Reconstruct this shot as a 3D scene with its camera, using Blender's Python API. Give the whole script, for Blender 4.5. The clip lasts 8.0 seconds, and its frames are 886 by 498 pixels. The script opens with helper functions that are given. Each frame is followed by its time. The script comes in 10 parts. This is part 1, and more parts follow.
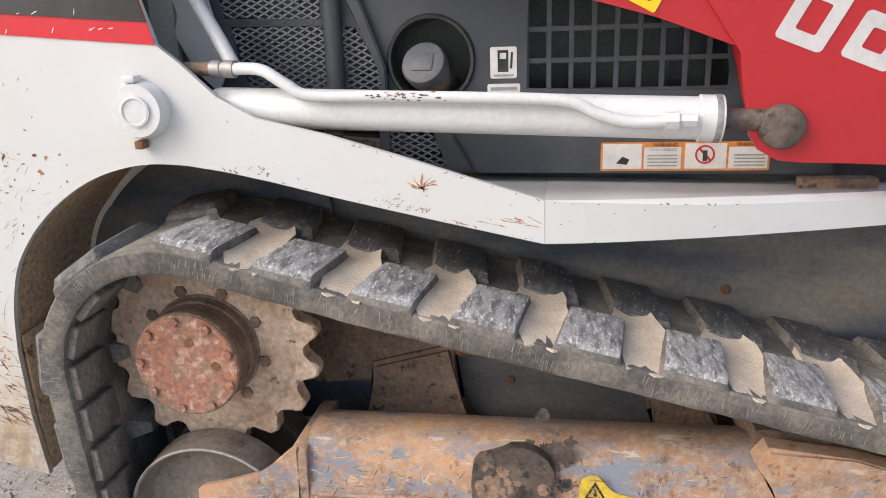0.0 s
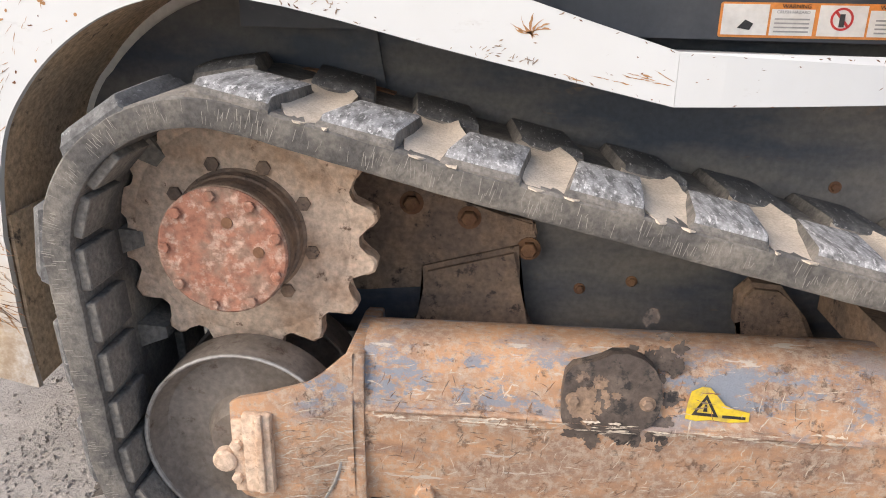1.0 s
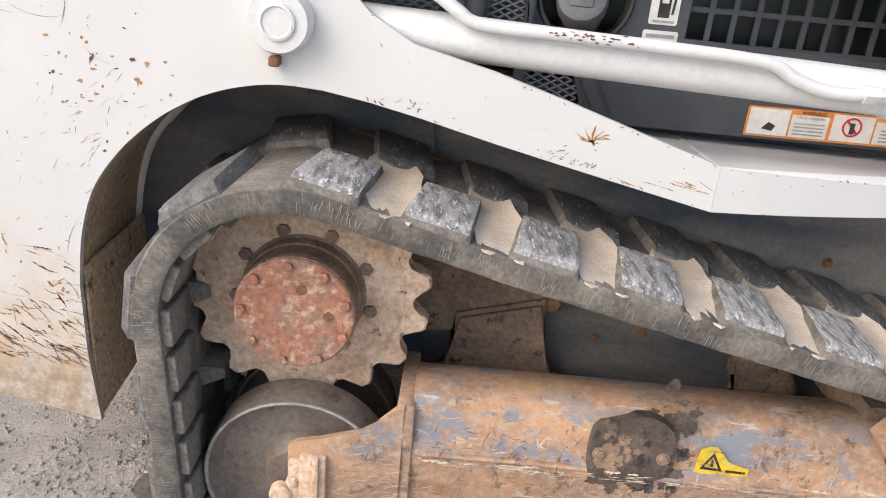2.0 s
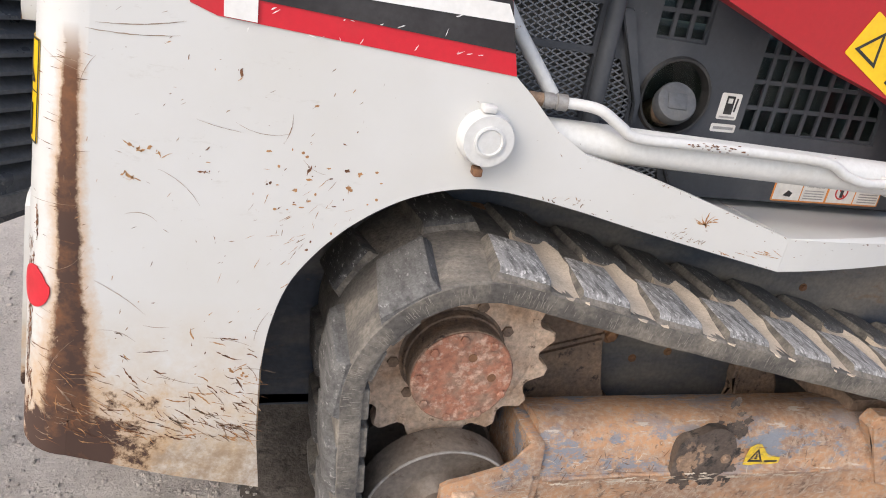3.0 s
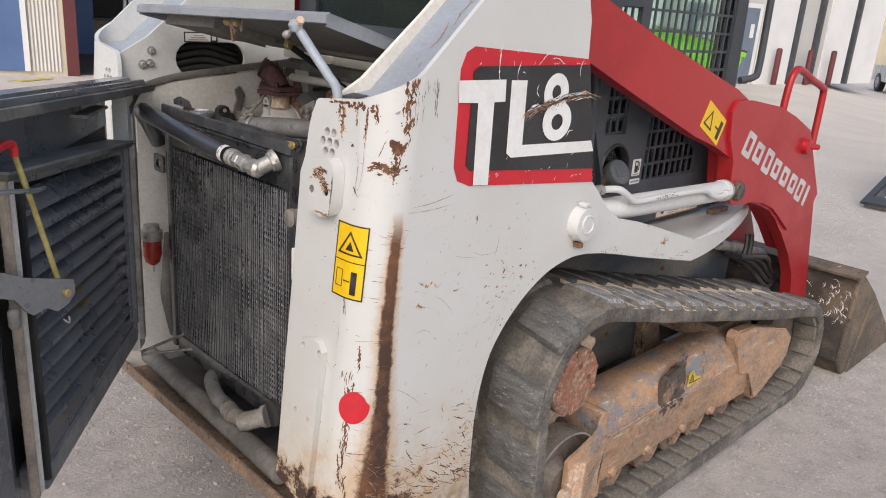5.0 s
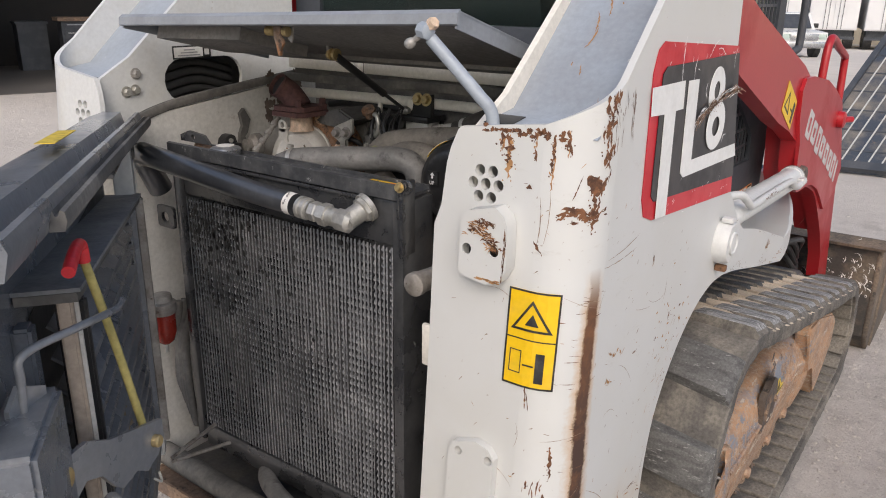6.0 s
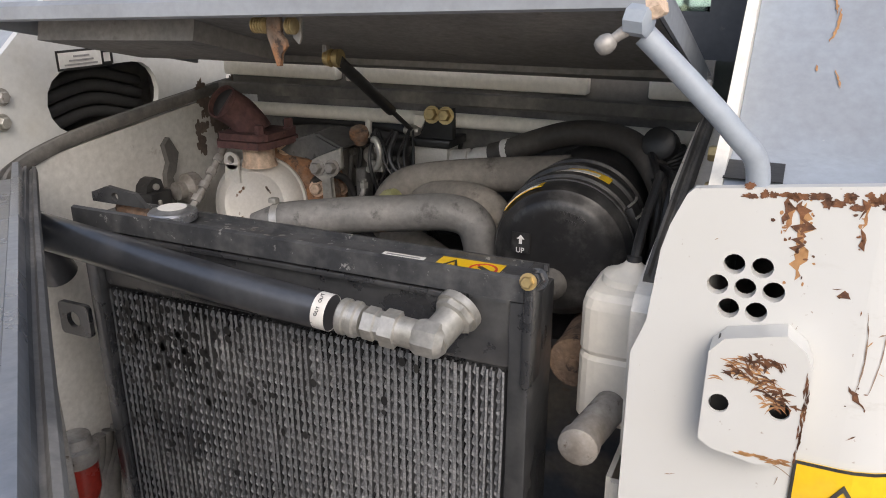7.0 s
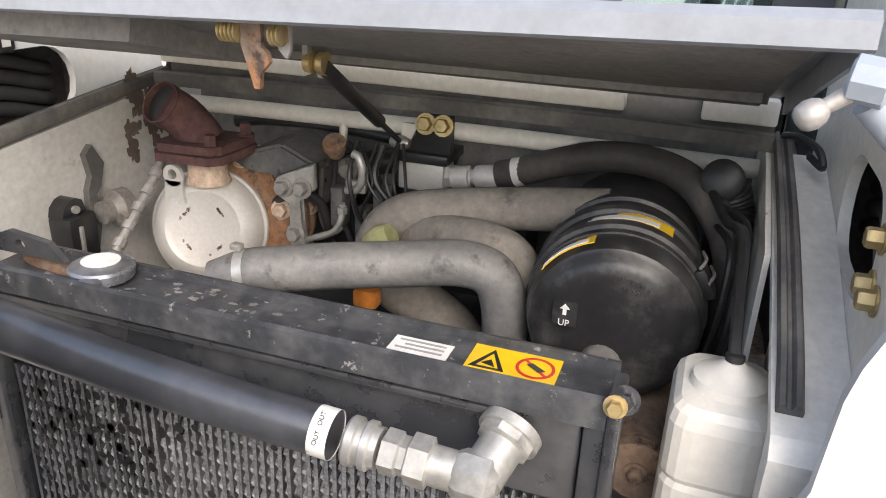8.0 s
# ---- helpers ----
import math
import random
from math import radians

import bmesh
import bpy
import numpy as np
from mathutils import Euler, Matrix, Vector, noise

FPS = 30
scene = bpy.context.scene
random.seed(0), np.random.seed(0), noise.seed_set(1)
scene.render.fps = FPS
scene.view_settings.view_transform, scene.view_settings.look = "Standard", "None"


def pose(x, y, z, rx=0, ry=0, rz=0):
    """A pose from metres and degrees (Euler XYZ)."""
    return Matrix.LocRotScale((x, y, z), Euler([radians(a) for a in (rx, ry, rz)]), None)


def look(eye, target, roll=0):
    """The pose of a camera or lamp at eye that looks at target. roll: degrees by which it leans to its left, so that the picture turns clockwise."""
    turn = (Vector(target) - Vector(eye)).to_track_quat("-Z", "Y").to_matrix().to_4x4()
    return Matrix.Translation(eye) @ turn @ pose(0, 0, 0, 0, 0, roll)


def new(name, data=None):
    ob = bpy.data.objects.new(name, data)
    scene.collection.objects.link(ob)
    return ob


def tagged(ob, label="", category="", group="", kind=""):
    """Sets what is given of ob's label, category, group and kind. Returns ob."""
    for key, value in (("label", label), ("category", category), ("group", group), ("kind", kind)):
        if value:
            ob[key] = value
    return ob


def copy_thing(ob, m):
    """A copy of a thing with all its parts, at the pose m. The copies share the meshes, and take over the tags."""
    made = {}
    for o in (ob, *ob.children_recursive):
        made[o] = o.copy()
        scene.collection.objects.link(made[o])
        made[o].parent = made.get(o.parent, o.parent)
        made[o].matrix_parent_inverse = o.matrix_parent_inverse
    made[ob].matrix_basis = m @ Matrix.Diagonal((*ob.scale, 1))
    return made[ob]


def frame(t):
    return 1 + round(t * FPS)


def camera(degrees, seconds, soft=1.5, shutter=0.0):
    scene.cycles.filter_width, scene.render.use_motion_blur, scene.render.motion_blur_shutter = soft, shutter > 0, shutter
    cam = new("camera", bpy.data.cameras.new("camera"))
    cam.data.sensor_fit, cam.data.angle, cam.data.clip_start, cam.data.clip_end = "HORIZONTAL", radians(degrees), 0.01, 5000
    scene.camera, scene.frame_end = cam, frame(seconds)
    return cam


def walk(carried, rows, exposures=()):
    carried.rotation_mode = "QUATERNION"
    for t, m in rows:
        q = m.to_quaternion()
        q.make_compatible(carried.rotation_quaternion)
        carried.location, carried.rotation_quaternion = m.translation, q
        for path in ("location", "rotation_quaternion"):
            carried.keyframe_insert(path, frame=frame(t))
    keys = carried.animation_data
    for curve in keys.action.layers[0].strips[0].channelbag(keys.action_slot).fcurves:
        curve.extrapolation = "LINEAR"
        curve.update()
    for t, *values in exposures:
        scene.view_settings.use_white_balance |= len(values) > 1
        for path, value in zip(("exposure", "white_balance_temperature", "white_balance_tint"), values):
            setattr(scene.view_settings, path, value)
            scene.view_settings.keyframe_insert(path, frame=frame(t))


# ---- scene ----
cam = camera(60.2, 8.0, soft=1.0)
PATH = [
    (0, (0.301, 0.184, 1.206), (0.005, 2.067, 0.601), -2.1),
    (0.5, (0.132, 0.321, 1.059), (-0.064, 2.202, 0.407), -0.9),
    (1, (0.039, 0.329, 0.996), (-0.108, 2.198, 0.302), 0.8),
    (1.5, (-0.03, 0.298, 1.029), (-0.134, 2.148, 0.275), 2.9),
    (1.7, (-0.06, 0.29, 1.112), (-0.139, 2.132, 0.336), 3.8),
    (2.8, (-0.665, 0.228, 1.348), (-0.237, 2.003, 0.531), 8.8),
    (3, (-0.843, 0.228, 1.406), (-0.294, 1.968, 0.589), 9.6),
    (3.5, (-1.238, 0.134, 1.463), (-0.381, 1.775, 0.706), 10.2),
    (4, (-1.56, 0.14, 1.494), (-0.468, 1.669, 0.806), 9.0),
    (4.5, (-1.891, 0.155, 1.56), (-0.641, 1.581, 0.925), 6.7),
    (4.7, (-2.028, 0.189, 1.592), (-0.73, 1.579, 0.969), 5.7),
    (5.8, (-2.139, 0.841, 1.579), (-0.638, 2.006, 0.955), 1.2),
    (6, (-2.122, 0.985, 1.575), (-0.585, 2.098, 0.942), 0.7),
    (6.5, (-1.941, 1.314, 1.553), (-0.305, 2.269, 0.911), 0.0),
    (7, (-1.816, 1.612, 1.555), (-0.103, 2.397, 0.885), -0.1),
    (7.5, (-1.662, 1.781, 1.575), (0.083, 2.437, 0.851), 0.9),
    (8, (-1.604, 1.823, 1.587), (0.144, 2.415, 0.817), 2.4),
]
walk(cam, [(t, look(eye, target, roll)) for t, eye, target, roll in PATH],
     exposures=[(0.0, 0.85), (1.0, 1.04), (1.7, 1.02), (3.5, 0.60), (4.5, 0.42), (5.8, 0.28), (6.5, 0.34), (7.0, 0.54), (7.5, 1.10), (8.0, 1.32)])

# ---- light: a bright overcast sky, soft high sun from the yard side ----
SUN_EL, SUN_AZ = 40.0, 236.0
world = bpy.data.worlds.new("overcast")
scene.world = world
world.use_nodes = True
wn = world.node_tree
sky = wn.nodes.new("ShaderNodeTexSky")
sky.sky_type = 'NISHITA'
sky.sun_disc = False
sky.sun_elevation = radians(SUN_EL)
sky.sun_rotation = radians(SUN_AZ)
sky.dust_density = 4.0
sat = wn.nodes.new("ShaderNodeHueSaturation")
sat.inputs["Saturation"].default_value = 0.92
wn.links.new(sky.outputs[0], sat.inputs["Color"])
wn.links.new(sat.outputs[0], wn.nodes["Background"].inputs[0])
wn.nodes["Background"].inputs[1].default_value = 0.15
sun_data = bpy.data.lights.new("sun", 'SUN')
sun_data.energy = 0.45
sun_data.angle = radians(45)
sun_data.color = (0.89, 0.905, 1.0)
sun = new("sun", sun_data)
az, el = radians(SUN_AZ), radians(SUN_EL)
sun.matrix_basis = look((math.sin(az) * math.cos(el) * 30, math.cos(az) * math.cos(el) * 30, math.sin(el) * 30), (0, 0, 0))


# ---- materials ----
def nodes_of(name, color, rough=0.5, metal=0.0):
    m = bpy.data.materials.new(name)
    m.use_nodes = True
    t = m.node_tree
    b = t.nodes["Principled BSDF"]
    b.inputs["Base Color"].default_value = (*color, 1)
    b.inputs["Roughness"].default_value = rough
    b.inputs["Metallic"].default_value = metal
    return m, t, b


def noise_node(t, scale, detail=4.0, stretch=None, rough=0.6, vary=False):
    tc = t.nodes.new("ShaderNodeTexCoord")
    n = t.nodes.new("ShaderNodeTexNoise")
    n.inputs["Scale"].default_value = scale
    n.inputs["Detail"].default_value = detail
    n.inputs["Roughness"].default_value = rough
    if stretch:
        mp = t.nodes.new("ShaderNodeMapping")
        mp.inputs["Scale"].default_value = stretch
        t.links.new(tc.outputs["Object"], mp.inputs[0])
        if vary:
            oi = t.nodes.new("ShaderNodeObjectInfo")
            t.links.new(ramp(t, oi.outputs["Random"], 0, 1, 0, 40), mp.inputs["Location"])
        t.links.new(mp.outputs[0], n.inputs["Vector"])
    else:
        t.links.new(tc.outputs["Object"], n.inputs["Vector"])
    return n.outputs[0]


def ramp(t, src, lo, hi, a=0.0, b=1.0):
    r = t.nodes.new("ShaderNodeMapRange")
    r.inputs[1].default_value, r.inputs[2].default_value = lo, hi
    r.inputs[3].default_value, r.inputs[4].default_value = a, b
    t.links.new(src, r.inputs[0])
    return r.outputs[0]


def calc(t, op, a, b=0.0, c=0.0):
    m = t.nodes.new("ShaderNodeMath")
    m.operation = op
    for i, v in enumerate((a, b, c)):
        if isinstance(v, (int, float)):
            m.inputs[i].default_value = v
        else:
            t.links.new(v, m.inputs[i])
    return m.outputs[0]


def mix(t, fac, a, b):
    m = t.nodes.new("ShaderNodeMix")
    m.data_type = 'RGBA'
    for key, v in ((0, fac), (6, a), (7, b)):
        if isinstance(v, tuple):
            m.inputs[key].default_value = (*v, 1)
        elif isinstance(v, (int, float)):
            m.inputs[key].default_value = v
        else:
            t.links.new(v, m.inputs[key])
    return m.outputs[2]


def bump(t, b, src, strength, dist=0.004):
    n = t.nodes.new("ShaderNodeBump")
    n.inputs["Strength"].default_value = strength
    n.inputs["Distance"].default_value = dist
    t.links.new(src, n.inputs["Height"])
    t.links.new(n.outputs[0], b.inputs["Normal"])


def axes(t):
    tc = t.nodes.new("ShaderNodeTexCoord")
    sp = t.nodes.new("ShaderNodeSeparateXYZ")
    t.links.new(tc.outputs["Object"], sp.inputs[0])
    return sp.outputs


def worn(name, base, second, rough=0.5, metal=0.0, scale=14.0, lo=0.45, hi=0.65, grain=90.0, relief=0.25, third=None, third_at=(0.6, 0.7), stretch=None, spread=0.12, vary=False):
    """A base colour with patches of a second one, fine grain and a slight relief."""
    m, t, b = nodes_of(name, base, rough, metal)
    f = ramp(t, noise_node(t, scale, 6, stretch, 0.6, vary), lo, hi)
    g = noise_node(t, grain, 3)
    c = mix(t, f, base, second)
    if third:
        c = mix(t, ramp(t, noise_node(t, scale * 2.3 + 3, 5, stretch, 0.7, vary), *third_at), c, third)
    hv = t.nodes.new("ShaderNodeHueSaturation")
    t.links.new(ramp(t, g, 0.2, 0.8, 1 - spread * 2, 1 + spread * 2), hv.inputs["Value"])
    t.links.new(c, hv.inputs["Color"])
    t.links.new(hv.outputs[0], b.inputs["Base Color"])
    t.links.new(ramp(t, f, 0, 1, rough, min(1.0, rough + 0.2)), b.inputs["Roughness"])
    if relief:
        bump(t, b, g, relief)
    return m


def panel_paint(name):
    """White machine paint: grime, a long rust run down the rear corner, a stained and rusty foot."""
    white, rust, dark = (0.61, 0.617, 0.61), (0.185, 0.082, 0.037), (0.062, 0.034, 0.025)
    m, t, b = nodes_of(name, white, 0.36)
    x, y, z = axes(t)
    big = noise_node(t, 3.5, 5)
    fine = noise_node(t, 46, 8, None, 0.75)
    mid = noise_node(t, 11, 8, None, 0.7)
    rag = calc(t, 'MULTIPLY', calc(t, 'SUBTRACT', fine, 0.5), 2.2)
    col = mix(t, ramp(t, big, 0.35, 0.75, 0.0, 0.5), white, (0.54, 0.53, 0.49))
    # rubbed grey scuffs
    scuff = calc(t, 'MULTIPLY', ramp(t, noise_node(t, 16, 6, (0.6, 0.6, 1.6), 0.75), 0.60, 0.72), ramp(t, noise_node(t, 2.6, 2), 0.45, 0.62))
    col = mix(t, calc(t, 'MULTIPLY', scuff, 0.45), col, (0.36, 0.33, 0.28))
    # specks of grit
    speck = calc(t, 'MULTIPLY', ramp(t, noise_node(t, 130, 3, None, 0.6), 0.70, 0.74), ramp(t, mid, 0.42, 0.6))
    col = mix(t, calc(t, 'MULTIPLY', speck, 0.7), col, (0.20, 0.13, 0.08))
    # stained, yellowed foot
    foot = calc(t, 'MULTIPLY', ramp(t, z, 0.72, 0.40), ramp(t, x, -0.72, -0.80))
    footm = calc(t, 'MULTIPLY', foot, ramp(t, calc(t, 'ADD', mid, calc(t, 'MULTIPLY', rag, 0.12)), 0.30, 0.62))
    col = mix(t, calc(t, 'MULTIPLY', footm, 0.85), col, (0.50, 0.36, 0.20))
    grime = calc(t, 'MULTIPLY', ramp(t, calc(t, 'ADD', z, calc(t, 'MULTIPLY', mid, 0.10)), 0.50, 0.43), ramp(t, x, -0.70, -0.755))
    col = mix(t, calc(t, 'MULTIPLY', grime, ramp(t, fine, 0.36, 0.62, 0.15, 0.9)), col, (0.29, 0.21, 0.14))
    # the run of rust on the bend, wandering a little, orange at its rim
    wob = calc(t, 'MULTIPLY', calc(t, 'SUBTRACT', noise_node(t, 4, 3, (0.2, 0.2, 1.0)), 0.5), 0.03)
    line = calc(t, 'ADD', calc(t, 'MULTIPLY', calc(t, 'SUBTRACT', z, 1.1), 0.05), -1.071)
    dx = calc(t, 'ABSOLUTE', calc(t, 'SUBTRACT', calc(t, 'ADD', x, wob), line))
    wide = calc(t, 'ADD', ramp(t, z, 1.14, 0.70, 0.012, 0.022), ramp(t, z, 0.74, 0.45, 0.0, 0.030))
    near = calc(t, 'SUBTRACT', 1.0, calc(t, 'DIVIDE', dx, wide))
    side = calc(t, 'MULTIPLY', ramp(t, y, 1.56, 1.51), ramp(t, z, 1.17, 1.10))
    halo = calc(t, 'MULTIPLY', ramp(t, calc(t, 'ADD', near, calc(t, 'MULTIPLY', rag, 0.9)), -0.9, 0.15), side)
    run = calc(t, 'MULTIPLY', ramp(t, calc(t, 'ADD', near, calc(t, 'MULTIPLY', rag, 0.55)), -0.05, 0.30), side)
    # low rust: a ragged field at the bottom of the bend and along the foot
    lowz = calc(t, 'MULTIPLY', ramp(t, z, 0.60, 0.44), ramp(t, x, -0.86, -1.04))
    low = ramp(t, calc(t, 'ADD', calc(t, 'MULTIPLY', lowz, 0.30), calc(t, 'ADD', mid, calc(t, 'MULTIPLY', rag, 0.10))), 0.71, 0.78)
    low = calc(t, 'MULTIPLY', low, ramp(t, lowz, 0.0, 0.1))
    lowh = calc(t, 'MULTIPLY', ramp(t, calc(t, 'ADD', calc(t, 'MULTIPLY', lowz, 0.30), mid), 0.60, 0.80), ramp(t, lowz, 0.0, 0.1))
    stain = calc(t, 'MAXIMUM', halo, lowh)
    col = mix(t, calc(t, 'MULTIPLY', stain, 0.72), col, (0.49, 0.285, 0.12))
    bare = calc(t, 'MAXIMUM', run, low)
    col = mix(t, bare, col, mix(t, calc(t, 'MULTIPLY', ramp(t, mid, 0.33, 0.52), ramp(t, z, 1.15, 0.85, 0.45, 1.0)), rust, dark))
    t.links.new(col, b.inputs["Base Color"])
    t.links.new(ramp(t, bare, 0, 1, 0.36, 0.9), b.inputs["Roughness"])
    bump(t, b, calc(t, 'ADD', calc(t, 'MULTIPLY', bare, 0.5), calc(t, 'MULTIPLY', fine, 0.12)), 0.35, 0.002)
    return m


def beam_paint(name):
    """Track frame: grey-blue paint scraped to orange rust and mud, with dark gouges and pale scratches."""
    m, t, b = nodes_of(name, (0.2, 0.12, 0.07), 0.72)
    x, y, z = axes(t)
    a = noise_node(t, 9, 9, (0.55, 1, 1.3), 0.72)
    f = noise_node(t, 75, 7, None, 0.78)
    c = mix(t, ramp(t, a, 0.40, 0.60), (0.52, 0.295, 0.16), (0.31, 0.198, 0.138))
    c = mix(t, ramp(t, f, 0.47, 0.58, 0, 0.8), c, (0.48, 0.38, 0.29))
    c = mix(t, ramp(t, noise_node(t, 5, 6, (0.7, 1, 1.6), 0.7), 0.57, 0.68, 0, 0.6), c, (0.20, 0.12, 0.095))
    c = mix(t, ramp(t, noise_node(t, 150, 4, None, 0.7), 0.60, 0.68, 0, 0.4), c, (0.15, 0.085, 0.055))
    band = ramp(t, calc(t, 'ABSOLUTE', calc(t, 'SUBTRACT', z, 0.365)), 0.085, 0.03)
    blue = calc(t, 'MULTIPLY', ramp(t, noise_node(t, 11, 9, (0.5, 1, 0.9), 0.80), 0.51, 0.55), band)
    c = mix(t, calc(t, 'MULTIPLY', blue, 0.9), c, (0.21, 0.245, 0.295))
    dark = ramp(t, noise_node(t, 40, 8, (0.8, 1, 0.6), 0.80), 0.585, 0.625)
    c = mix(t, calc(t, 'MULTIPLY', dark, 0.55), c, (0.10, 0.06, 0.042))
    gouge = ramp(t, noise_node(t, 30, 5, (0.28, 1, 1.5), 0.70), 0.62, 0.65)
    c = mix(t, calc(t, 'MULTIPLY', gouge, 0.85), c, (0.55, 0.49, 0.42))
    t.links.new(c, b.inputs["Base Color"])
    bump(t, b, calc(t, 'ADD', calc(t, 'SUBTRACT', a, calc(t, 'MULTIPLY', dark, 0.4)), f), 0.75, 0.004)
    return m


WHITE = worn("white_paint", (0.61, 0.617, 0.61), (0.53, 0.515, 0.47), 0.36, scale=5, lo=0.5, hi=0.75, relief=0.06, third=(0.25, 0.13, 0.06), third_at=(0.67, 0.70), spread=0.04)
PANEL = panel_paint("scratched_white_paint")
BAYWHITE = worn("dusty_white_paint", (0.80, 0.77, 0.70), (0.69, 0.655, 0.585), 0.5, scale=5, lo=0.42, hi=0.75, relief=0.08, third=(0.30, 0.22, 0.15), third_at=(0.66, 0.74), spread=0.06)
GRIMY = worn("grimy_bay_paint", (0.63, 0.62, 0.59), (0.50, 0.485, 0.45), 0.6, scale=4.5, lo=0.42, hi=0.70, relief=0.1, third=(0.17, 0.12, 0.085), third_at=(0.62, 0.76), spread=0.08)
BLUEGREY = worn("pale_blue_grey_paint", (0.33, 0.37, 0.42), (0.29, 0.315, 0.35), 0.4, scale=4, relief=0.05, third=(0.55, 0.55, 0.53), third_at=(0.66, 0.70), spread=0.05)
HOODGREY = worn("grey_hood_paint", (0.27, 0.29, 0.32), (0.22, 0.235, 0.255), 0.4, scale=5, relief=0.05, spread=0.05)
HOODUNDER = worn("dusty_hood_underside", (0.20, 0.193, 0.186), (0.29, 0.275, 0.26), 0.8, scale=4, relief=0.2, third=(0.09, 0.08, 0.072), third_at=(0.60, 0.74))
SLATE = worn("dark_slate_paint", (0.045, 0.051, 0.062), (0.075, 0.08, 0.09), 0.42, scale=5, relief=0.08, third=(0.17, 0.165, 0.155), third_at=(0.66, 0.8), spread=0.06)
HULL = worn("muddy_slate_hull", (0.044, 0.055, 0.075), (0.20, 0.178, 0.15), 0.5, scale=2.4, lo=0.455, hi=0.66, relief=0.15, third=(0.20, 0.13, 0.08), third_at=(0.62, 0.74), stretch=(0.6, 1, 1.7))
DOORGREY = worn("slate_door_paint", (0.125, 0.139, 0.162), (0.18, 0.19, 0.207), 0.26, scale=5, relief=0.08, third=(0.35, 0.34, 0.32), third_at=(0.64, 0.76))
RED = worn("faded_red_paint", (0.40, 0.016, 0.022), (0.34, 0.018, 0.022), 0.30, scale=2.5, relief=0.02, third=(0.55, 0.22, 0.2), third_at=(0.75, 0.79), spread=0.03)
DECALRED = worn("red_decal", (0.58, 0.015, 0.03), (0.50, 0.02, 0.03), 0.35, scale=8, relief=0.0, spread=0.03)
DECALBLACK = worn("black_decal", (0.022, 0.020, 0.022), (0.04, 0.038, 0.04), 0.32, scale=10, relief=0.0, third=(0.2, 0.2, 0.2), third_at=(0.72, 0.76))
DECALWHITE = worn("white_decal", (0.80, 0.80, 0.79), (0.70, 0.70, 0.68), 0.35, scale=8, relief=0.0, spread=0.03)
YELLOW = worn("yellow_sticker", (0.82, 0.52, 0.012), (0.70, 0.46, 0.05), 0.35, scale=9, relief=0.0, third=(0.72, 0.68, 0.55), third_at=(0.70, 0.74), spread=0.04)
OLDYELLOW = worn("torn_yellow_sticker", (0.70, 0.50, 0.03), (0.45, 0.33, 0.07), 0.5, scale=40, relief=0.1)
STICKERWHITE = worn("white_sticker", (0.76, 0.75, 0.72), (0.66, 0.64, 0.60), 0.4, scale=20, relief=0.0, spread=0.04)
ORANGE = worn("orange_print", (0.72, 0.26, 0.05), (0.6, 0.25, 0.07), 0.4, scale=20, relief=0.0)
INK = worn("black_ink", (0.02, 0.02, 0.02), (0.05, 0.05, 0.05), 0.4, scale=30, relief=0.0)
DECALGREY = worn("dull_white_emblem", (0.55, 0.54, 0.53), (0.47, 0.46, 0.45), 0.4, scale=10, relief=0.0, spread=0.04)
GREYINK = worn("grey_ink", (0.30, 0.30, 0.30), (0.42, 0.41, 0.40), 0.5, scale=30, relief=0.0)
REDINK = worn("red_ink", (0.55, 0.03, 0.03), (0.5, 0.06, 0.05), 0.4, scale=30, relief=0.0)
RUBBER = worn("dusty_track_rubber", (0.098, 0.091, 0.083), (0.25, 0.225, 0.19), 0.85, scale=9, lo=0.44, hi=0.68, grain=130, relief=0.6, spread=0.2)
LUGTOP = worn("scuffed_lug_rubber", (0.31, 0.304, 0.297), (0.125, 0.122, 0.117), 0.75, scale=40, lo=0.43, hi=0.62, grain=190, relief=0.4, stretch=(1.7, 0.40, 1.7), third=(0.52, 0.51, 0.495), third_at=(0.54, 0.62), spread=0.2, vary=True)
LUGOFFTOP = worn("clean_lug_rubber", (0.125, 0.123, 0.120), (0.075, 0.073, 0.071), 0.7, scale=30, lo=0.43, hi=0.64, grain=190, relief=0.4, stretch=(1.6, 0.45, 1.6), third=(0.30, 0.293, 0.285), third_at=(0.58, 0.68), spread=0.18, vary=True)
LUGSHADE = worn("dark_lug_rubber", (0.055, 0.054, 0.053), (0.12, 0.117, 0.112), 0.6, scale=38, lo=0.44, hi=0.64, grain=190, relief=0.4, stretch=(1.6, 0.42, 1.6), third=(0.42, 0.41, 0.395), third_at=(0.59, 0.66), spread=0.18, vary=True)
SAND = worn("packed_sand", (0.55, 0.468, 0.372), (0.43, 0.365, 0.29), 0.95, scale=12, grain=220, relief=0.4)
FLANK = worn("sandy_lug_flank", (0.19, 0.171, 0.147), (0.085, 0.080, 0.073), 0.9, scale=22, lo=0.42, hi=0.66, grain=150, relief=0.6, stretch=(1, 1, 1), spread=0.2, vary=True)
CRACK = worn("dusty_crack", (0.33, 0.305, 0.265), (0.20, 0.185, 0.16), 0.9, scale=30, relief=0.0)
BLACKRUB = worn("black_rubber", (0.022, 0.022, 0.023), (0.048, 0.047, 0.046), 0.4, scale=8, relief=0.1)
BOOT = worn("faded_green_boot", (0.26, 0.27, 0.12), (0.34, 0.33, 0.17), 0.75, scale=20, relief=0.2)
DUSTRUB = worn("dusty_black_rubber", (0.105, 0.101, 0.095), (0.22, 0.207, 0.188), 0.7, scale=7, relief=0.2)
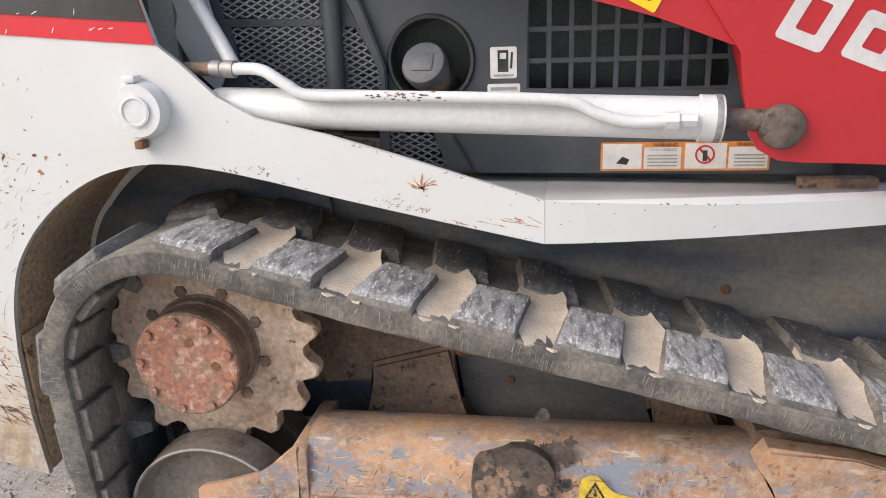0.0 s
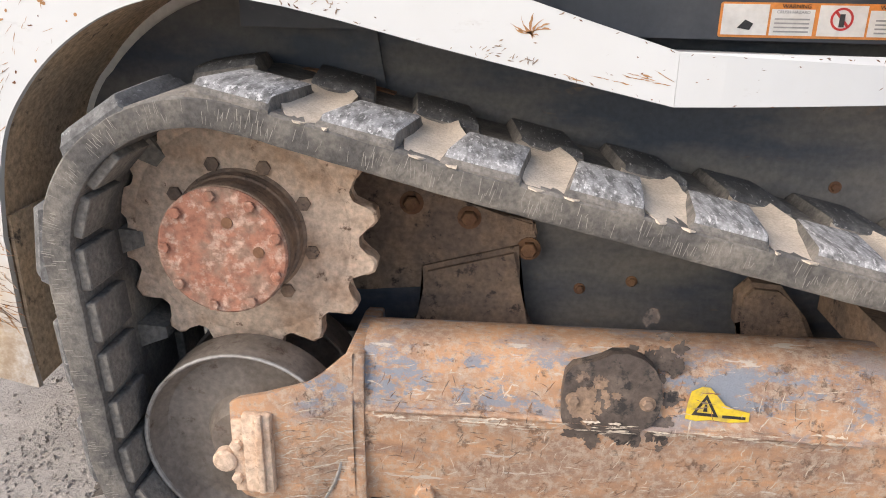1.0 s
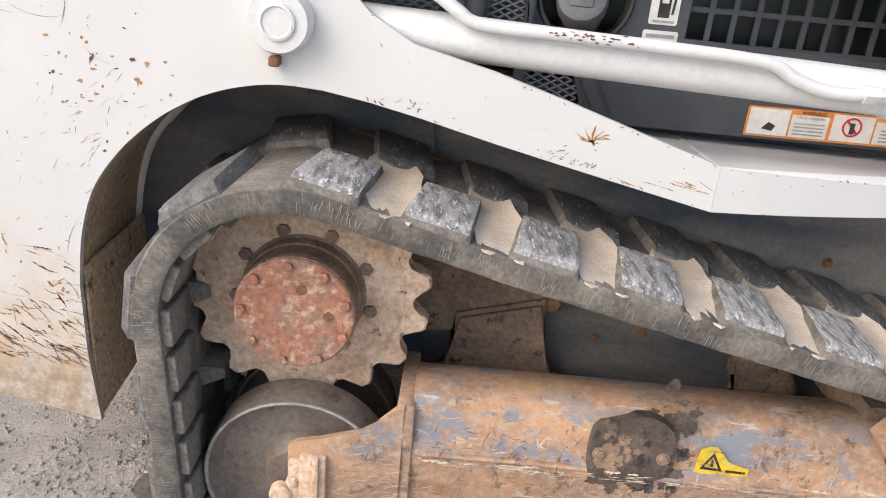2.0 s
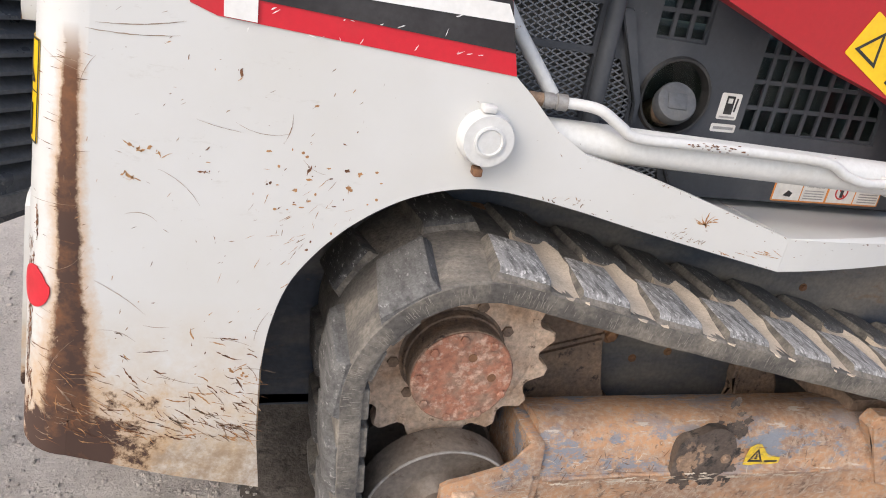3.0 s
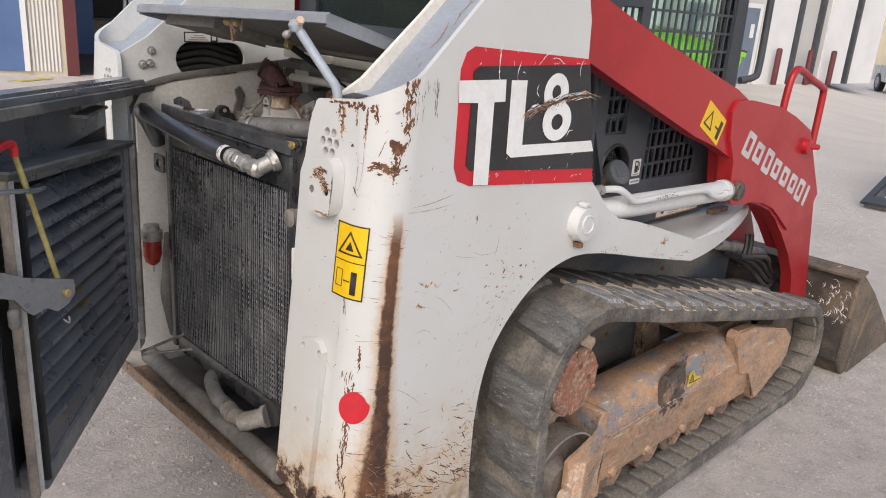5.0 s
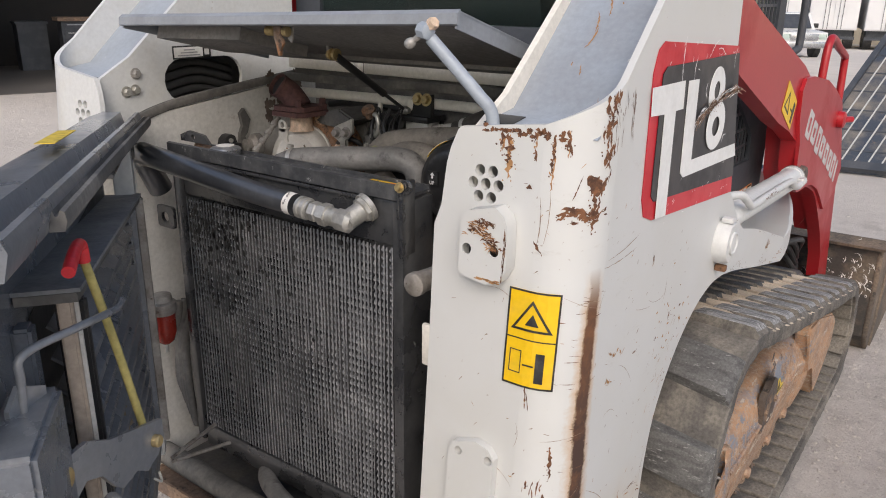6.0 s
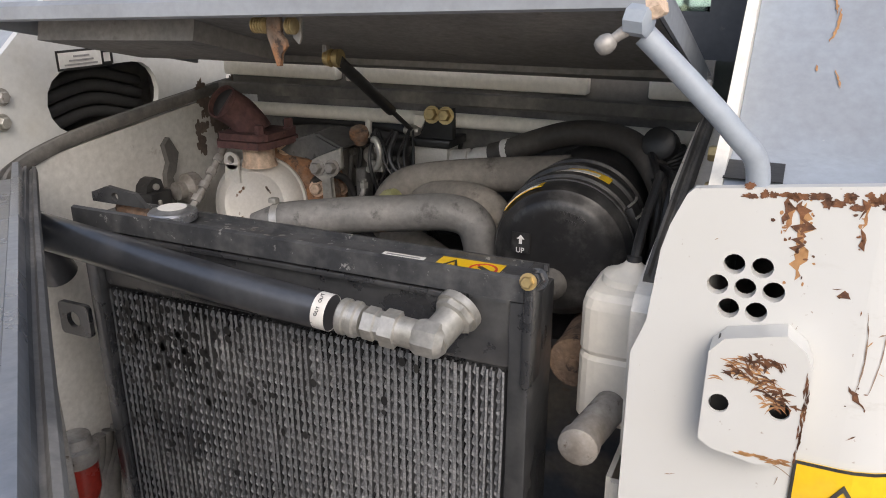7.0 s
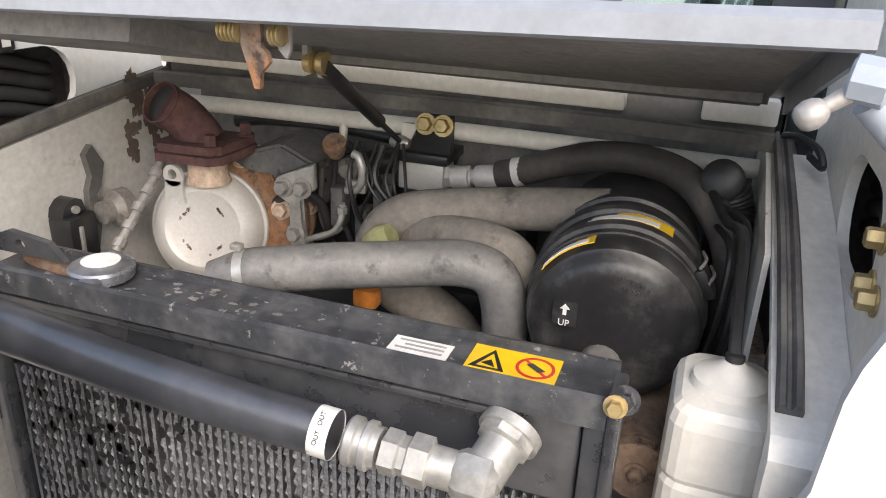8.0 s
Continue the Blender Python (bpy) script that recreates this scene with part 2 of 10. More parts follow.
GREYHOSE = worn("dusty_grey_hose", (0.15, 0.148, 0.144), (0.225, 0.218, 0.208), 0.5, scale=9, relief=0.25, third=(0.06, 0.058, 0.055), third_at=(0.57, 0.70))
TANHOSE = worn("dusty_tan_duct", (0.19, 0.172, 0.150), (0.26, 0.238, 0.21), 0.8, scale=8, relief=0.2, third=(0.10, 0.088, 0.076), third_at=(0.58, 0.72))
RADBLACK = worn("black_radiator_paint", (0.030, 0.031, 0.034), (0.062, 0.063, 0.065), 0.24, scale=10, relief=0.08, third=(0.17, 0.168, 0.16), third_at=(0.68, 0.73))
RAILBLACK = worn("flaked_black_paint", (0.045, 0.047, 0.051), (0.09, 0.091, 0.093), 0.28, scale=9, relief=0.12, third=(0.27, 0.268, 0.26), third_at=(0.62, 0.67), stretch=(3.0, 3.0, 3.0))
FINMETAL = worn("dusty_radiator_fin", (0.25, 0.258, 0.273), (0.07, 0.073, 0.08), 0.42, 0.2, scale=3.0, lo=0.42, hi=0.68, grain=260, relief=0.5, third=(0.40, 0.407, 0.42), third_at=(0.52, 0.70), spread=0.30)
STEEL = worn("zinc_steel", (0.50, 0.49, 0.46), (0.38, 0.37, 0.33), 0.38, 0.6, scale=16, relief=0.1)
DULLSTEEL = worn("dull_grey_steel", (0.36, 0.345, 0.325), (0.23, 0.205, 0.18), 0.5, 0.4, scale=12, relief=0.15, third=(0.13, 0.10, 0.08), third_at=(0.60, 0.68))
ALU = worn("pressed_silver_steel", (0.66, 0.645, 0.61), (0.56, 0.53, 0.48), 0.42, 0.15, scale=5, grain=200, relief=0.04, third=(0.38, 0.24, 0.13), third_at=(0.69, 0.74), spread=0.04)
BRASS = worn("yellow_zinc", (0.55, 0.42, 0.20), (0.45, 0.36, 0.2), 0.4, 0.7, scale=20, relief=0.1)
RUST = worn("brown_rust", (0.17, 0.085, 0.045), (0.26, 0.145, 0.075), 0.9, scale=14, relief=0.6, third=(0.075, 0.045, 0.03), third_at=(0.58, 0.68))
PALERUST = worn("dusty_rust", (0.60, 0.455, 0.34), (0.47, 0.315, 0.21), 0.88, scale=13, relief=0.8, third=(0.17, 0.105, 0.07), third_at=(0.62, 0.70), spread=0.2)
HUBRUST = worn("red_rust", (0.31, 0.135, 0.085), (0.26, 0.165, 0.12), 0.8, scale=24, lo=0.44, hi=0.62, relief=0.6, third=(0.46, 0.31, 0.235), third_at=(0.51, 0.66), spread=0.22)
DARKRUST = worn("dark_muddy_rust", (0.19, 0.135, 0.10), (0.31, 0.21, 0.14), 0.85, scale=11, relief=0.7, third=(0.065, 0.048, 0.04), third_at=(0.57, 0.65), spread=0.2)
GOUGE = worn("brown_scrape", (0.34, 0.21, 0.14), (0.20, 0.12, 0.08), 0.85, scale=60, relief=0.2, third=(0.50, 0.38, 0.30), third_at=(0.58, 0.68))
CHIP = worn("brown_rust_chip", (0.185, 0.080, 0.036), (0.085, 0.043, 0.028), 0.85, scale=70, lo=0.42, hi=0.60, relief=0.5, third=(0.36, 0.20, 0.10), third_at=(0.60, 0.70), spread=0.2)
SCRATCH = worn("bare_scratch", (0.30, 0.215, 0.15), (0.17, 0.115, 0.08), 0.7, scale=40, relief=0.0)
TANSCRATCH = worn("orange_scratch", (0.42, 0.23, 0.10), (0.30, 0.15, 0.07), 0.85, scale=40, relief=0.0)
FINWEB = worn("dusty_radiator_web", (0.115, 0.121, 0.132), (0.33, 0.338, 0.355), 0.45, 0.2, scale=3.0, lo=0.40, hi=0.64, grain=200, relief=0.3, spread=0.3)
EXHAUST = worn("maroon_exhaust_rust", (0.080, 0.037, 0.036), (0.120, 0.060, 0.052), 0.85, scale=22, relief=0.4, third=(0.04, 0.025, 0.025), third_at=(0.58, 0.68), spread=0.18)
TURBO = worn("orange_cast_rust", (0.27, 0.135, 0.066), (0.19, 0.145, 0.115), 0.8, scale=20, lo=0.42, hi=0.6, relief=0.5, third=(0.075, 0.055, 0.045), third_at=(0.54, 0.64), spread=0.22)
WHEEL = worn("worn_wheel_steel", (0.215, 0.185, 0.157), (0.15, 0.122, 0.098), 0.5, 0.15, scale=10, relief=0.2, third=(0.09, 0.058, 0.042), third_at=(0.58, 0.70), spread=0.15)
OILY = worn("oily_black_steel", (0.075, 0.058, 0.048), (0.15, 0.115, 0.09), 0.5, scale=14, relief=0.6, third=(0.03, 0.026, 0.024), third_at=(0.54, 0.62), spread=0.2)
BEAM = beam_paint("scraped_track_frame")
LINER = worn("muddy_arch_liner", (0.46, 0.36, 0.255), (0.58, 0.415, 0.26), 0.85, scale=6, lo=0.42, hi=0.66, relief=0.6, third=(0.13, 0.10, 0.075), third_at=(0.60, 0.68), spread=0.25)
PLASTIC = worn("cloudy_plastic", (0.85, 0.81, 0.72), (0.76, 0.70, 0.60), 0.4, scale=4, relief=0.0, spread=0.03)
BAYHOSE = worn("brown_black_hose", (0.060, 0.054, 0.049), (0.115, 0.104, 0.092), 0.55, scale=7, relief=0.2)
COVERGREY = worn("dusty_grey_casting", (0.085, 0.085, 0.085), (0.15, 0.145, 0.138), 0.6, scale=14, relief=0.3, third=(0.035, 0.034, 0.033), third_at=(0.6, 0.7))
DOORDUST = worn("dust_on_slate_paint", (0.25, 0.252, 0.255), (0.15, 0.158, 0.17), 0.6, scale=6, lo=0.42, hi=0.66, relief=0.1, third=(0.40, 0.385, 0.36), third_at=(0.60, 0.72))
TANTRIM = worn("tan_dusty_gasket", (0.40, 0.335, 0.275), (0.28, 0.24, 0.205), 0.8, scale=12, relief=0.2)
SOOT = worn("brown_soot", (0.13, 0.10, 0.085), (0.20, 0.16, 0.135), 0.9, scale=20, relief=0.1)
BUCKETSIDE = worn("muddy_black_steel", (0.10, 0.082, 0.066), (0.21, 0.16, 0.115), 0.8, scale=6, lo=0.42, hi=0.66, relief=0.4, third=(0.05, 0.043, 0.038), third_at=(0.58, 0.68), spread=0.2)
GLOSSHOSE = worn("glossy_black_hose", (0.030, 0.032, 0.037), (0.058, 0.060, 0.066), 0.32, scale=7, relief=0.02)
for glossy, weight in ((GLOSSHOSE, 1.0), (RADBLACK, 0.5), (DOORGREY, 0.6)):
    skin = glossy.node_tree.nodes["Principled BSDF"]
    skin.inputs["Specular IOR Level"].default_value = 0.9
    skin.inputs["Coat Weight"].default_value = weight
    skin.inputs["Coat Roughness"].default_value = 0.22
BLACKPLASTIC = worn("black_plastic", (0.016, 0.016, 0.017), (0.034, 0.034, 0.034), 0.34, scale=8, relief=0.05, third=(0.085, 0.082, 0.078), third_at=(0.62, 0.80))
AIRPLASTIC = worn("dusty_black_plastic", (0.018, 0.018, 0.019), (0.040, 0.040, 0.040), 0.36, scale=5, relief=0.06, third=(0.095, 0.092, 0.088), third_at=(0.48, 0.74))
CAPGREY = worn("grey_fuel_cap", (0.085, 0.092, 0.104), (0.13, 0.13, 0.128), 0.5, scale=14, relief=0.05)
REDCUP = worn("red_filter_bowl", (0.28, 0.03, 0.02), (0.18, 0.025, 0.02), 0.25, scale=10, relief=0.0)
REDKNOB = worn("red_vinyl_grip", (0.62, 0.02, 0.03), (0.5, 0.02, 0.03), 0.35, scale=10, relief=0.0)
STRAP = worn("yellow_webbing", (0.42, 0.36, 0.13), (0.32, 0.28, 0.10), 0.8, scale=40, relief=0.3)
LIME = worn("lime_green_paint", (0.20, 0.50, 0.03), (0.17, 0.43, 0.035), 0.45, scale=2, relief=0.03, spread=0.04)
BUCKET = worn("scraped_black_steel", (0.045, 0.040, 0.036), (0.16, 0.125, 0.09), 0.6, scale=6, relief=0.3, third=(0.38, 0.35, 0.32), third_at=(0.66, 0.7), stretch=(1, 1, 1.5))
TANRUST = worn("tan_mud_steel", (0.30, 0.225, 0.145), (0.20, 0.14, 0.09), 0.85, scale=5, relief=0.3)
BLUEWALL = worn("blue_sheet_wall", (0.085, 0.15, 0.31), (0.075, 0.135, 0.28), 0.5, scale=1, relief=0.0, spread=0.03)
PALEWALL = worn("pale_grey_wall", (0.50, 0.495, 0.48), (0.45, 0.445, 0.43), 0.8, scale=0.6, relief=0.1, spread=0.03)
WHITEWALL = worn("white_sheet_wall", (0.72, 0.72, 0.72), (0.66, 0.66, 0.66), 0.6, scale=0.7, relief=0.0, spread=0.02)
CREAMWALL = worn("cream_wall", (0.62, 0.55, 0.42), (0.55, 0.5, 0.4), 0.8, scale=0.8, relief=0.05, spread=0.03)
# the open bay's shade is put into its wall and ceiling colour
SHADEROOM = worn("dark_shop_interior", (0.035, 0.033, 0.032), (0.055, 0.05, 0.048), 0.8, scale=1.2, relief=0.0)
DOORBLUE = worn("grey_blue_door", (0.15, 0.19, 0.25), (0.13, 0.17, 0.22), 0.5, scale=2, relief=0.0, spread=0.03)
MAROON = worn("dark_red_post", (0.10, 0.022, 0.026), (0.13, 0.026, 0.028), 0.5, scale=8, relief=0.05)
TRUCKWHITE = worn("white_car_paint", (0.72, 0.72, 0.71), (0.66, 0.66, 0.65), 0.25, scale=2, relief=0.0, spread=0.02)
CHROME = worn("grey_chrome", (0.45, 0.46, 0.48), (0.35, 0.36, 0.38), 0.25, 0.8, scale=6, relief=0.0)
# shop floor with the bay's shade painted into its colour
SHADEFLOOR = worn("oily_shop_floor", (0.10, 0.092, 0.085), (0.14, 0.128, 0.115), 0.7, scale=1, relief=0.1)


def glass(name, tint):
    m, t, b = nodes_of(name, tint, 0.05)
    b.inputs["Transmission Weight"].default_value = 1.0
    b.inputs["IOR"].default_value = 1.2
    return m


GLASS = glass("greenish_cab_glass", (0.72, 0.86, 0.80))


def ground_material():
    m, t, b = nodes_of("gravelly_yard", (0.3, 0.26, 0.22), 0.95)
    fine = noise_node(t, 95, 8, None, 0.78)
    grit = noise_node(t, 260, 4, None, 0.7)
    mid = noise_node(t, 9, 7, None, 0.7)
    big = noise_node(t, 0.6, 5)
    c = mix(t, ramp(t, big, 0.35, 0.65), (0.51, 0.465, 0.425), (0.61, 0.56, 0.515))
    c = mix(t, ramp(t, mid, 0.42, 0.66, 0, 0.75), c, (0.38, 0.342, 0.313))
    c = mix(t, ramp(t, fine, 0.54, 0.66, 0, 0.7), c, (0.68, 0.645, 0.60))
    c = mix(t, ramp(t, fine, 0.44, 0.34, 0, 0.7), c, (0.22, 0.195, 0.178))
    c = mix(t, ramp(t, grit, 0.60, 0.70, 0, 0.5), c, (0.16, 0.14, 0.125))
    c = mix(t, ramp(t, noise_node(t, 2.0, 6, None, 0.7), 0.60, 0.70, 0, 0.55), c, (0.15, 0.125, 0.108))
    x, y, z = axes(t)
    away = calc(t, 'SQRT', calc(t, 'ADD', calc(t, 'POWER', calc(t, 'SUBTRACT', x, 0.4), 2.0), calc(t, 'POWER', calc(t, 'SUBTRACT', y, 2.0), 2.0)))
    dusty = ramp(t, calc(t, 'ADD', away, calc(t, 'MULTIPLY', big, 2.0)), 2.9, 6.0, 0, 0.8)
    c = mix(t, dusty, c, mix(t, ramp(t, noise_node(t, 0.9, 6, (1, 0.35, 1)), 0.35, 0.7), (0.70, 0.64, 0.575), (0.58, 0.53, 0.475)))
    t.links.new(c, b.inputs["Base Color"])
    bump(t, b, calc(t, 'ADD', fine, calc(t, 'MULTIPLY', mid, 1.4)), 0.9, 0.012)
    return m


YARD = ground_material()
SHADEDMUD = worn("damp_mud", (0.105, 0.088, 0.074), (0.16, 0.138, 0.118), 0.75, scale=9, grain=70, relief=1.0, third=(0.055, 0.046, 0.04), third_at=(0.56, 0.66), spread=0.25)


# ---- building helpers ----
def thing(name, at, label, category, group="", kind=""):
    ob = new(name)
    ob.location = at
    ob.empty_display_size = 0.1
    return tagged(ob, label, category, group, kind)


def put(name, mesh, parent, label=""):
    ob = new(name, mesh)
    if parent is not None:
        ob.parent = parent
        ob.matrix_parent_inverse = Matrix.Translation(-Vector(parent.location)) if parent.data is None else Matrix.Identity(4)
    return tagged(ob, label) if label else ob


def mesh_of(name, bm, material, smooth=False):
    bmesh.ops.recalc_face_normals(bm, faces=bm.faces)
    me = bpy.data.meshes.new(name)
    bm.to_mesh(me)
    bm.free()
    for m in (material if isinstance(material, (list, tuple)) else (material,)):
        me.materials.append(m)
    if smooth:
        me.polygons.foreach_set("use_smooth", [True] * len(me.polygons))
        me.set_sharp_from_angle(angle=radians(38))
    return me


def part(name, bm, material, parent, label="", smooth=True):
    return put(name, mesh_of(name, bm, material, smooth), parent, label)


def box(bm, lo, hi, bevel=0.0):
    vs = [bm.verts.new((x, y, z)) for x in (lo[0], hi[0]) for y in (lo[1], hi[1]) for z in (lo[2], hi[2])]
    fs = [bm.faces.new([vs[i] for i in q]) for q in ((0, 1, 3, 2), (4, 6, 7, 5), (0, 4, 5, 1), (2, 3, 7, 6), (0, 2, 6, 4), (1, 5, 7, 3))]
    if bevel:
        es = list({e for f in fs for e in f.edges})
        bmesh.ops.bevel(bm, geom=es, offset=bevel, segments=2, profile=0.5, affect='EDGES')
    return bm


def cube(lo, hi, bevel=0.0):
    return box(bmesh.new(), lo, hi, bevel)


def turned(bm, m):
    """Moves all of bm by the pose m."""
    bmesh.ops.transform(bm, matrix=m, verts=bm.verts)
    return bm


def prism(bm, outline, lo, hi, put3):
    """Extrudes a plain outline: put3(u, v, w) lays a point of the outline at depth w."""
    a = [bm.verts.new(put3(u, v, lo)) for u, v in outline]
    b = [bm.verts.new(put3(u, v, hi)) for u, v in outline]
    bm.faces.new(a)
    bm.faces.new(list(reversed(b)))
    n = len(a)
    for i in range(n):
        bm.faces.new((a[i], b[i], b[(i + 1) % n], a[(i + 1) % n]))
    return bm


def xz(u, v, w):
    return (u, w, v)


def yz(u, v, w):
    return (w, u, v)


def xy(u, v, w):
    return (u, v, w)


def plate(outline, holes, lo, hi, put3, cuts=()):
    """A plate with holes that go through it."""
    bm = bmesh.new()
    edges = []
    for loop in [outline] + list(holes):
        vs = [bm.verts.new((u, v, 0)) for u, v in loop]
        edges += [bm.edges.new((vs[i], vs[(i + 1) % len(vs)])) for i in range(len(vs))]
    bmesh.ops.triangle_fill(bm, use_beauty=True, use_dissolve=False, edges=edges)
    faces = list(bm.faces)
    if not faces:
        bmesh.ops.contextual_create(bm, geom=edges)
        faces = list(bm.faces)
    for c in cuts:
        bmesh.ops.bisect_plane(bm, geom=list(bm.verts) + list(bm.edges) + list(bm.faces), plane_co=(c, 0, 0), plane_no=(1, 0, 0))
    faces = list(bm.faces)
    ext = bmesh.ops.extrude_face_region(bm, geom=faces)
    top = [g for g in ext["geom"] if isinstance(g, bmesh.types.BMVert)]
    for v in top:
        v.co.z = 1.0
    for v in bm.verts:
        v.co = Vector(put3(v.co.x, v.co.y, lo + (hi - lo) * v.co.z))
    return bm


def disc_pts(cu, cv, r, n=24, squash=1.0, turn=0.0):
    return [(cu + r * math.cos(turn + 2 * math.pi * i / n), cv + r * squash * math.sin(turn + 2 * math.pi * i / n)) for i in range(n)]


def stadium(cu, cv, hw, hh, n=8):
    pts = []
    for k in range(n + 1):
        a = -math.pi / 2 + math.pi * k / n
        pts.append((cu + hw - hh + hh * math.cos(a), cv + hh * math.sin(a)))
    for k in range(n + 1):
        a = math.pi / 2 + math.pi * k / n
        pts.append((cu - hw + hh + hh * math.cos(a), cv + hh * math.sin(a)))
    return pts


def rounded(u0, v0, u1, v1, r, n=4):
    pts = []
    for cu, cv, a0 in ((u1 - r, v0 + r, -90), (u1 - r, v1 - r, 0), (u0 + r, v1 - r, 90), (u0 + r, v0 + r, 180)):
        for k in range(n + 1):
            a = radians(a0 + 90 * k / n)
            pts.append((cu + r * math.cos(a), cv + r * math.sin(a)))
    return pts


def frame_at(p, d):
    """Two directions square to d."""
    d = Vector(d).normalized()
    up = Vector((0, 0, 1)) if abs(d.z) < 0.9 else Vector((1, 0, 0))
    s = d.cross(up).normalized()
    return s, s.cross(d).normalized()


def lathe(bm, p, d, rings, n=28, caps=True):
    """Rings of (distance along d, radius) round the axis through p."""
    p, d = Vector(p), Vector(d).normalized()
    s, u = frame_at(p, d)
    loops = []
    for h, r in rings:
        c = p + d * h
        loops.append([bm.verts.new(c + (s * math.cos(2 * math.pi * i / n) + u * math.sin(2 * math.pi * i / n)) * r) for i in range(n)])
    for a, b in zip(loops, loops[1:]):
        for i in range(n):
            bm.faces.new((a[i], a[(i + 1) % n], b[(i + 1) % n], b[i]))
    if caps:
        bm.faces.new(loops[0])
        bm.faces.new(list(reversed(loops[-1])))
    return bm


def rod(bm, a, b, r, n=14):
    a, b = Vector(a), Vector(b)
    return lathe(bm, a, b - a, [(0, r), ((b - a).length, r)], n)


def smooth_path(pts, per=8):
    """A Catmull-Rom line through the points."""
    pts = [Vector(p) for p in pts]
    ext = [pts[0] * 2 - pts[1]] + pts + [pts[-1] * 2 - pts[-2]]
    out = []
    for i in range(1, len(ext) - 2):
        p0, p1, p2, p3 = ext[i - 1:i + 3]
        for k in range(per):
            t = k / per
            out.append(0.5 * ((2 * p1) + (p2 - p0) * t + (2 * p0 - 5 * p1 + 4 * p2 - p3) * t * t + (3 * p1 - p0 - 3 * p2 + p3) * t ** 3))
    out.append(pts[-1])
    return out


def tube(bm, pts, r, n=14, per=8, ridges=0.0, taper=None):
    path = smooth_path(pts, per) if per > 1 else [Vector(p) for p in pts]
    loops = []
    s = None
    for i, p in enumerate(path):
        d = (path[min(i + 1, len(path) - 1)] - path[max(i - 1, 0)]).normalized()
        if s is None:
            s, u = frame_at(p, d)
        else:
            s = (s - d * s.dot(d)).normalized()
            u = s.cross(d)
        rr = r * (1 + (ridges if i % 2 else 0))
        if taper:
            rr *= taper[0] + (taper[1] - taper[0]) * i / (len(path) - 1)
        loops.append([bm.verts.new(p + (s * math.cos(2 * math.pi * k / n) + u * math.sin(2 * math.pi * k / n)) * rr) for k in range(n)])
    for a, b in zip(loops, loops[1:]):
        for k in range(n):
            bm.faces.new((a[k], a[(k + 1) % n], b[(k + 1) % n], b[k]))
    bm.faces.new(loops[0])
    bm.faces.new(list(reversed(loops[-1])))
    return bm


def sweep(bm, path, section, closed=False):
    """Sweeps a flat section (side, up) along points, the side kept level."""
    path = [Vector(p) for p in path]
    loops = []
    for i, p in enumerate(path):
        d = (path[min(i + 1, len(path) - 1)] - path[max(i - 1, 0)]).normalized()
        s, u = frame_at(p, d)
        loops.append([bm.verts.new(p + s * a + u * b) for a, b in section])
    n = len(section)
    for a, b in zip(loops, loops[1:]):
        for k in range(n):
            bm.faces.new((a[k], a[(k + 1) % n], b[(k + 1) % n], b[k]))
    bm.faces.new(loops[0])
    bm.faces.new(list(reversed(loops[-1])))
    return bm


def hexbolt(bm, p, d, r=0.011, h=0.008, washer=True):
    if washer:
        lathe(bm, p, d, [(0, r * 1.45), (0.002, r * 1.45)], 14)
    p2 = Vector(p) + Vector(d).normalized() * 0.002
    return lathe(bm, p2, d, [(0, r), (h * 0.8, r), (h, r * 0.85)], 6)


def lettering(name, text, size, m, material, parent, width=None):
    cu = bpy.data.curves.new(name, 'FONT')
    cu.body = text
    cu.size = size
    cu.extrude = 0.0003
    cu.align_x, cu.align_y = 'CENTER', 'CENTER'
    cu.resolution_u = 3
    tmp = new(name, cu)
    bpy.context.view_layer.update()
    me = bpy.data.meshes.new_from_object(tmp.evaluated_get(bpy.context.evaluated_depsgraph_get()))
    bpy.data.objects.remove(tmp)
    bpy.data.curves.remove(cu)
    if width:
        xs = [v.co.x for v in me.vertices]
        me.transform(Matrix.Diagonal((width / max(1e-6, max(xs) - min(xs)), 1, 1, 1)))
    me.transform(m)
    me.materials.clear()
    me.materials.append(material)
    return put(name, me, parent)


def lerp(a, b, t):
    return a + (b - a) * t


# ---- ground ----
G = -0.03
bm = bmesh.new()
def ground_z(x, y):
    """The yard is level round the loader and falls gently towards the far lot."""
    lot = min(1.0, max(0.0, (0.34 - (y - 0.84) / (x + 2.14)) / 0.05)) if x > 9 else 0.0
    return G - 0.028 * (min(x, 60.0) - 9.0) * lot if x > 9 else G


xs = [-400, -120, -40, -14, -6, -3, -1, 1, 3, 6, 9, 12, 16, 20, 24, 28, 32, 36, 40, 46, 52, 60, 80, 120, 400]
ys = [-400, -120, -40, -20, -12, -6, -3, -1, 1, 3, 5, 7, 8, 9, 10, 12, 14, 16, 20, 26, 40, 120, 400]
grid = [[bm.verts.new((x, y, ground_z(x, y))) for y in ys] for x in xs]
for i in range(len(xs) - 1):
    for j in range(len(ys) - 1):
        bm.faces.new((grid[i][j], grid[i + 1][j], grid[i + 1][j + 1], grid[i][j + 1]))
ground = part("ground", bm, YARD, None, "", True)
tagged(ground, "dusty grey-brown gravel yard, packed and uneven", "ground", "", "structure")

# the loader's own frame: x runs to its front, y to its far side
CY = 2.22
loader = thing("track_loader", (0.3, CY, G), "worn white and red compact track loader, rear door and hood open", "track loader")


def mirror_y(bm):
    for v in bm.verts:
        v.co.y = 2 * CY - v.co.y
    return bm


# ---- the near side: rear corner panel, fender, tower ----
def rear_x(z):
    """The rear sheet leans slightly forward towards its top."""
    return -1.118 - 0.0875 * (1.28 - z)


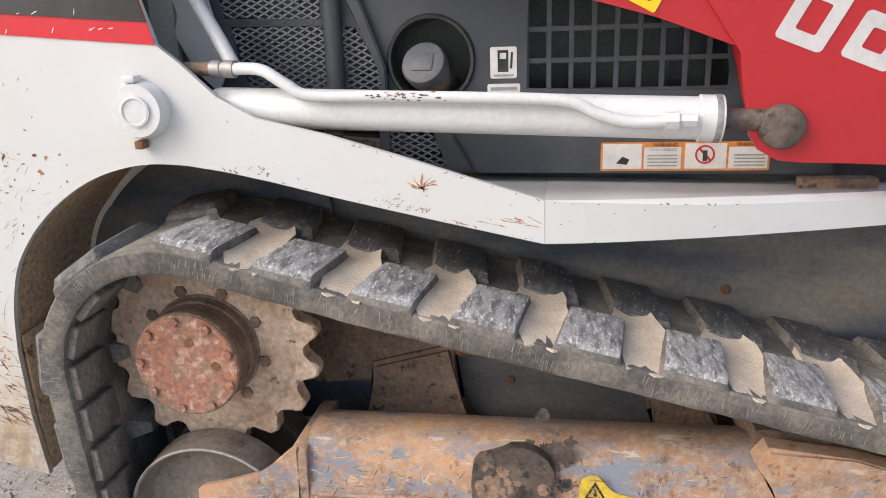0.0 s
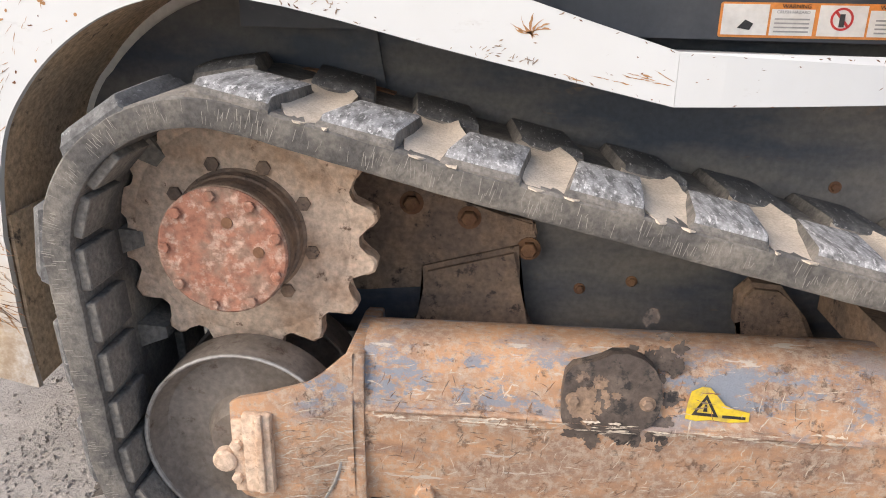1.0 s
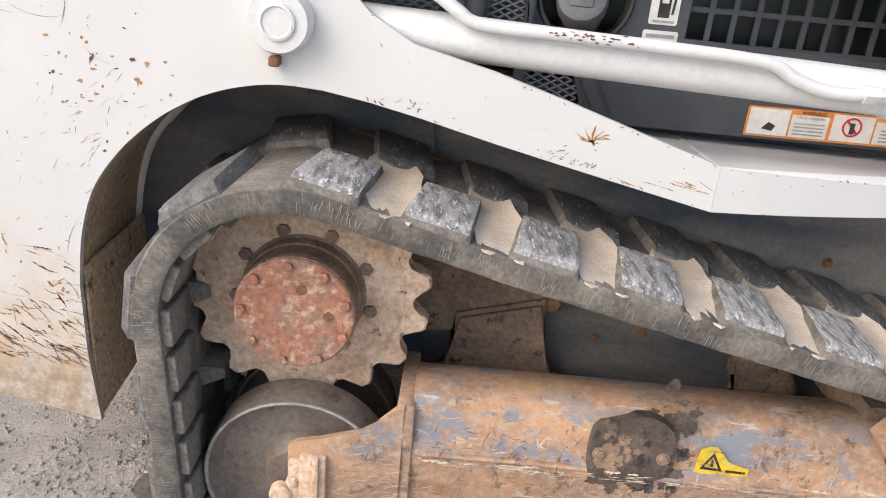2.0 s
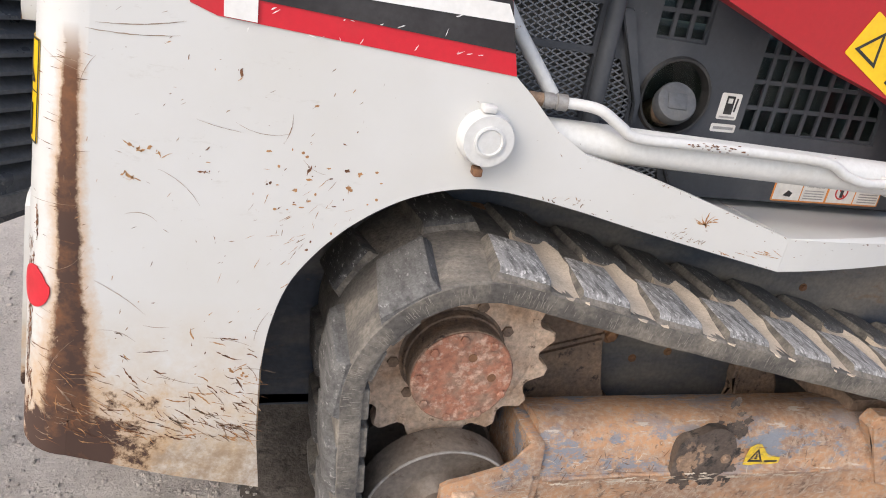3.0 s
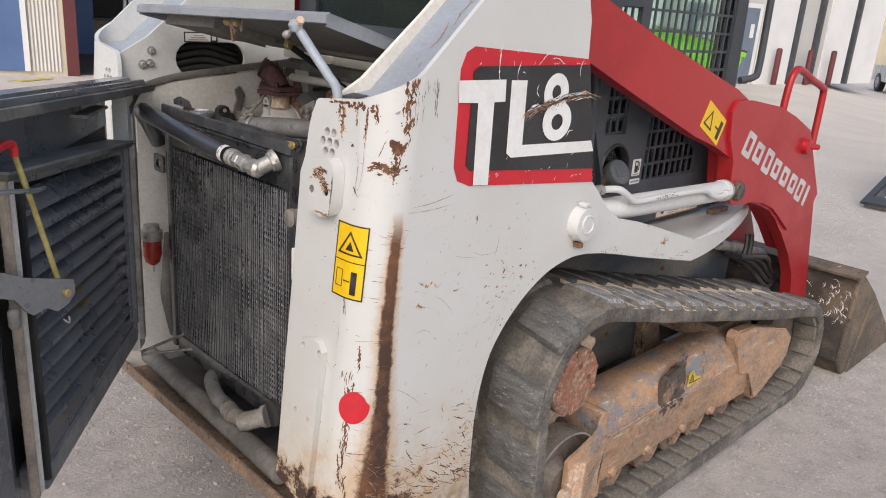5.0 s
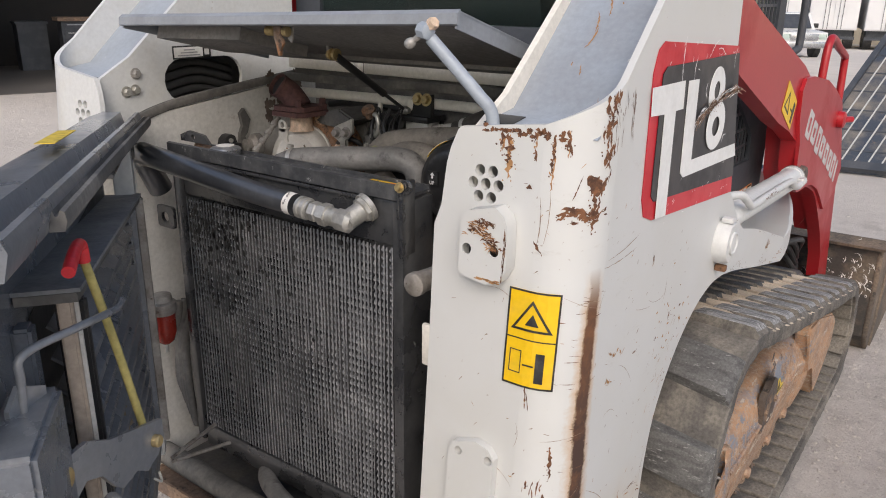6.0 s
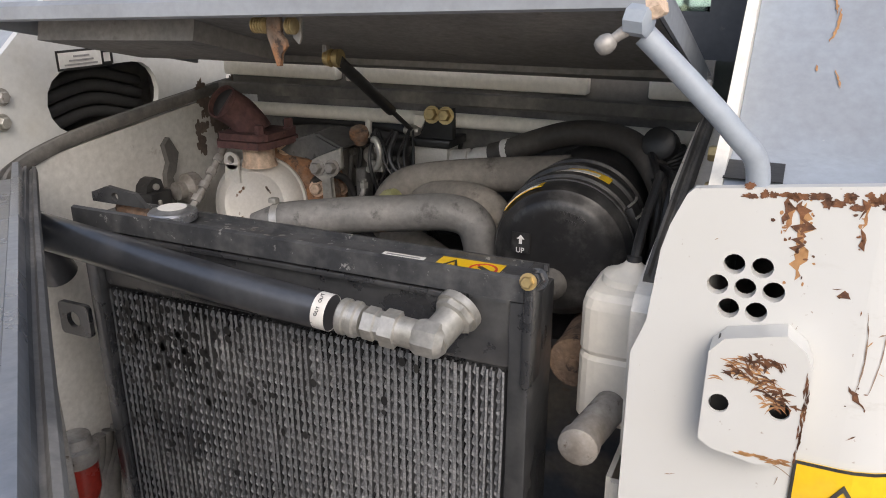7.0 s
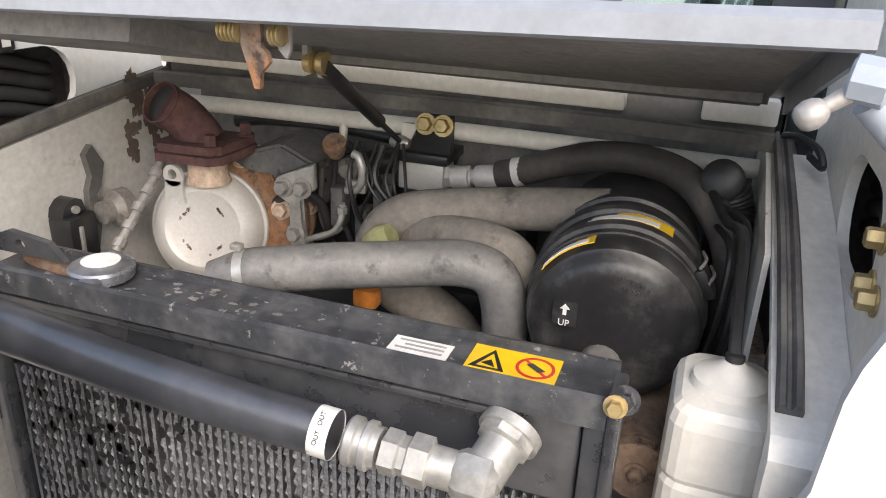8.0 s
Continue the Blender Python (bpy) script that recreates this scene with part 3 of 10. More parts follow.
SIDE = 1.447
BEND = 0.085
FRONT_EDGE = [(-0.55, 1.80), (-0.473, 1.573), (-0.466, 1.478), (-0.381, 1.160), (-0.345, 1.130), (-0.286, 1.073), (-0.219, 1.033), (-0.09, 1.002), (0.027, 0.967), (0.152, 0.927), (0.2785, 0.888)]
ARCH = [(0.2785, 0.811), (0.169, 0.835), (0.021, 0.868), (-0.079, 0.891), (-0.2, 0.921), (-0.282, 0.939), (-0.355, 0.951), (-0.415, 0.954), (-0.47, 0.948), (-0.53, 0.931), (-0.588, 0.902), (-0.645, 0.86), (-0.695, 0.808), (-0.735, 0.746), (-0.76, 0.663), (-0.772, 0.57), (-0.772, 0.43), (-0.76, 0.288)]
ARCH = ARCH[:6] + [(round(p[0], 4), round(p[1], 4)) for p in smooth_path(ARCH[6:16], 4)] + ARCH[16:]
FOOT = [(-0.93, 0.328), (rear_x(0.385) + BEND, 0.385)]
TOPSIDE = [(rear_x(1.455) + BEND, 1.455), (-0.875, 1.59), (-0.66, 1.78), (-0.60, 1.81)]


def outer_panel(far):
    bm = plate(FRONT_EDGE + ARCH + FOOT + TOPSIDE, [], SIDE, SIDE + 0.012, xz)
    # the bend, as strips from foot to top
    n, cols = 10, []
    for k in range(n + 1):
        a = math.pi / 2 * k / n
        col = []
        for layer in (0.0, 0.012):
            r = BEND - layer
            for v in (0.0, 0.33, 0.66, 1.0):
                z0 = lerp(0.385, 0.402, k / n)
                z1 = lerp(1.455, 1.392, (k / n) ** 0.8)
                z = lerp(z0, z1, v)
                cx, cyy = rear_x(z) + BEND, SIDE + BEND
                col.append(bm.verts.new((cx - r * math.sin(a), cyy - r * math.cos(a), z)))
        cols.append(col)
    for a, b in zip(cols, cols[1:]):
        for o in (0, 4):
            for v in range(3):
                bm.faces.new((a[o + v], b[o + v], b[o + v + 1], a[o + v + 1]))
        bm.faces.new((a[0], a[4], b[4], b[0]))
        bm.faces.new((a[3], b[3], b[7], a[7]))
    # the rear sheet with its vent holes
    y0, y1 = SIDE + BEND, 1.722
    holes = []
    for dy, dz in ((0, 0), (0.024, 0), (-0.024, 0), (0.012, 0.021), (-0.012, 0.021), (0.012, -0.021), (-0.012, -0.021)):
        holes.append(disc_pts(1.630 + dy, 1.288 + dz, 0.0095, 14))
    out = [(y0, 0.402), (y1 - 0.004, 0.445), (y1, 0.99), (1.726, 1.207), (1.714, 1.242), (1.708, 1.313), (1.702, 1.338), (1.690, 1.368), (1.684, 1.374), (y0, 1.392)]
    bm2 = plate(out, holes, 0.0, 0.012, lambda u, v, w: (rear_x(v) + w, u, v))
    me = bpy.data.meshes.new("tmp")
    bm2.to_mesh(me)
    bm2.free()
    bm.from_mesh(me)
    bpy.data.meshes.remove(me)
    if far:
        mirror_y(bm)
    return bm


side_panel = part("side_panel", outer_panel(False), PANEL, loader, "scratched white side and rear corner panel with a long rust run")
far_panel = part("side_panel", outer_panel(True), WHITE, loader, "white far side panel")

# fender bar that turns inward to the front, with its flat step
bm = bmesh.new()
rows = []
for k in range(13):
    t = k / 12
    x = lerp(0.279, 1.085, t)
    y = SIDE + 0.172 * max(0.0, t) ** 1.5
    lo_z = lerp(0.811, 0.822, t)
    hi_z = lerp(0.888, 0.872, t)
    rows.append([bm.verts.new((x, y, lo_z)), bm.verts.new((x, y, hi_z - 0.0005 - 0.010 * min(1.0, t * 3))), bm.verts.new((x, y + 0.001 + 0.011 * min(1.0, t * 3), hi_z)), bm.verts.new((x, 1.735, hi_z - 0.022)), bm.verts.new((x, 1.735, hi_z - 0.034)), bm.verts.new((x, y + 0.0125, hi_z - 0.012)), bm.verts.new((x, y + 0.0125, lo_z))])
for a, b in zip(rows, rows[1:]):
    for k in range(7):
        bm.faces.new((a[k], a[(k + 1) % 7], b[(k + 1) % 7], b[k]))
bm.faces.new(rows[0])
bm.faces.new(list(reversed(rows[-1])))
part("fender_step", bm, PANEL, loader, "white fender bar with a flat step on top", False)

bm = bmesh.new()
rows = []
for x, dz in ((0.04, 0.006), (0.278, 0.0)):
    rows.append([bm.verts.new((x, SIDE + 0.0135, 0.879 + dz)), bm.verts.new((x, 1.735, 0.866 + dz)), bm.verts.new((x, 1.735, 0.856 + dz)), bm.verts.new((x, SIDE + 0.0135, 0.869 + dz))])
for k in range(4):
    bm.faces.new((rows[0][k], rows[0][(k + 1) % 4], rows[1][(k + 1) % 4], rows[1][k]))
bm.faces.new(rows[0])
bm.faces.new(list(reversed(rows[1])))
part("fender_step", bm, PANEL, loader, "", False)

# liner of the arch, from the panel in to the hull
bm = bmesh.new()
prev = None
for u, v in [p for p in ARCH if p[0] < 0.2]:
    row = [bm.verts.new((u, SIDE + 0.012, v + 0.006)), bm.verts.new((u, 1.738, v + 0.02)), bm.verts.new((u, 1.738, v + 0.03)), bm.verts.new((u, SIDE + 0.012, v + 0.016))]
    if u < -0.7:
        for q, dx in zip(row, (-0.006, -0.02, -0.03, -0.016)):
            q.co = Vector((u + dx, q.co.y, v))
    if prev:
        for k in range(4):
            bm.faces.new((prev[k], prev[(k + 1) % 4], row[(k + 1) % 4], row[k]))
    prev = row
part("arch_liner", bm, LINER, loader, "mud-stained wheel arch liner")

# dark wall of the wheel well behind the track
WELL = [p for p in ARCH if -0.775 < p[0] < -0.10]
part("well_wall", plate([(p[0] - (0.0 if p[0] > -0.7 else 0.004), p[1] - 0.004) for p in WELL] + [(-0.772, 0.30), (-0.10, 0.30)], [], 1.728, 1.7375, xz), HULL, loader, "dark muddy wheel well wall", False)
part("well_wall", plate([(-0.774, 0.30), (-0.768, 0.30), (-0.768, 0.60), (-0.774, 0.60)], [], SIDE + 0.02, 1.728, xz), LINER, loader, "", False)

# tower: inner plate with its oval opening, sloping channel between the plates
INNER = [(-1.094, 1.245), (-1.094, 1.362), (-1.085, 1.372), (-1.004, 1.418), (-0.836, 1.562), (-0.58, 1.80), (-0.45, 1.80), (-0.45, 0.965), (-1.094, 0.965)]


def tower_plate(far):
    bm = plate(INNER, [stadium(-0.782, 1.350, 0.128, 0.056) if far else stadium(-0.845, 1.350, 0.100, 0.054)], 1.663, 1.675, xz)
    if far:
        mirror_y(bm)
    return bm


def tower_channel(far):
    bm = bmesh.new()
    prism(bm, [(-1.080, 1.372), (-1.070, 1.378), (-0.985, 1.392), (-0.58, 1.765), (-0.57, 1.755), (-0.98, 1.380)], SIDE + 0.013, 1.6625, xz)
    return mirror_y(bm) if far else bm


CAVITY = [(-1.06, 0.96), (-1.06, 1.36), (-0.985, 1.374), (-0.60, 1.728), (-0.46, 1.728), (-0.46, 0.96)]
# added dark sheets stand for the tower's shaded inside and block the view through
part("tower_web", plate(CAVITY, [], 1.580, 1.588, xz), HULL, loader, "dark sheet added inside the tower", False)
part("tower_web", plate(CAVITY, [], 2 * CY - 1.588, 2 * CY - 1.580, xz), HULL, loader, "dark sheet added inside the tower", False)
for y in (SIDE + 0.013, 2 * CY - 1.6625):
    part("tower_front", cube((-0.592, y, 0.975), (-0.584, y + 1.6625 - SIDE - 0.013, 1.72)), HULL, loader, "dark sheet added across the tower's front", False)
for far in (0, 1):
    for k in range(4):
        bm = bmesh.new()
        z = 1.31 + 0.024 * k
        tube(bm, [(-0.98, 1.630 + 0.01 * (k % 2), z - 0.03), (-0.88, 1.645, z), (-0.78, 1.635, z + 0.01), (-0.66, 1.625, z - 0.02)], 0.011, 10, 6)
        part("tower_hose", mirror_y(bm) if far else bm, BLACKRUB, loader, "dark hydraulic hose inside the tower")
part("tower_plate", tower_plate(False), BAYWHITE, loader, "white tower plate with an oval opening")
part("tower_plate", tower_plate(True), WHITE, loader, "white tower plate with an oval opening")
part("tower_channel", tower_channel(False), BLUEGREY, loader, "pale blue-grey sloping channel with scratches")
part("tower_channel", tower_channel(True), BLUEGREY, loader, "pale blue-grey sloping channel")

# hinge lug, latch plate and lower strap on the rear sheet
def rear_put(u, v, w):
    """A point on the rear sheet, round its bend towards the side."""
    if u > SIDE + BEND:
        return (rear_x(v) - w, u, v)
    c = min(1.0, (SIDE + BEND - u) / BEND)
    return (rear_x(v) + BEND - (BEND + w) * math.sqrt(1 - c * c), SIDE + BEND - (BEND + w) * c, v)


LATCH = [(1.652, 1.150), (1.652, 1.236), (1.640, 1.250), (1.590, 1.262), (1.573, 1.250), (1.566, 1.235), (1.563, 1.165), (1.575, 1.142), (1.600, 1.136), (1.640, 1.142)]
bm = plate(LATCH, [disc_pts(1.638, 1.188, 0.0090, 14), disc_pts(1.587, 1.192, 0.0090, 14)], 0.027, 0.030, rear_put)
lp = part("latch_plate", bm, PANEL, loader, "rusty white latch plate with two holes")
skirt = [(lerp(1.608, u, 0.93), lerp(1.199, v, 0.94)) for u, v in LATCH]
part("latch_skirt", plate(LATCH, [skirt], 0.001, 0.0268, rear_put), PANEL, lp)
# black box paints the shade of the hollow behind the two holes
part("latch_back", cube((rear_x(1.2) - 0.012, 1.573, 1.150), (rear_x(1.2) - 0.004, 1.646, 1.245)), BLACKRUB, lp)
bm = plate([(1.655, 0.46), (1.655, 0.82), (1.645, 0.838), (1.60, 0.852), (1.575, 0.846), (1.562, 0.83), (1.565, 0.47), (1.58, 0.45), (1.64, 0.448)],
           [disc_pts(1.634, 0.824, 0.008, 12), disc_pts(1.573, 0.826, 0.008, 12), disc_pts(1.64, 0.66, 0.007, 12), disc_pts(1.59, 0.655, 0.007, 12), disc_pts(1.625, 0.49, 0.007, 12)], 0.001, 0.016, rear_put)
part("hinge_strap", bm, PANEL, loader, "white bolted strap on the rear sheet")

# lift pin with its collar
bm = bmesh.new()
lathe(bm, (-0.419, SIDE + 0.005, 1.052), (0, -1, 0), [(0, 0.050), (0.020, 0.050), (0.030, 0.047), (0.036, 0.045)], 28)
lathe(bm, (-0.419, SIDE - 0.031, 1.052), (0, -1, 0), [(0, 0.027), (0.004, 0.027), (0.005, 0.023), (0.002, 0.021), (0.002, 0.001)], 20)
box(bm, (-0.437, SIDE - 0.030, 1.100), (-0.413, SIDE - 0.004, 1.112), 0.003)
pin = part("lift_pin", bm, WHITE, loader, "white lift arm pin with a round collar")
part("rust_drip", cube((-0.434, SIDE - 0.026, 0.985), (-0.418, SIDE - 0.001, 1.000), 0.003), RUST, pin)


# ---- decals on the side ----
def flat(name, outline, parent, material, lift, label="", holes=(), base=SIDE):
    return part(name, plate(outline, holes, base - lift, base - lift + 0.0012, xz), material, parent, label, False)


decal = flat("model_decal", [(-0.881, 1.507), (-0.905, 1.495), (-0.920, 1.46), (-0.919, 1.25), (-0.905, 1.218), (-0.866, 1.203), (-0.381, 1.160), (-0.462, 1.480), (-0.468, 1.482)], loader, DECALRED, 0.002, "red bordered decal with black field and white bars, scraped")
flat("black_field", [(-0.865, 1.466), (-0.882, 1.455), (-0.884, 1.25), (-0.870, 1.238), (-0.391, 1.198), (-0.461, 1.468)], decal, DECALBLACK, 0.004)
flat("white_bar", [(-0.926, 1.437), (-0.777, 1.437), (-0.774, 1.388), (-0.811, 1.388), (-0.808, 1.200), (-0.857, 1.204), (-0.862, 1.388), (-0.922, 1.391)], decal, DECALWHITE, 0.006)
flat("white_bar", [(-0.757, 1.435), (-0.703, 1.434), (-0.699, 1.284), (-0.418, 1.275), (-0.402, 1.246), (-0.735, 1.257), (-0.752, 1.268)], decal, DECALWHITE, 0.006)
flat("white_ring", disc_pts(-0.588, 1.402, 0.047, 28), decal, DECALWHITE, 0.006, holes=[disc_pts(-0.588, 1.404, 0.0175, 20)])
flat("white_ring", disc_pts(-0.575, 1.334, 0.056, 28, 0.86), decal, DECALWHITE, 0.0075, holes=[disc_pts(-0.575, 1.332, 0.023, 20, 0.85)])
def side_wear(u, v, w):
    return (u, SIDE - w, v)


def warning_sticker(outline_put, u0, v0, u1, v1, parent, cuts=()):
    """Yellow two-field warning sticker: a triangle sign above, plain bars below."""
    st = part("warning_sticker", plate(rounded(u0, v0, u1, v1, 0.004), [], 0.001, 0.002, outline_put, cuts), YELLOW, parent, "yellow warning sticker with black signs", False)
    w, h, vm = u1 - u0, v1 - v0, (v0 + v1) / 2
    um = (u0 + u1) / 2
    rim = plate([(u0, v0), (u1, v0), (u1, v1), (u0, v1)], [[(u0 + 0.003, v0 + 0.003), (u1 - 0.003, v0 + 0.003), (u1 - 0.003, vm - 0.001), (u0 + 0.003, vm - 0.001)], [(u0 + 0.003, vm + 0.001), (u1 - 0.003, vm + 0.001), (u1 - 0.003, v1 - 0.003), (u0 + 0.003, v1 - 0.003)]], 0.0021, 0.0026, outline_put, cuts)
    part("printed_rim", rim, INK, st, "", False)
    s = w * 0.40
    tri_o = [(um - s, vm + h * 0.09), (um + s, vm + h * 0.09), (um, vm + h * 0.41)]
    cu, cv = um, vm + h * 0.20
    tri_i = [(cu + (a - cu) * 0.80, cv + (b - cv) * 0.80) for a, b in tri_o]
    part("triangle_sign", plate(tri_o, [tri_i], 0.0027, 0.0034, outline_put, cuts), INK, st, "", False)
    part("sign_bar", plate([(um - s * 0.3, vm + h * 0.15), (um + s * 0.35, vm + h * 0.15), (um + s * 0.05, vm + h * 0.27), (um - s * 0.1, vm + h * 0.22)], [], 0.0027, 0.0034, outline_put, cuts), INK, st, "", False)
    part("sign_bar", plate([(um + w * 0.14, vm - h * 0.43), (um + w * 0.30, vm - h * 0.43), (um + w * 0.30, vm - h * 0.12), (um + w * 0.14, vm - h * 0.12)], [], 0.0027, 0.0034, outline_put, cuts), INK, st, "", False)
    part("sign_bar", plate([(um - w * 0.10, vm - h * 0.27), (um + w * 0.11, vm - h * 0.27), (um + w * 0.11, vm - h * 0.255), (um - w * 0.10, vm - h * 0.255)], [], 0.0027, 0.0034, outline_put, cuts), INK, st, "", False)
    part("sign_frame", plate([(u0 + w * 0.12, vm - h * 0.36), (u0 + w * 0.36, vm - h * 0.36), (u0 + w * 0.36, vm - h * 0.12), (u0 + w * 0.12, vm - h * 0.12)], [[(u0 + w * 0.135, vm - h * 0.352), (u0 + w * 0.345, vm - h * 0.352), (u0 + w * 0.345, vm - h * 0.128), (u0 + w * 0.135, vm - h * 0.128)]], 0.0027, 0.0034, outline_put, cuts), INK, st, "", False)
    return st


LARC = BEND * math.pi / 2


def corner_put(s, z, w):
    """A point on the skin: s runs along the side (below 0), round the bend and over the rear sheet."""
    cx = rear_x(z) + BEND
    if s < 0:
        return (cx - s, SIDE - w, z)
    if s < LARC:
        a = s / BEND
        return (cx - (BEND + w) * math.sin(a), SIDE + BEND - (BEND + w) * math.cos(a), z)
    return (rear_x(z) - w, SIDE + BEND + s - LARC, z)


def sticker_put(u, v, w):
    return corner_put(0.2 - u, v, w)


warning_sticker(sticker_put, 0.031, 0.970, 0.119, 1.133, loader, tuple(0.2 - BEND * a for a in (0.4, 0.6, 0.8, 1.0, 1.2, 1.4, 1.55)))
part("reflector", plate([(u + (0.006 if v > 0.735 and u < 0.06 else 0.0), v) for u, v in disc_pts(0.073, 0.724, 0.0345, 32, 1.12)], [], 0.001, 0.003, corner_put, (0.048, 0.058, 0.068, 0.078, 0.088, 0.098)), DECALRED, loader, "round red reflector sticker, edge torn")


# ---- wear on the white skin: chips, drips and scratches, thin as the paint ----
class Wear:
    """Collects slivers of bare metal for one mesh."""

    def __init__(self, put3):
        self.put3, self.vs, self.fs = put3, [], []

    def sliver(self, u, v, length, width, angle, rng, curl=0.0, lift=0.0006):
        """A ragged stroke: uneven width, broken into flecks where it is broad."""
        n = 3 if length < 0.008 else min(16, max(5, int(length / 0.0035)))
        c, s = math.cos(angle), math.sin(angle)
        left, right = [], []
        for k in range(n):
            f = k / (n - 1) - 0.5
            w = width * (1 - (2 * abs(f)) ** 3) * rng.uniform(0.15, 1.35) + 0.0002
            b = curl * (0.25 - f * f) * 4 + rng.uniform(-0.3, 0.3) * width
            for row, q in ((left, b + w / 2), (right, b - w / 2)):
                row.append((u + f * length * c - q * s, v + f * length * s + q * c))
        i = len(self.vs)
        pts = left + right
        self.vs += [self.put3(a, b, lift) for a, b in pts]
        for k in range(n - 1):
            self.fs.append((i + k, i + k + 1, i + n + k + 1, i + n + k))
        if width > 0.0035:
            for k in range(int(length / 0.005)):
                self.blot(u + rng.uniform(-0.55, 0.55) * length * c - rng.gauss(0, 0.55) * width * s, v + rng.uniform(-0.55, 0.55) * length * s + rng.gauss(0, 0.55) * width * c, rng.uniform(0.0006, 0.0022), rng.uniform(0.0006, 0.0022), rng, 7, lift)

    def blot(self, u, v, ru, rv, rng, n=14, lift=0.0005):
        """A ragged patch."""
        if ru > 0.0035:
            n = 26
        i = len(self.vs)
        self.vs.append(self.put3(u, v, lift))
        q = 1.0
        for k in range(n):
            a = 2 * math.pi * k / n
            q = 0.5 * q + 0.5 * rng.uniform(0.25, 1.45)
            self.vs.append(self.put3(u + ru * q * math.cos(a), v + rv * q * math.sin(a), lift))
        for k in range(n):
            self.fs.append((i, i + 1 + k, i + 1 + (k + 1) % n))

    def link(self, name, material, parent, label):
        me = bpy.data.meshes.new(name)
        me.from_pydata(self.vs, [], self.fs)
        me.materials.append(material)
        ob = put(name, me, parent, label)
        ob["kind"] = "stuff"
        return ob


def on_skin(s, z):
    """Whether the skin has paint here: outside the arch and the decal."""
    x = rear_x(z) + BEND - s
    if x > -0.775 and z < np.interp(x, [p[0] for p in reversed(ARCH[:-1])], [p[1] for p in reversed(ARCH[:-1])]) + 0.012:
        return False
    if s < 0 and x > -0.93 and z > 1.14:
        return False
    return 0.41 < z < 1.38 and s < 0.30


rng = random.Random(21)
chips, lines, tans = Wear(corner_put), Wear(corner_put), Wear(corner_put)
up = radians(128)          # most strokes climb towards the front
for k in range(240):
    s, z = rng.uniform(-0.46, 0.28), rng.uniform(0.42, 1.37)
    if not on_skin(s, z):
        continue
    w = rng.choice((chips, lines, lines, tans))
    w.sliver(s, z, rng.uniform(0.003, 0.011), rng.uniform(0.0005, 0.0020), rng.gauss(up, 0.5) if rng.random() < 0.75 else rng.uniform(0, 3.1), rng)
for k in range(60):         # strokes beside the arch
    s, z = rng.gauss(-0.37, 0.05), rng.gauss(0.86, 0.06)
    if on_skin(s, z):
        rng.choice((tans, lines, tans)).sliver(s, z, rng.uniform(0.004, 0.022), rng.uniform(0.0005, 0.0014), rng.gauss(up, 0.4), rng)
for k in range(260):        # scraped foot
    s, z = rng.uniform(-0.35, 0.06), 0.41 + abs(rng.gauss(0, 0.09))
    if on_skin(s, z):
        rng.choice((chips, chips, tans, lines)).sliver(s, z, rng.uniform(0.008, 0.055), rng.uniform(0.0008, 0.0034), rng.gauss(radians(28), 0.35), rng, rng.uniform(-0.004, 0.004))
for k in range(70):         # rusty speckle beside the arch
    s, z = rng.gauss(-0.36, 0.06), rng.choice((rng.gauss(0.60, 0.10), rng.gauss(0.92, 0.06)))
    if on_skin(s, z):
        rng.choice((tans, tans, chips)).blot(s, z, rng.uniform(0.001, 0.005), rng.uniform(0.001, 0.004), rng, 7)
for k in range(46):         # strokes across the rust run
    z = rng.uniform(0.55, 1.13)
    chips.sliver(rng.uniform(-0.01, 0.085), z, rng.uniform(0.006, 0.03), rng.uniform(0.0005, 0.0012), rng.gauss(0.12, 0.15), rng)
for k in range(46):         # a second, broken run beside the first
    z = rng.uniform(0.47, 0.80)
    chips.sliver(0.093 + rng.gauss(0, 0.006) - 0.03 * (0.8 - z), z, rng.uniform(0.010, 0.045), rng.uniform(0.0015, 0.0055), radians(92) + rng.gauss(0, 0.15), rng, rng.uniform(-0.003, 0.003))
for k in range(26):         # long hair scratches
    s, z = rng.uniform(-0.40, 0.2), rng.uniform(0.45, 1.15)
    if on_skin(s, z):
        lines.sliver(s, z, rng.uniform(0.04, 0.10), 0.0007, rng.choice((radians(30), up, radians(95), radians(10))) + rng.gauss(0, 0.2), rng, rng.uniform(-0.01, 0.01))
for k in range(30):         # chipped upper corner
    chips.sliver(0.030 + rng.gauss(0, 0.005), rng.uniform(1.295, 1.435), rng.uniform(0.008, 0.030), rng.uniform(0.003, 0.008), radians(90) + rng.gauss(0, 0.35), rng)
for k in range(26):
    chips.sliver(rng.uniform(-0.05, 0.02), rng.uniform(1.36, 1.44), rng.uniform(0.008, 0.030), rng.uniform(0.0008, 0.002), radians(80) + rng.gauss(0, 0.2), rng)
for s, z, drop, w in ((0.196, 1.368, 0.050, 0.016), (0.119, 1.372, 0.060, 0.006), (0.098, 1.384, 0.030, 0.005), (0.21, 1.372, 0.022, 0.010), (0.150, 1.378, 0.018, 0.007)):
    chips.sliver(s, z - drop * 0.4, drop, w, radians(90), rng, 0.003)
    tans.sliver(s - 0.003, z - drop * 0.62, drop * 1.4, w * 0.6, radians(90), rng, 0.002, 0.0003)
for k in range(24):         # rust creeping over the top edge
    chips.blot(rng.uniform(0.10, 0.24), 1.376 + rng.uniform(-0.004, 0.006), rng.uniform(0.003, 0.009), rng.uniform(0.002, 0.006), rng, 9)
chips.blot(0.048, 1.305, 0.014, 0.018, rng, 18)
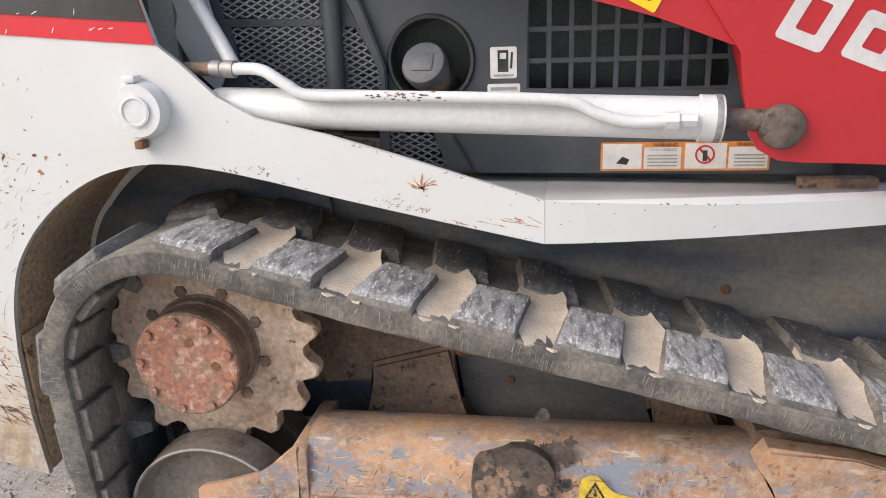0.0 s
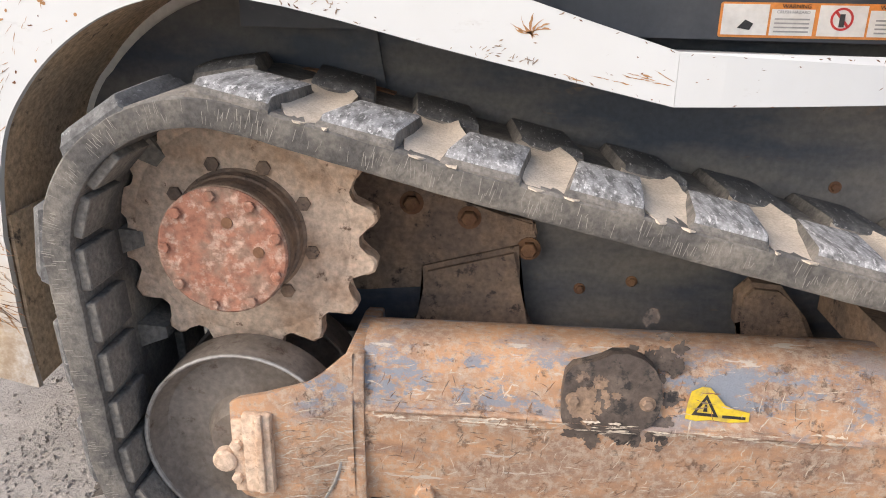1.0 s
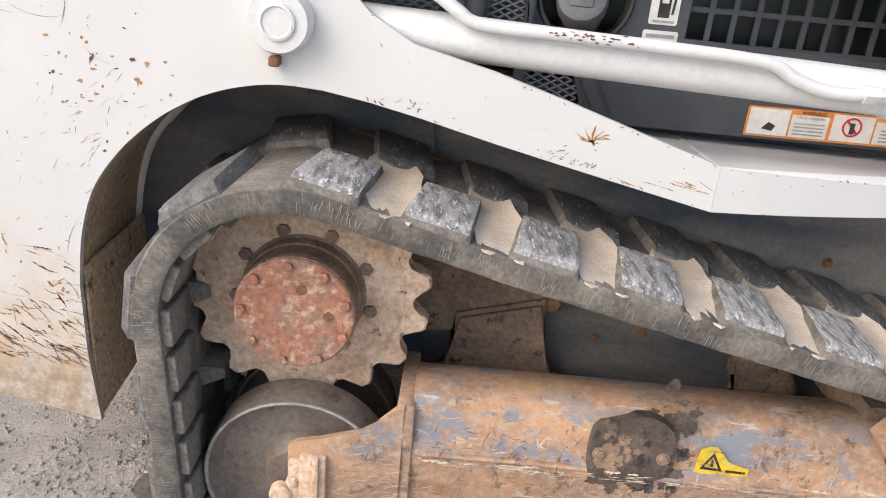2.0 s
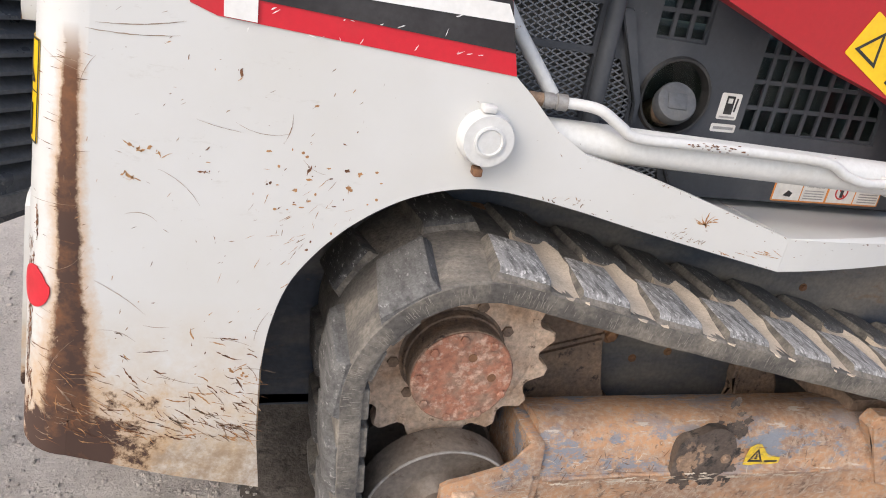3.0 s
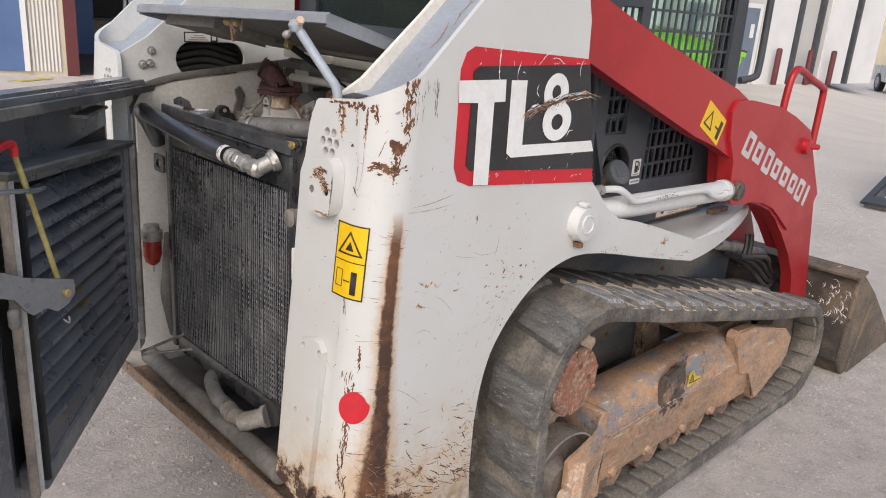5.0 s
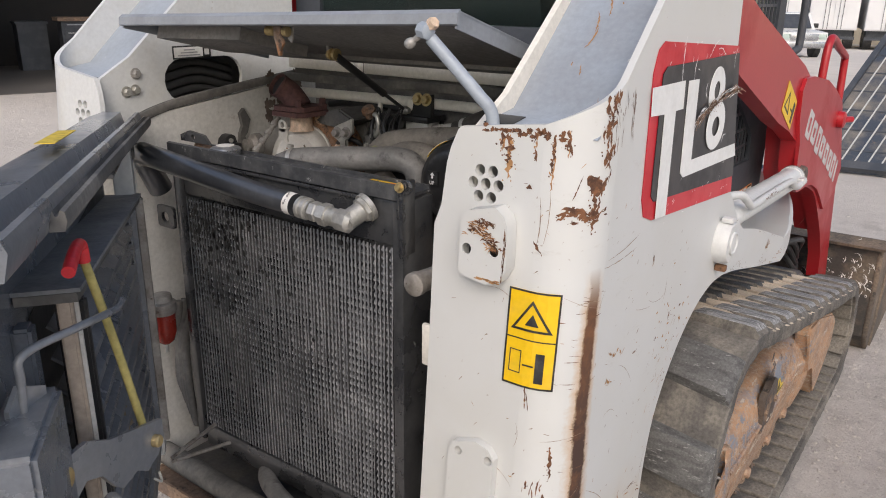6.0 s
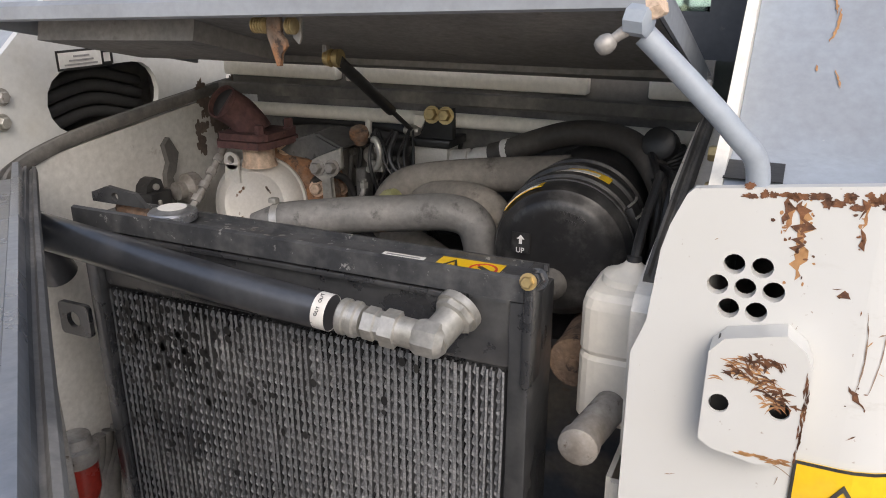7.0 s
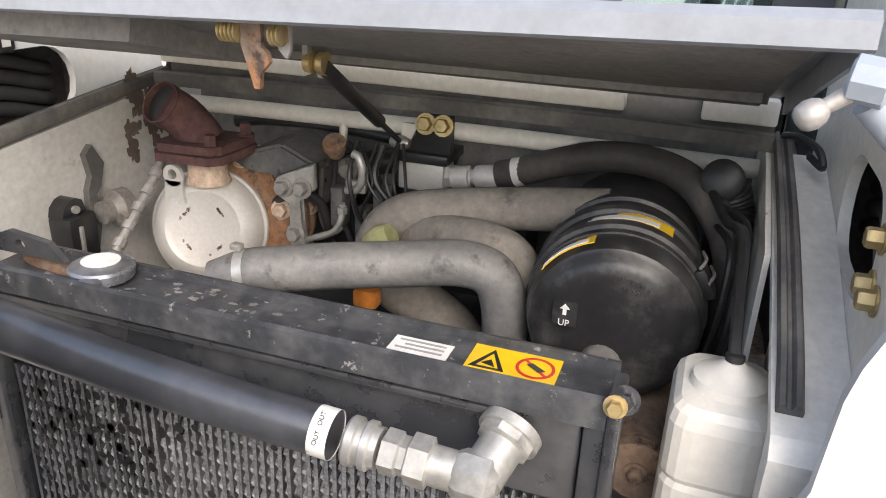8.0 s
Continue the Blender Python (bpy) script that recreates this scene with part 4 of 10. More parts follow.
for a, l, w in ((0, 0.055, 0.010), (0.25, 0.05, 0.007), (1.5, 0.075, 0.008), (2.8, 0.045, 0.008), (1.9, 0.04, 0.006), (-0.3, 0.05, 0.006)):
    chips.sliver(0.060 + 0.02 * math.cos(a + 0.6), 1.258 + 0.010 * math.sin(a), l, w, a, rng, 0.006)
for k in range(16):
    chips.blot(rng.gauss(0.055, 0.02), rng.gauss(1.262, 0.012), rng.uniform(0.002, 0.007), rng.uniform(0.002, 0.006), rng, 8)
for s, z, l, w, a in ((0.146, 1.345, 0.020, 0.006, 1.4), (0.092, 1.362, 0.028, 0.005, 1.2), (0.151, 1.294, 0.010, 0.008, 0.3), (0.128, 1.203, 0.026, 0.004, 0.9), (0.075, 1.30, 0.040, 0.002, 1.9), (0.073, 0.838, 0.060, 0.006, 1.5), (0.125, 0.952, 0.040, 0.003, 1.5), (0.120, 0.945, 0.030, 0.002, 1.4), (-0.219, 1.121, 0.014, 0.006, 1.5), (-0.181, 0.954, 0.020, 0.004, 0.1), (-0.349, 0.968, 0.020, 0.005, 1.9)):
    chips.sliver(s, z, l, w, a, rng)
for s, z, l, a in ((0.131, 1.245, 0.075, 1.55), (0.118, 1.25, 0.085, 1.62), (-0.06, 1.166, 0.130, 3.12), (-0.07, 1.182, 0.125, 3.02), (-0.072, 0.718, 0.11, 0.65), (0.030, 1.112, 0.055, 0.05), (-0.304, 1.038, 0.05, 1.7)):
    lines.sliver(s, z, l, 0.0013, a, rng, 0.004)
for k in range(18):         # small flowers of orange rust
    cs, cz = rng.choice(((-0.089, 0.986), (-0.078, 0.940), (-0.29, 0.564), (-0.27, 0.57)))
    tans.sliver(cs + rng.gauss(0, 0.012), cz + rng.gauss(0, 0.008), rng.uniform(0.006, 0.02), rng.uniform(0.002, 0.005), rng.uniform(0, 3.1), rng)
chips.link("rust_chip", CHIP, side_panel, "brown rust chips in the white paint")
lines.link("scratch", SCRATCH, side_panel, "thin dark scratches")
tans.link("rust_streak", TANSCRATCH, side_panel, "orange rust streaks")


# the same wear on the fender arm and on the latch plate
def side_put(u, v, w):
    return (u, SIDE - w, v)


chips, lines, tans = Wear(side_put), Wear(side_put), Wear(side_put)
for k in range(44):
    x = rng.uniform(-0.30, 0.27)
    lo_z, hi_z = np.interp(x, [-0.30, 0.021, 0.277], [0.944, 0.868, 0.811]), np.interp(x, [-0.30, -0.09, 0.266], [1.08, 1.002, 0.893])
    z = rng.choice((lo_z + 0.004, hi_z - 0.004, rng.uniform(lo_z + 0.006, hi_z - 0.006)))
    rng.choice((chips, lines)).sliver(x, z, rng.uniform(0.003, 0.010), rng.uniform(0.0008, 0.0025), rng.gauss(-0.35, 0.6), rng)
for a in (0.1, 0.5, 1.0, 1.6, 2.2, 2.8, 3.0):
    tans.sliver(0.073 + 0.012 * math.cos(a), 0.912 + 0.007 * math.sin(a), rng.uniform(0.022, 0.046), 0.0032, a, rng, 0.003)
for k in range(12):
    tans.sliver(rng.uniform(0.10, 0.27), rng.uniform(0.835, 0.856), rng.uniform(0.01, 0.035), 0.0014, -0.25 + rng.gauss(0, 0.1), rng)
for cx, cz in ((-0.215, 0.941), (0.02, 0.884), (0.06, 0.875)):
    for k in range(12):
        lines.sliver(cx + rng.gauss(0, 0.010), cz + rng.gauss(0, 0.005), rng.uniform(0.003, 0.012), 0.0018, rng.uniform(0, 3.1), rng)
for k in range(22):
    chips.sliver(rng.uniform(0.29, 0.60), rng.choice((0.882, 0.884, 0.815, rng.uniform(0.82, 0.88))), rng.uniform(0.003, 0.008), 0.0016, rng.gauss(0, 0.5), rng, 0.0, 0.0012)
chips.link("rust_chip", CHIP, side_panel, "brown rust chips on the fender")
lines.link("scratch", SCRATCH, side_panel, "dark scuffs on the fender")
tans.link("rust_streak", TANSCRATCH, side_panel, "orange star-shaped scrape on the fender")
chips, tans = Wear(rear_put), Wear(rear_put)
for k in range(60):
    f = rng.random()
    tans.sliver(lerp(1.640, 1.585, f) + rng.gauss(0, 0.004), 1.212 + 0.012 * math.sin(f * 5.0) + rng.gauss(0, 0.006), rng.uniform(0.006, 0.020), rng.uniform(0.0010, 0.0026), rng.gauss(0.1, 0.35), rng, 0.002, 0.0304)
    chips.sliver(lerp(1.638, 1.580, f) + rng.gauss(0, 0.004), 1.214 + 0.012 * math.sin(f * 5.0) + rng.gauss(0, 0.005), rng.uniform(0.004, 0.016), rng.uniform(0.0014, 0.0034), rng.gauss(0.15, 0.45), rng, 0.002, 0.0306)
for k in range(22):
    chips.sliver(rng.gauss(1.603, 0.010), rng.gauss(1.233, 0.004), rng.uniform(0.005, 0.016), rng.uniform(0.002, 0.004), rng.gauss(0.6, 0.4), rng, 0.002, 0.0306)
    chips.sliver(rng.uniform(1.566, 1.570), rng.uniform(1.15, 1.24), 0.014, 0.0018, 1.57, rng, 0, 0.0306)
    tans.sliver(rng.uniform(1.575, 1.625), 1.143 + rng.uniform(-0.002, 0.003), 0.012, 0.002, 0.0, rng, 0, 0.0306)
chips.link("rust_chip", CHIP, side_panel, "rust patch on the latch plate")
tans.link("rust_streak", TANSCRATCH, side_panel, "rust along the latch plate's foot")
# scraped edges of the sloping channel and its scratches
chan = Wear(lambda u, v, w: (lerp(-0.985, -0.58, v), u, lerp(1.392, 1.765, v) + w))
for k in range(9):
    chan.sliver(rng.uniform(1.47, 1.67), rng.uniform(0.02, 0.6), rng.uniform(0.01, 0.05), 0.002, rng.gauss(1.2, 0.4), rng, 0, 0.0022)
for k in range(5):
    chan.sliver(1.585 + 0.006 * math.sin(k * 2.0), 0.30 + 0.07 * k, 0.09, 0.0030, 1.5 + 0.15 * math.cos(k * 2.0), rng, 0.004, 0.0024)
chan.link("scratch", TANSCRATCH, loader, "tan scratches on the sloping channel")


# scraped decal: a brown gouge across it and paint-white nicks
chips, nicks = Wear(side_wear), Wear(side_wear)
for k in range(40):
    f = rng.random()
    chips.sliver(lerp(-0.70, -0.435, f), 1.352 + 0.040 * math.sin(f * 2.0) + rng.gauss(0, 0.004), rng.uniform(0.03, 0.08), rng.uniform(0.002, 0.0045), 0.45 - 0.5 * f + rng.gauss(0, 0.06), rng, 0.004, 0.0096)
    if k > 24:
        continue
    nicks.sliver(lerp(-0.70, -0.435, f), 1.354 + 0.040 * math.sin(f * 2.0) + rng.gauss(0, 0.005), rng.uniform(0.03, 0.09), rng.uniform(0.001, 0.003), 0.45 - 0.5 * f + rng.gauss(0, 0.06), rng, 0.004, 0.0094)
for x, z, l, a in ((-0.80, 1.47, 0.09, 1.6), (-0.735, 1.45, 0.06, 1.5), (-0.64, 1.485, 0.06, 0.5), (-0.60, 1.475, 0.05, -0.3), (-0.50, 1.46, 0.04, 1.4), (-0.52, 1.30, 0.03, 0.6), (-0.86, 1.42, 0.03, 1.2), (-0.66, 1.41, 0.03, 1.7)):
    nicks.sliver(x, z, l, 0.003, a, rng, 0.008, 0.0094)
for k in range(50):
    nicks.sliver(rng.uniform(-0.88, -0.45), rng.choice((1.472, 1.50, 1.22, 1.19, rng.uniform(1.2, 1.5))), rng.uniform(0.004, 0.014), rng.uniform(0.0008, 0.002), rng.gauss(0.4, 0.7), rng, 0.0, 0.0094)
chips.link("gouge", GOUGE, decal, "brown gouge across the decal")
nicks.link("nick", DECALWHITE, decal, "white nicks in the decal")


# ---- rubber track and its wheels ----
SPR, SPR_R = (-0.388, 0.577), 0.2066
IDL, IDL_R = (1.285, 0.212), 0.178
WHL, WHL_R = (-0.382, 0.228), 0.172
PAD = 0.020          # the belt's inner pads hold it off the wheels
Y0, Y1 = 1.335, 1.728


def hull_of(points):
    pts = sorted(set(points))

    def half(seq):
        out = []
        for p in seq:
            while len(out) > 1 and (out[-1][0] - out[-2][0]) * (p[1] - out[-2][1]) - (out[-1][1] - out[-2][1]) * (p[0] - out[-2][0]) <= 0:
                out.pop()
            out.append(p)
        return out[:-1]
    return half(pts) + half(reversed(pts))


def track_line():
    raw = []
    for (cx, cz), r in ((SPR, SPR_R), (IDL, IDL_R), (WHL, WHL_R + PAD)):
        raw += [(round(u, 5), round(v, 5)) for u, v in disc_pts(cx, cz, r, 96)]
    ring = hull_of(raw)
    ring.append(ring[0])
    lens = [0.0]
    for a, b in zip(ring, ring[1:]):
        lens.append(lens[-1] + math.dist(a, b))
    return ring, lens


RING, LENS = track_line()
TOTAL = LENS[-1]


def on_track(s):
    """Point and outward normal on the inside line of the belt."""
    s %= TOTAL
    xs, zs = [p[0] for p in RING], [p[1] for p in RING]
    p = Vector((np.interp(s, LENS, xs), np.interp(s, LENS, zs)))
    q0 = Vector((np.interp((s - 0.012) % TOTAL, LENS, xs), np.interp((s - 0.012) % TOTAL, LENS, zs)))
    q1 = Vector((np.interp((s + 0.012) % TOTAL, LENS, xs), np.interp((s + 0.012) % TOTAL, LENS, zs)))
    d = (q1 - q0).normalized()
    if d.x < -0.8 or (d.x > 0.8 and p.y > 0.3):
        p = p - Vector((0, 0.008 * min(1.0, 1.8 * max(0.0, math.sin(math.pi * min(1.0, max(0.0, (p.x + 0.30) / 1.5)))))))
    return p, d, Vector((d.y, -d.x))


LUGS = 28
PITCH = TOTAL / LUGS
PHASE = 0.148
THICK, LUG_H = 0.044, 0.022


def belt_mesh(far):
    bm = bmesh.new()
    n = 200
    section = [(Y0 + 0.004, 0.0), (Y0, 0.006), (Y0, THICK - 0.004), (Y0 + 0.005, THICK), (Y1 - 0.005, THICK), (Y1, THICK - 0.004), (Y1, 0.006), (Y1 - 0.004, 0.0), (1.60, 0.0), (1.47, 0.0)]
    loops = []
    for i in range(n):
        p, d, nn = on_track(TOTAL * i / n)
        wav = 0.0012 * math.sin(i * 2.1) + 0.001 * math.sin(i * 0.83)
        loops.append([bm.verts.new((p.x + nn.x * h, y + (wav if k in (0, 1, 2, 3) else 0), p.y + nn.y * h)) for k, (y, h) in enumerate(section)])
    m = len(section)
    for i in range(n):
        a, b = loops[i], loops[(i + 1) % n]
        for k in range(m):
            bm.faces.new((a[k], b[k], b[(k + 1) % m], a[(k + 1) % m]))
    return mirror_y(bm) if far else bm


def edge_cracks(y, far):
    """Short pale cracks across the belt's outer edge."""
    vs, fs = [], []
    rng = random.Random(5)
    s = 0.0
    while s < TOTAL:
        s += rng.uniform(0.002, 0.006) if math.sin(s * 31) + math.sin(s * 83) > -0.2 else rng.uniform(0.008, 0.03)
        p, d, nn = on_track(s)
        h0 = rng.uniform(0.004, 0.026)
        h1 = min(0.041, h0 + rng.uniform(0.005, 0.024))
        w = rng.uniform(0.00015, 0.0005)
        t = rng.uniform(-0.003, 0.003)
        b = len(vs)
        for q, h in ((-w, h0), (w, h0), (w + t, h1), (-w + t, h1)):
            vs.append((p.x + d.x * q + nn.x * h, y, p.y + d.y * q + nn.y * h))
        fs.append((b, b + 1, b + 2, b + 3))
    me = bpy.data.meshes.new("edge_cracks")
    me.from_pydata(vs, [], fs)
    me.materials.append(CRACK)
    return me


def lug_mesh(name, w, skew, side, top):
    """A tread block with a worn crown, rounded flanks and a long sloping outer end. Along = x, across = y, height = z."""
    bm = bmesh.new()
    across = [(0.0, 0.20), (0.007, 0.60), (0.015, 0.90), (0.026, 0.985), (0.060, 1.0), (w - 0.040, 1.0), (w - 0.012, 0.93), (w - 0.004, 0.55), (w, 0.0)]
    along = [(-0.062, -0.5), (-0.057, 0.40), (-0.053, 0.88), (-0.048, 0.985), (-0.015, 1.0), (0.018, 1.0), (0.046, 0.985), (0.051, 0.88), (0.055, 0.40), (0.060, -0.5)]
    g = []
    for v, hv in across:
        lean = lerp(skew, -skew, v / w)
        g.append([bm.verts.new((u * (1.0 - 0.06 * (v / w)) + lean, v, LUG_H * min(hu, hv if hu > 0 else hu) * (0.55 + 0.45 * hv if hu > 0 else 1.0))) for u, hu in along])
    for i in range(len(g) - 1):
        for k in range(len(along) - 1):
            f = bm.faces.new((g[i][k], g[i][k + 1], g[i + 1][k + 1], g[i + 1][k]))
            if 1 <= i <= 6 and 2 <= k <= 6:
                f.material_index = 1
    for row in (g[0], g[-1]):
        low = [bm.verts.new((q.co.x, q.co.y, -0.012)) for q in row]
        for k in range(len(row) - 1):
            bm.faces.new((row[k], row[k + 1], low[k + 1], low[k]))
    return mesh_of(name, bm, [side, top], True)


def build_track(far):
    belt = part("track_belt", belt_mesh(far), RUBBER, loader, "dusty black rubber track with scuffed tread lugs" if not far else "dusty black rubber track")
    if not far:
        ec = put("edge_cracks", edge_cracks(Y0 - 0.003, far), belt, "pale weather cracks along the belt edge")
        ec["kind"] = "stuff"
    outer = lug_mesh("lug", 0.178, 0.012, FLANK, LUGTOP)
    # inner row: the fender's shade is put into a darker rubber
    inner = lug_mesh("lug", 0.170, -0.012, FLANK, LUGSHADE)
    off_top = lug_mesh("lug", 0.178, 0.012, LUGOFFTOP, LUGOFFTOP)
    for i in range(LUGS):
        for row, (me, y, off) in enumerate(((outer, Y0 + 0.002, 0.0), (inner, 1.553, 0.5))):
            p, d, nn = on_track(PITCH * (i + off) + PHASE)
            yy = y if not far else 2 * CY - y
            side = 1 if not far else -1
            m = Matrix(((d.x, 0, nn.x, p.x + nn.x * (THICK - 0.002)), (0, side, 0, yy), (d.y, 0, nn.y, p.y + nn.y * (THICK - 0.002)), (0, 0, 0, 1)))
            # outer lugs that do not face up take a darker copy of the rubber
            ob = put("lug", off_top if me is outer and nn.y < 0.93 else me, belt)
            ob.matrix_basis = m
    # guide teeth inside, one for every other gap
    tooth = bmesh.new()
    b = [tooth.verts.new(q) for q in ((-0.022, -0.05, 0), (0.022, -0.05, 0), (0.022, 0.05, 0), (-0.022, 0.05, 0), (-0.010, -0.038, -0.045), (0.010, -0.038, -0.045), (0.010, 0.038, -0.045), (-0.010, 0.038, -0.045))]
    for q in ((0, 1, 2, 3), (4, 5, 6, 7), (0, 1, 5, 4), (1, 2, 6, 5), (2, 3, 7, 6), (3, 0, 4, 7)):
        tooth.faces.new([b[k] for k in q])
    guide = mesh_of("guide_tooth", tooth, RUBBER)
    pad = mesh_of("inner_pad", cube((-0.034, -0.050, -0.016), (0.034, 0.050, 0.002), 0.004), RUBBER)
    for i in range(LUGS * 2):
        p, d, nn = on_track(PITCH * i / 2 + 0.02)
        for y, me in ((1.535, guide), (1.40, pad), (1.66, pad)):
            if (me is guide and i % 2) or (y == 1.40 and nn.y > 0.8):
                continue
            yy = y if not far else 2 * CY - y
            ob = put(me.name.split(".")[0], me, belt)
            ob.matrix_basis = Matrix(((d.x, 0, nn.x, p.x), (0, 1, 0, yy), (d.y, 0, nn.y, p.y), (0, 0, 0, 1)))
    if not far:
        # sand caught in the gaps of the outer row on the top run
        for i in range(LUGS):
            p, d, nn = on_track(PITCH * (i + 0.5) + PHASE)
            if nn.y < 0.968 or p.x > 1.2 or p.x < -0.27:
                continue
            bm = bmesh.new()
            rng = random.Random(i)
            g = [[None] * 7 for _ in range(8)]
            for a in range(8):
                for b in range(7):
                    narrow = 1.0 - 0.30 * abs(b / 3 - 1) ** 3 + 0.10 * math.sin(b * 1.7 + i * 2.3)
                    u = lerp(-0.050, 0.050, a / 7) * narrow
                    v = lerp(0.004, 0.235, b / 6) + 0.010 * math.sin(a * 1.3 + i)
                    k = abs(2 * a / 7 - 1)
                    out = min(1.0, max(0.0, v) / 0.06) ** 1.3
                    h = LUG_H * (0.12 + 0.50 * k ** 2.2 * (0.65 + 0.35 * (1 - a / 7))) * out + 0.004 * max(0, b - 3) / 3 + rng.uniform(-0.0010, 0.0010)
                    g[a][b] = bm.verts.new((u + 0.016 * (b / 6 - 0.5), v, min(h, LUG_H * 0.98)))
            for a in range(7):
                for b in range(6):
                    bm.faces.new((g[a][b], g[a + 1][b], g[a + 1][b + 1], g[a][b + 1]))
            rim = [g[a][0] for a in range(8)] + [g[7][b] for b in range(1, 7)] + [g[a][6] for a in range(6, -1, -1)] + [g[0][b] for b in range(5, 0, -1)]
            low = [bm.verts.new((q.co.x, q.co.y, -0.002)) for q in rim]
            for k in range(len(rim)):
                bm.faces.new((rim[k], low[k], low[(k + 1) % len(rim)], rim[(k + 1) % len(rim)]))
            turned(bm, Matrix(((d.x, 0, nn.x, p.x + nn.x * (THICK - 0.001)), (0, 1, 0, Y0), (d.y, 0, nn.y, p.y + nn.y * (THICK - 0.001)), (0, 0, 0, 1))))
            part("packed_sand", bm, SAND, belt)


build_track(False)
build_track(True)


def sprocket(far):
    bm = bmesh.new()
    pts = []
    teeth = 16
    for i in range(teeth):
        a = 2 * math.pi * (i + 0.40) / teeth
        wear = 0.003 * math.sin(i * 2.7)
        for da, r in ((-0.47, 0.192), (-0.36, 0.194), (-0.29, 0.200), (-0.24, 0.210), (-0.19, 0.221 + wear), (-0.10, 0.229 + wear), (0.10, 0.229 + wear), (0.19, 0.222 + wear), (0.24, 0.211), (0.29, 0.200), (0.36, 0.194)):
            ang = a + da * 2 * math.pi / teeth
            pts.append((SPR[0] + r * math.cos(ang), SPR[1] + r * math.sin(ang)))
    prism(bm, pts, 1.498, 1.535, xz)
    bmesh.ops.bevel(bm, geom=[e for e in bm.edges if abs(e.verts[0].co.y - e.verts[1].co.y) < 1e-6], offset=0.004, segments=1, affect='EDGES')
    lathe(bm, (SPR[0], 1.500, SPR[1]), (0, -1, 0), [(0, 0.186), (0.005, 0.180), (0.006, 0.150), (0.010, 0.138), (0.010, 0.104)], 40, False)
    if far:
        mirror_y(bm)
    return bm


spr = part("sprocket", sprocket(False), PALERUST, loader, "rusty toothed drive sprocket caked with dust")
bm = bmesh.new()
lathe(bm, (SPR[0], 1.500, SPR[1]), (0, -1, 0), [(0, 0.112), (0.011, 0.112), (0.014, 0.107), (0.034, 0.106), (0.036, 0.103), (0.060, 0.103), (0.062, 0.1045), (0.088, 0.1045), (0.092, 0.101)], 40)
drum = part("hub_drum", bm, DARKRUST, spr, "dark oily hub drum")
bm = bmesh.new()
lathe(bm, (SPR[0], 1.409, SPR[1]), (0, -1, 0), [(0, 0.1035), (0.003, 0.1035), (0.006, 0.100), (0.006, 0.02), (0.005, 0.001)], 40)
part("hub_cover", bm, HUBRUST, spr, "red-rust round hub cover")
for k in range(9):
    a = 2 * math.pi * k / 9 + 0.3
    bm = bmesh.new()
    hexbolt(bm, (SPR[0] + 0.091 * math.cos(a), 1.403, SPR[1] + 0.091 * math.sin(a)), (0, -1, 0), 0.0092, 0.005, False)
    part("cover_bolt", bm, HUBRUST, spr)
for x, z in ((0.012, 0.048), (0.058, 0.002)):
    bm = bmesh.new()
    lathe(bm, (SPR[0] + x, 1.403, SPR[1] + z), (0, -1, 0), [(0, 0.009), (0.0015, 0.009), (0.0017, 0.004)], 14)
    part("cover_plug", bm, RUST, spr)
for k in range(9):
    a = 2 * math.pi * k / 9 + 1.876
    bm = bmesh.new()
    hexbolt(bm, (SPR[0] + 0.123 * math.cos(a), 1.491, SPR[1] + 0.123 * math.sin(a)), (0, -1, 0), 0.0125, 0.006, False)
    part("sprocket_bolt", bm, DARKRUST, spr)
part("sprocket", sprocket(True), PALERUST, loader, "rusty drive sprocket")


def dished_wheel(cx, cz, r, y_face, depth, n=40, dish=1.0):
    bm = bmesh.new()
    lathe(bm, (cx, y_face, cz), (0, 1, 0), [(0.0, r - 0.006), (-0.002, r), (depth, r), (depth + 0.003, r - 0.005)], n, False)
    lathe(bm, (cx, y_face, cz), (0, 1, 0), [(0.0, r - 0.006)] + [(q * dish, k) for q, k in ((0.010, r - 0.009), (0.022, r * 0.86), (0.026, r * 0.60), (0.024, r * 0.44), (0.008, r * 0.36), (0.004, r * 0.33), (0.004, 0.001))], n, False)
    lathe(bm, (cx, y_face, cz), (0, 1, 0), [(depth + 0.003, r - 0.005), (depth, r * 0.4), (depth, 0.001)], n, False)
    return bm


rear_wheel = part("track_wheel", dished_wheel(WHL[0], WHL[1], WHL_R, 1.404, 0.075, 48, 1.7), WHEEL, loader, "worn dusty steel rear track wheel")
bm = bmesh.new()
lathe(bm, (WHL[0], 1.4035, WHL[1]), (0, -1, 0), [(0.0, WHL_R + 0.0005), (0.003, WHL_R), (0.004, WHL_R - 0.003), (0.002, WHL_R - 0.006), (-0.002, WHL_R - 0.007)], 48, False)
part("wheel_rim", bm, DULLSTEEL, rear_wheel, "bare worn steel rim")
part("track_wheel", dished_wheel(WHL[0], WHL[1], WHL_R - 0.004, 1.575, 0.07), WHEEL, loader)
part("track_wheel", dished_wheel(IDL[0], IDL[1], IDL_R, 1.455, 0.055), WHEEL, loader, "worn steel front idler wheel")
part("track_wheel", dished_wheel(IDL[0], IDL[1], IDL_R, 1.565, 0.055), WHEEL, loader)
for x in (-0.06, 0.18, 0.36, 0.535, 0.765, 0.96):
    for yf in (1.440, 1.575):
        part("roller", dished_wheel(x, 0.125, 0.085, yf, 0.055, 26), DARKRUST, loader, "rusty bottom roller")

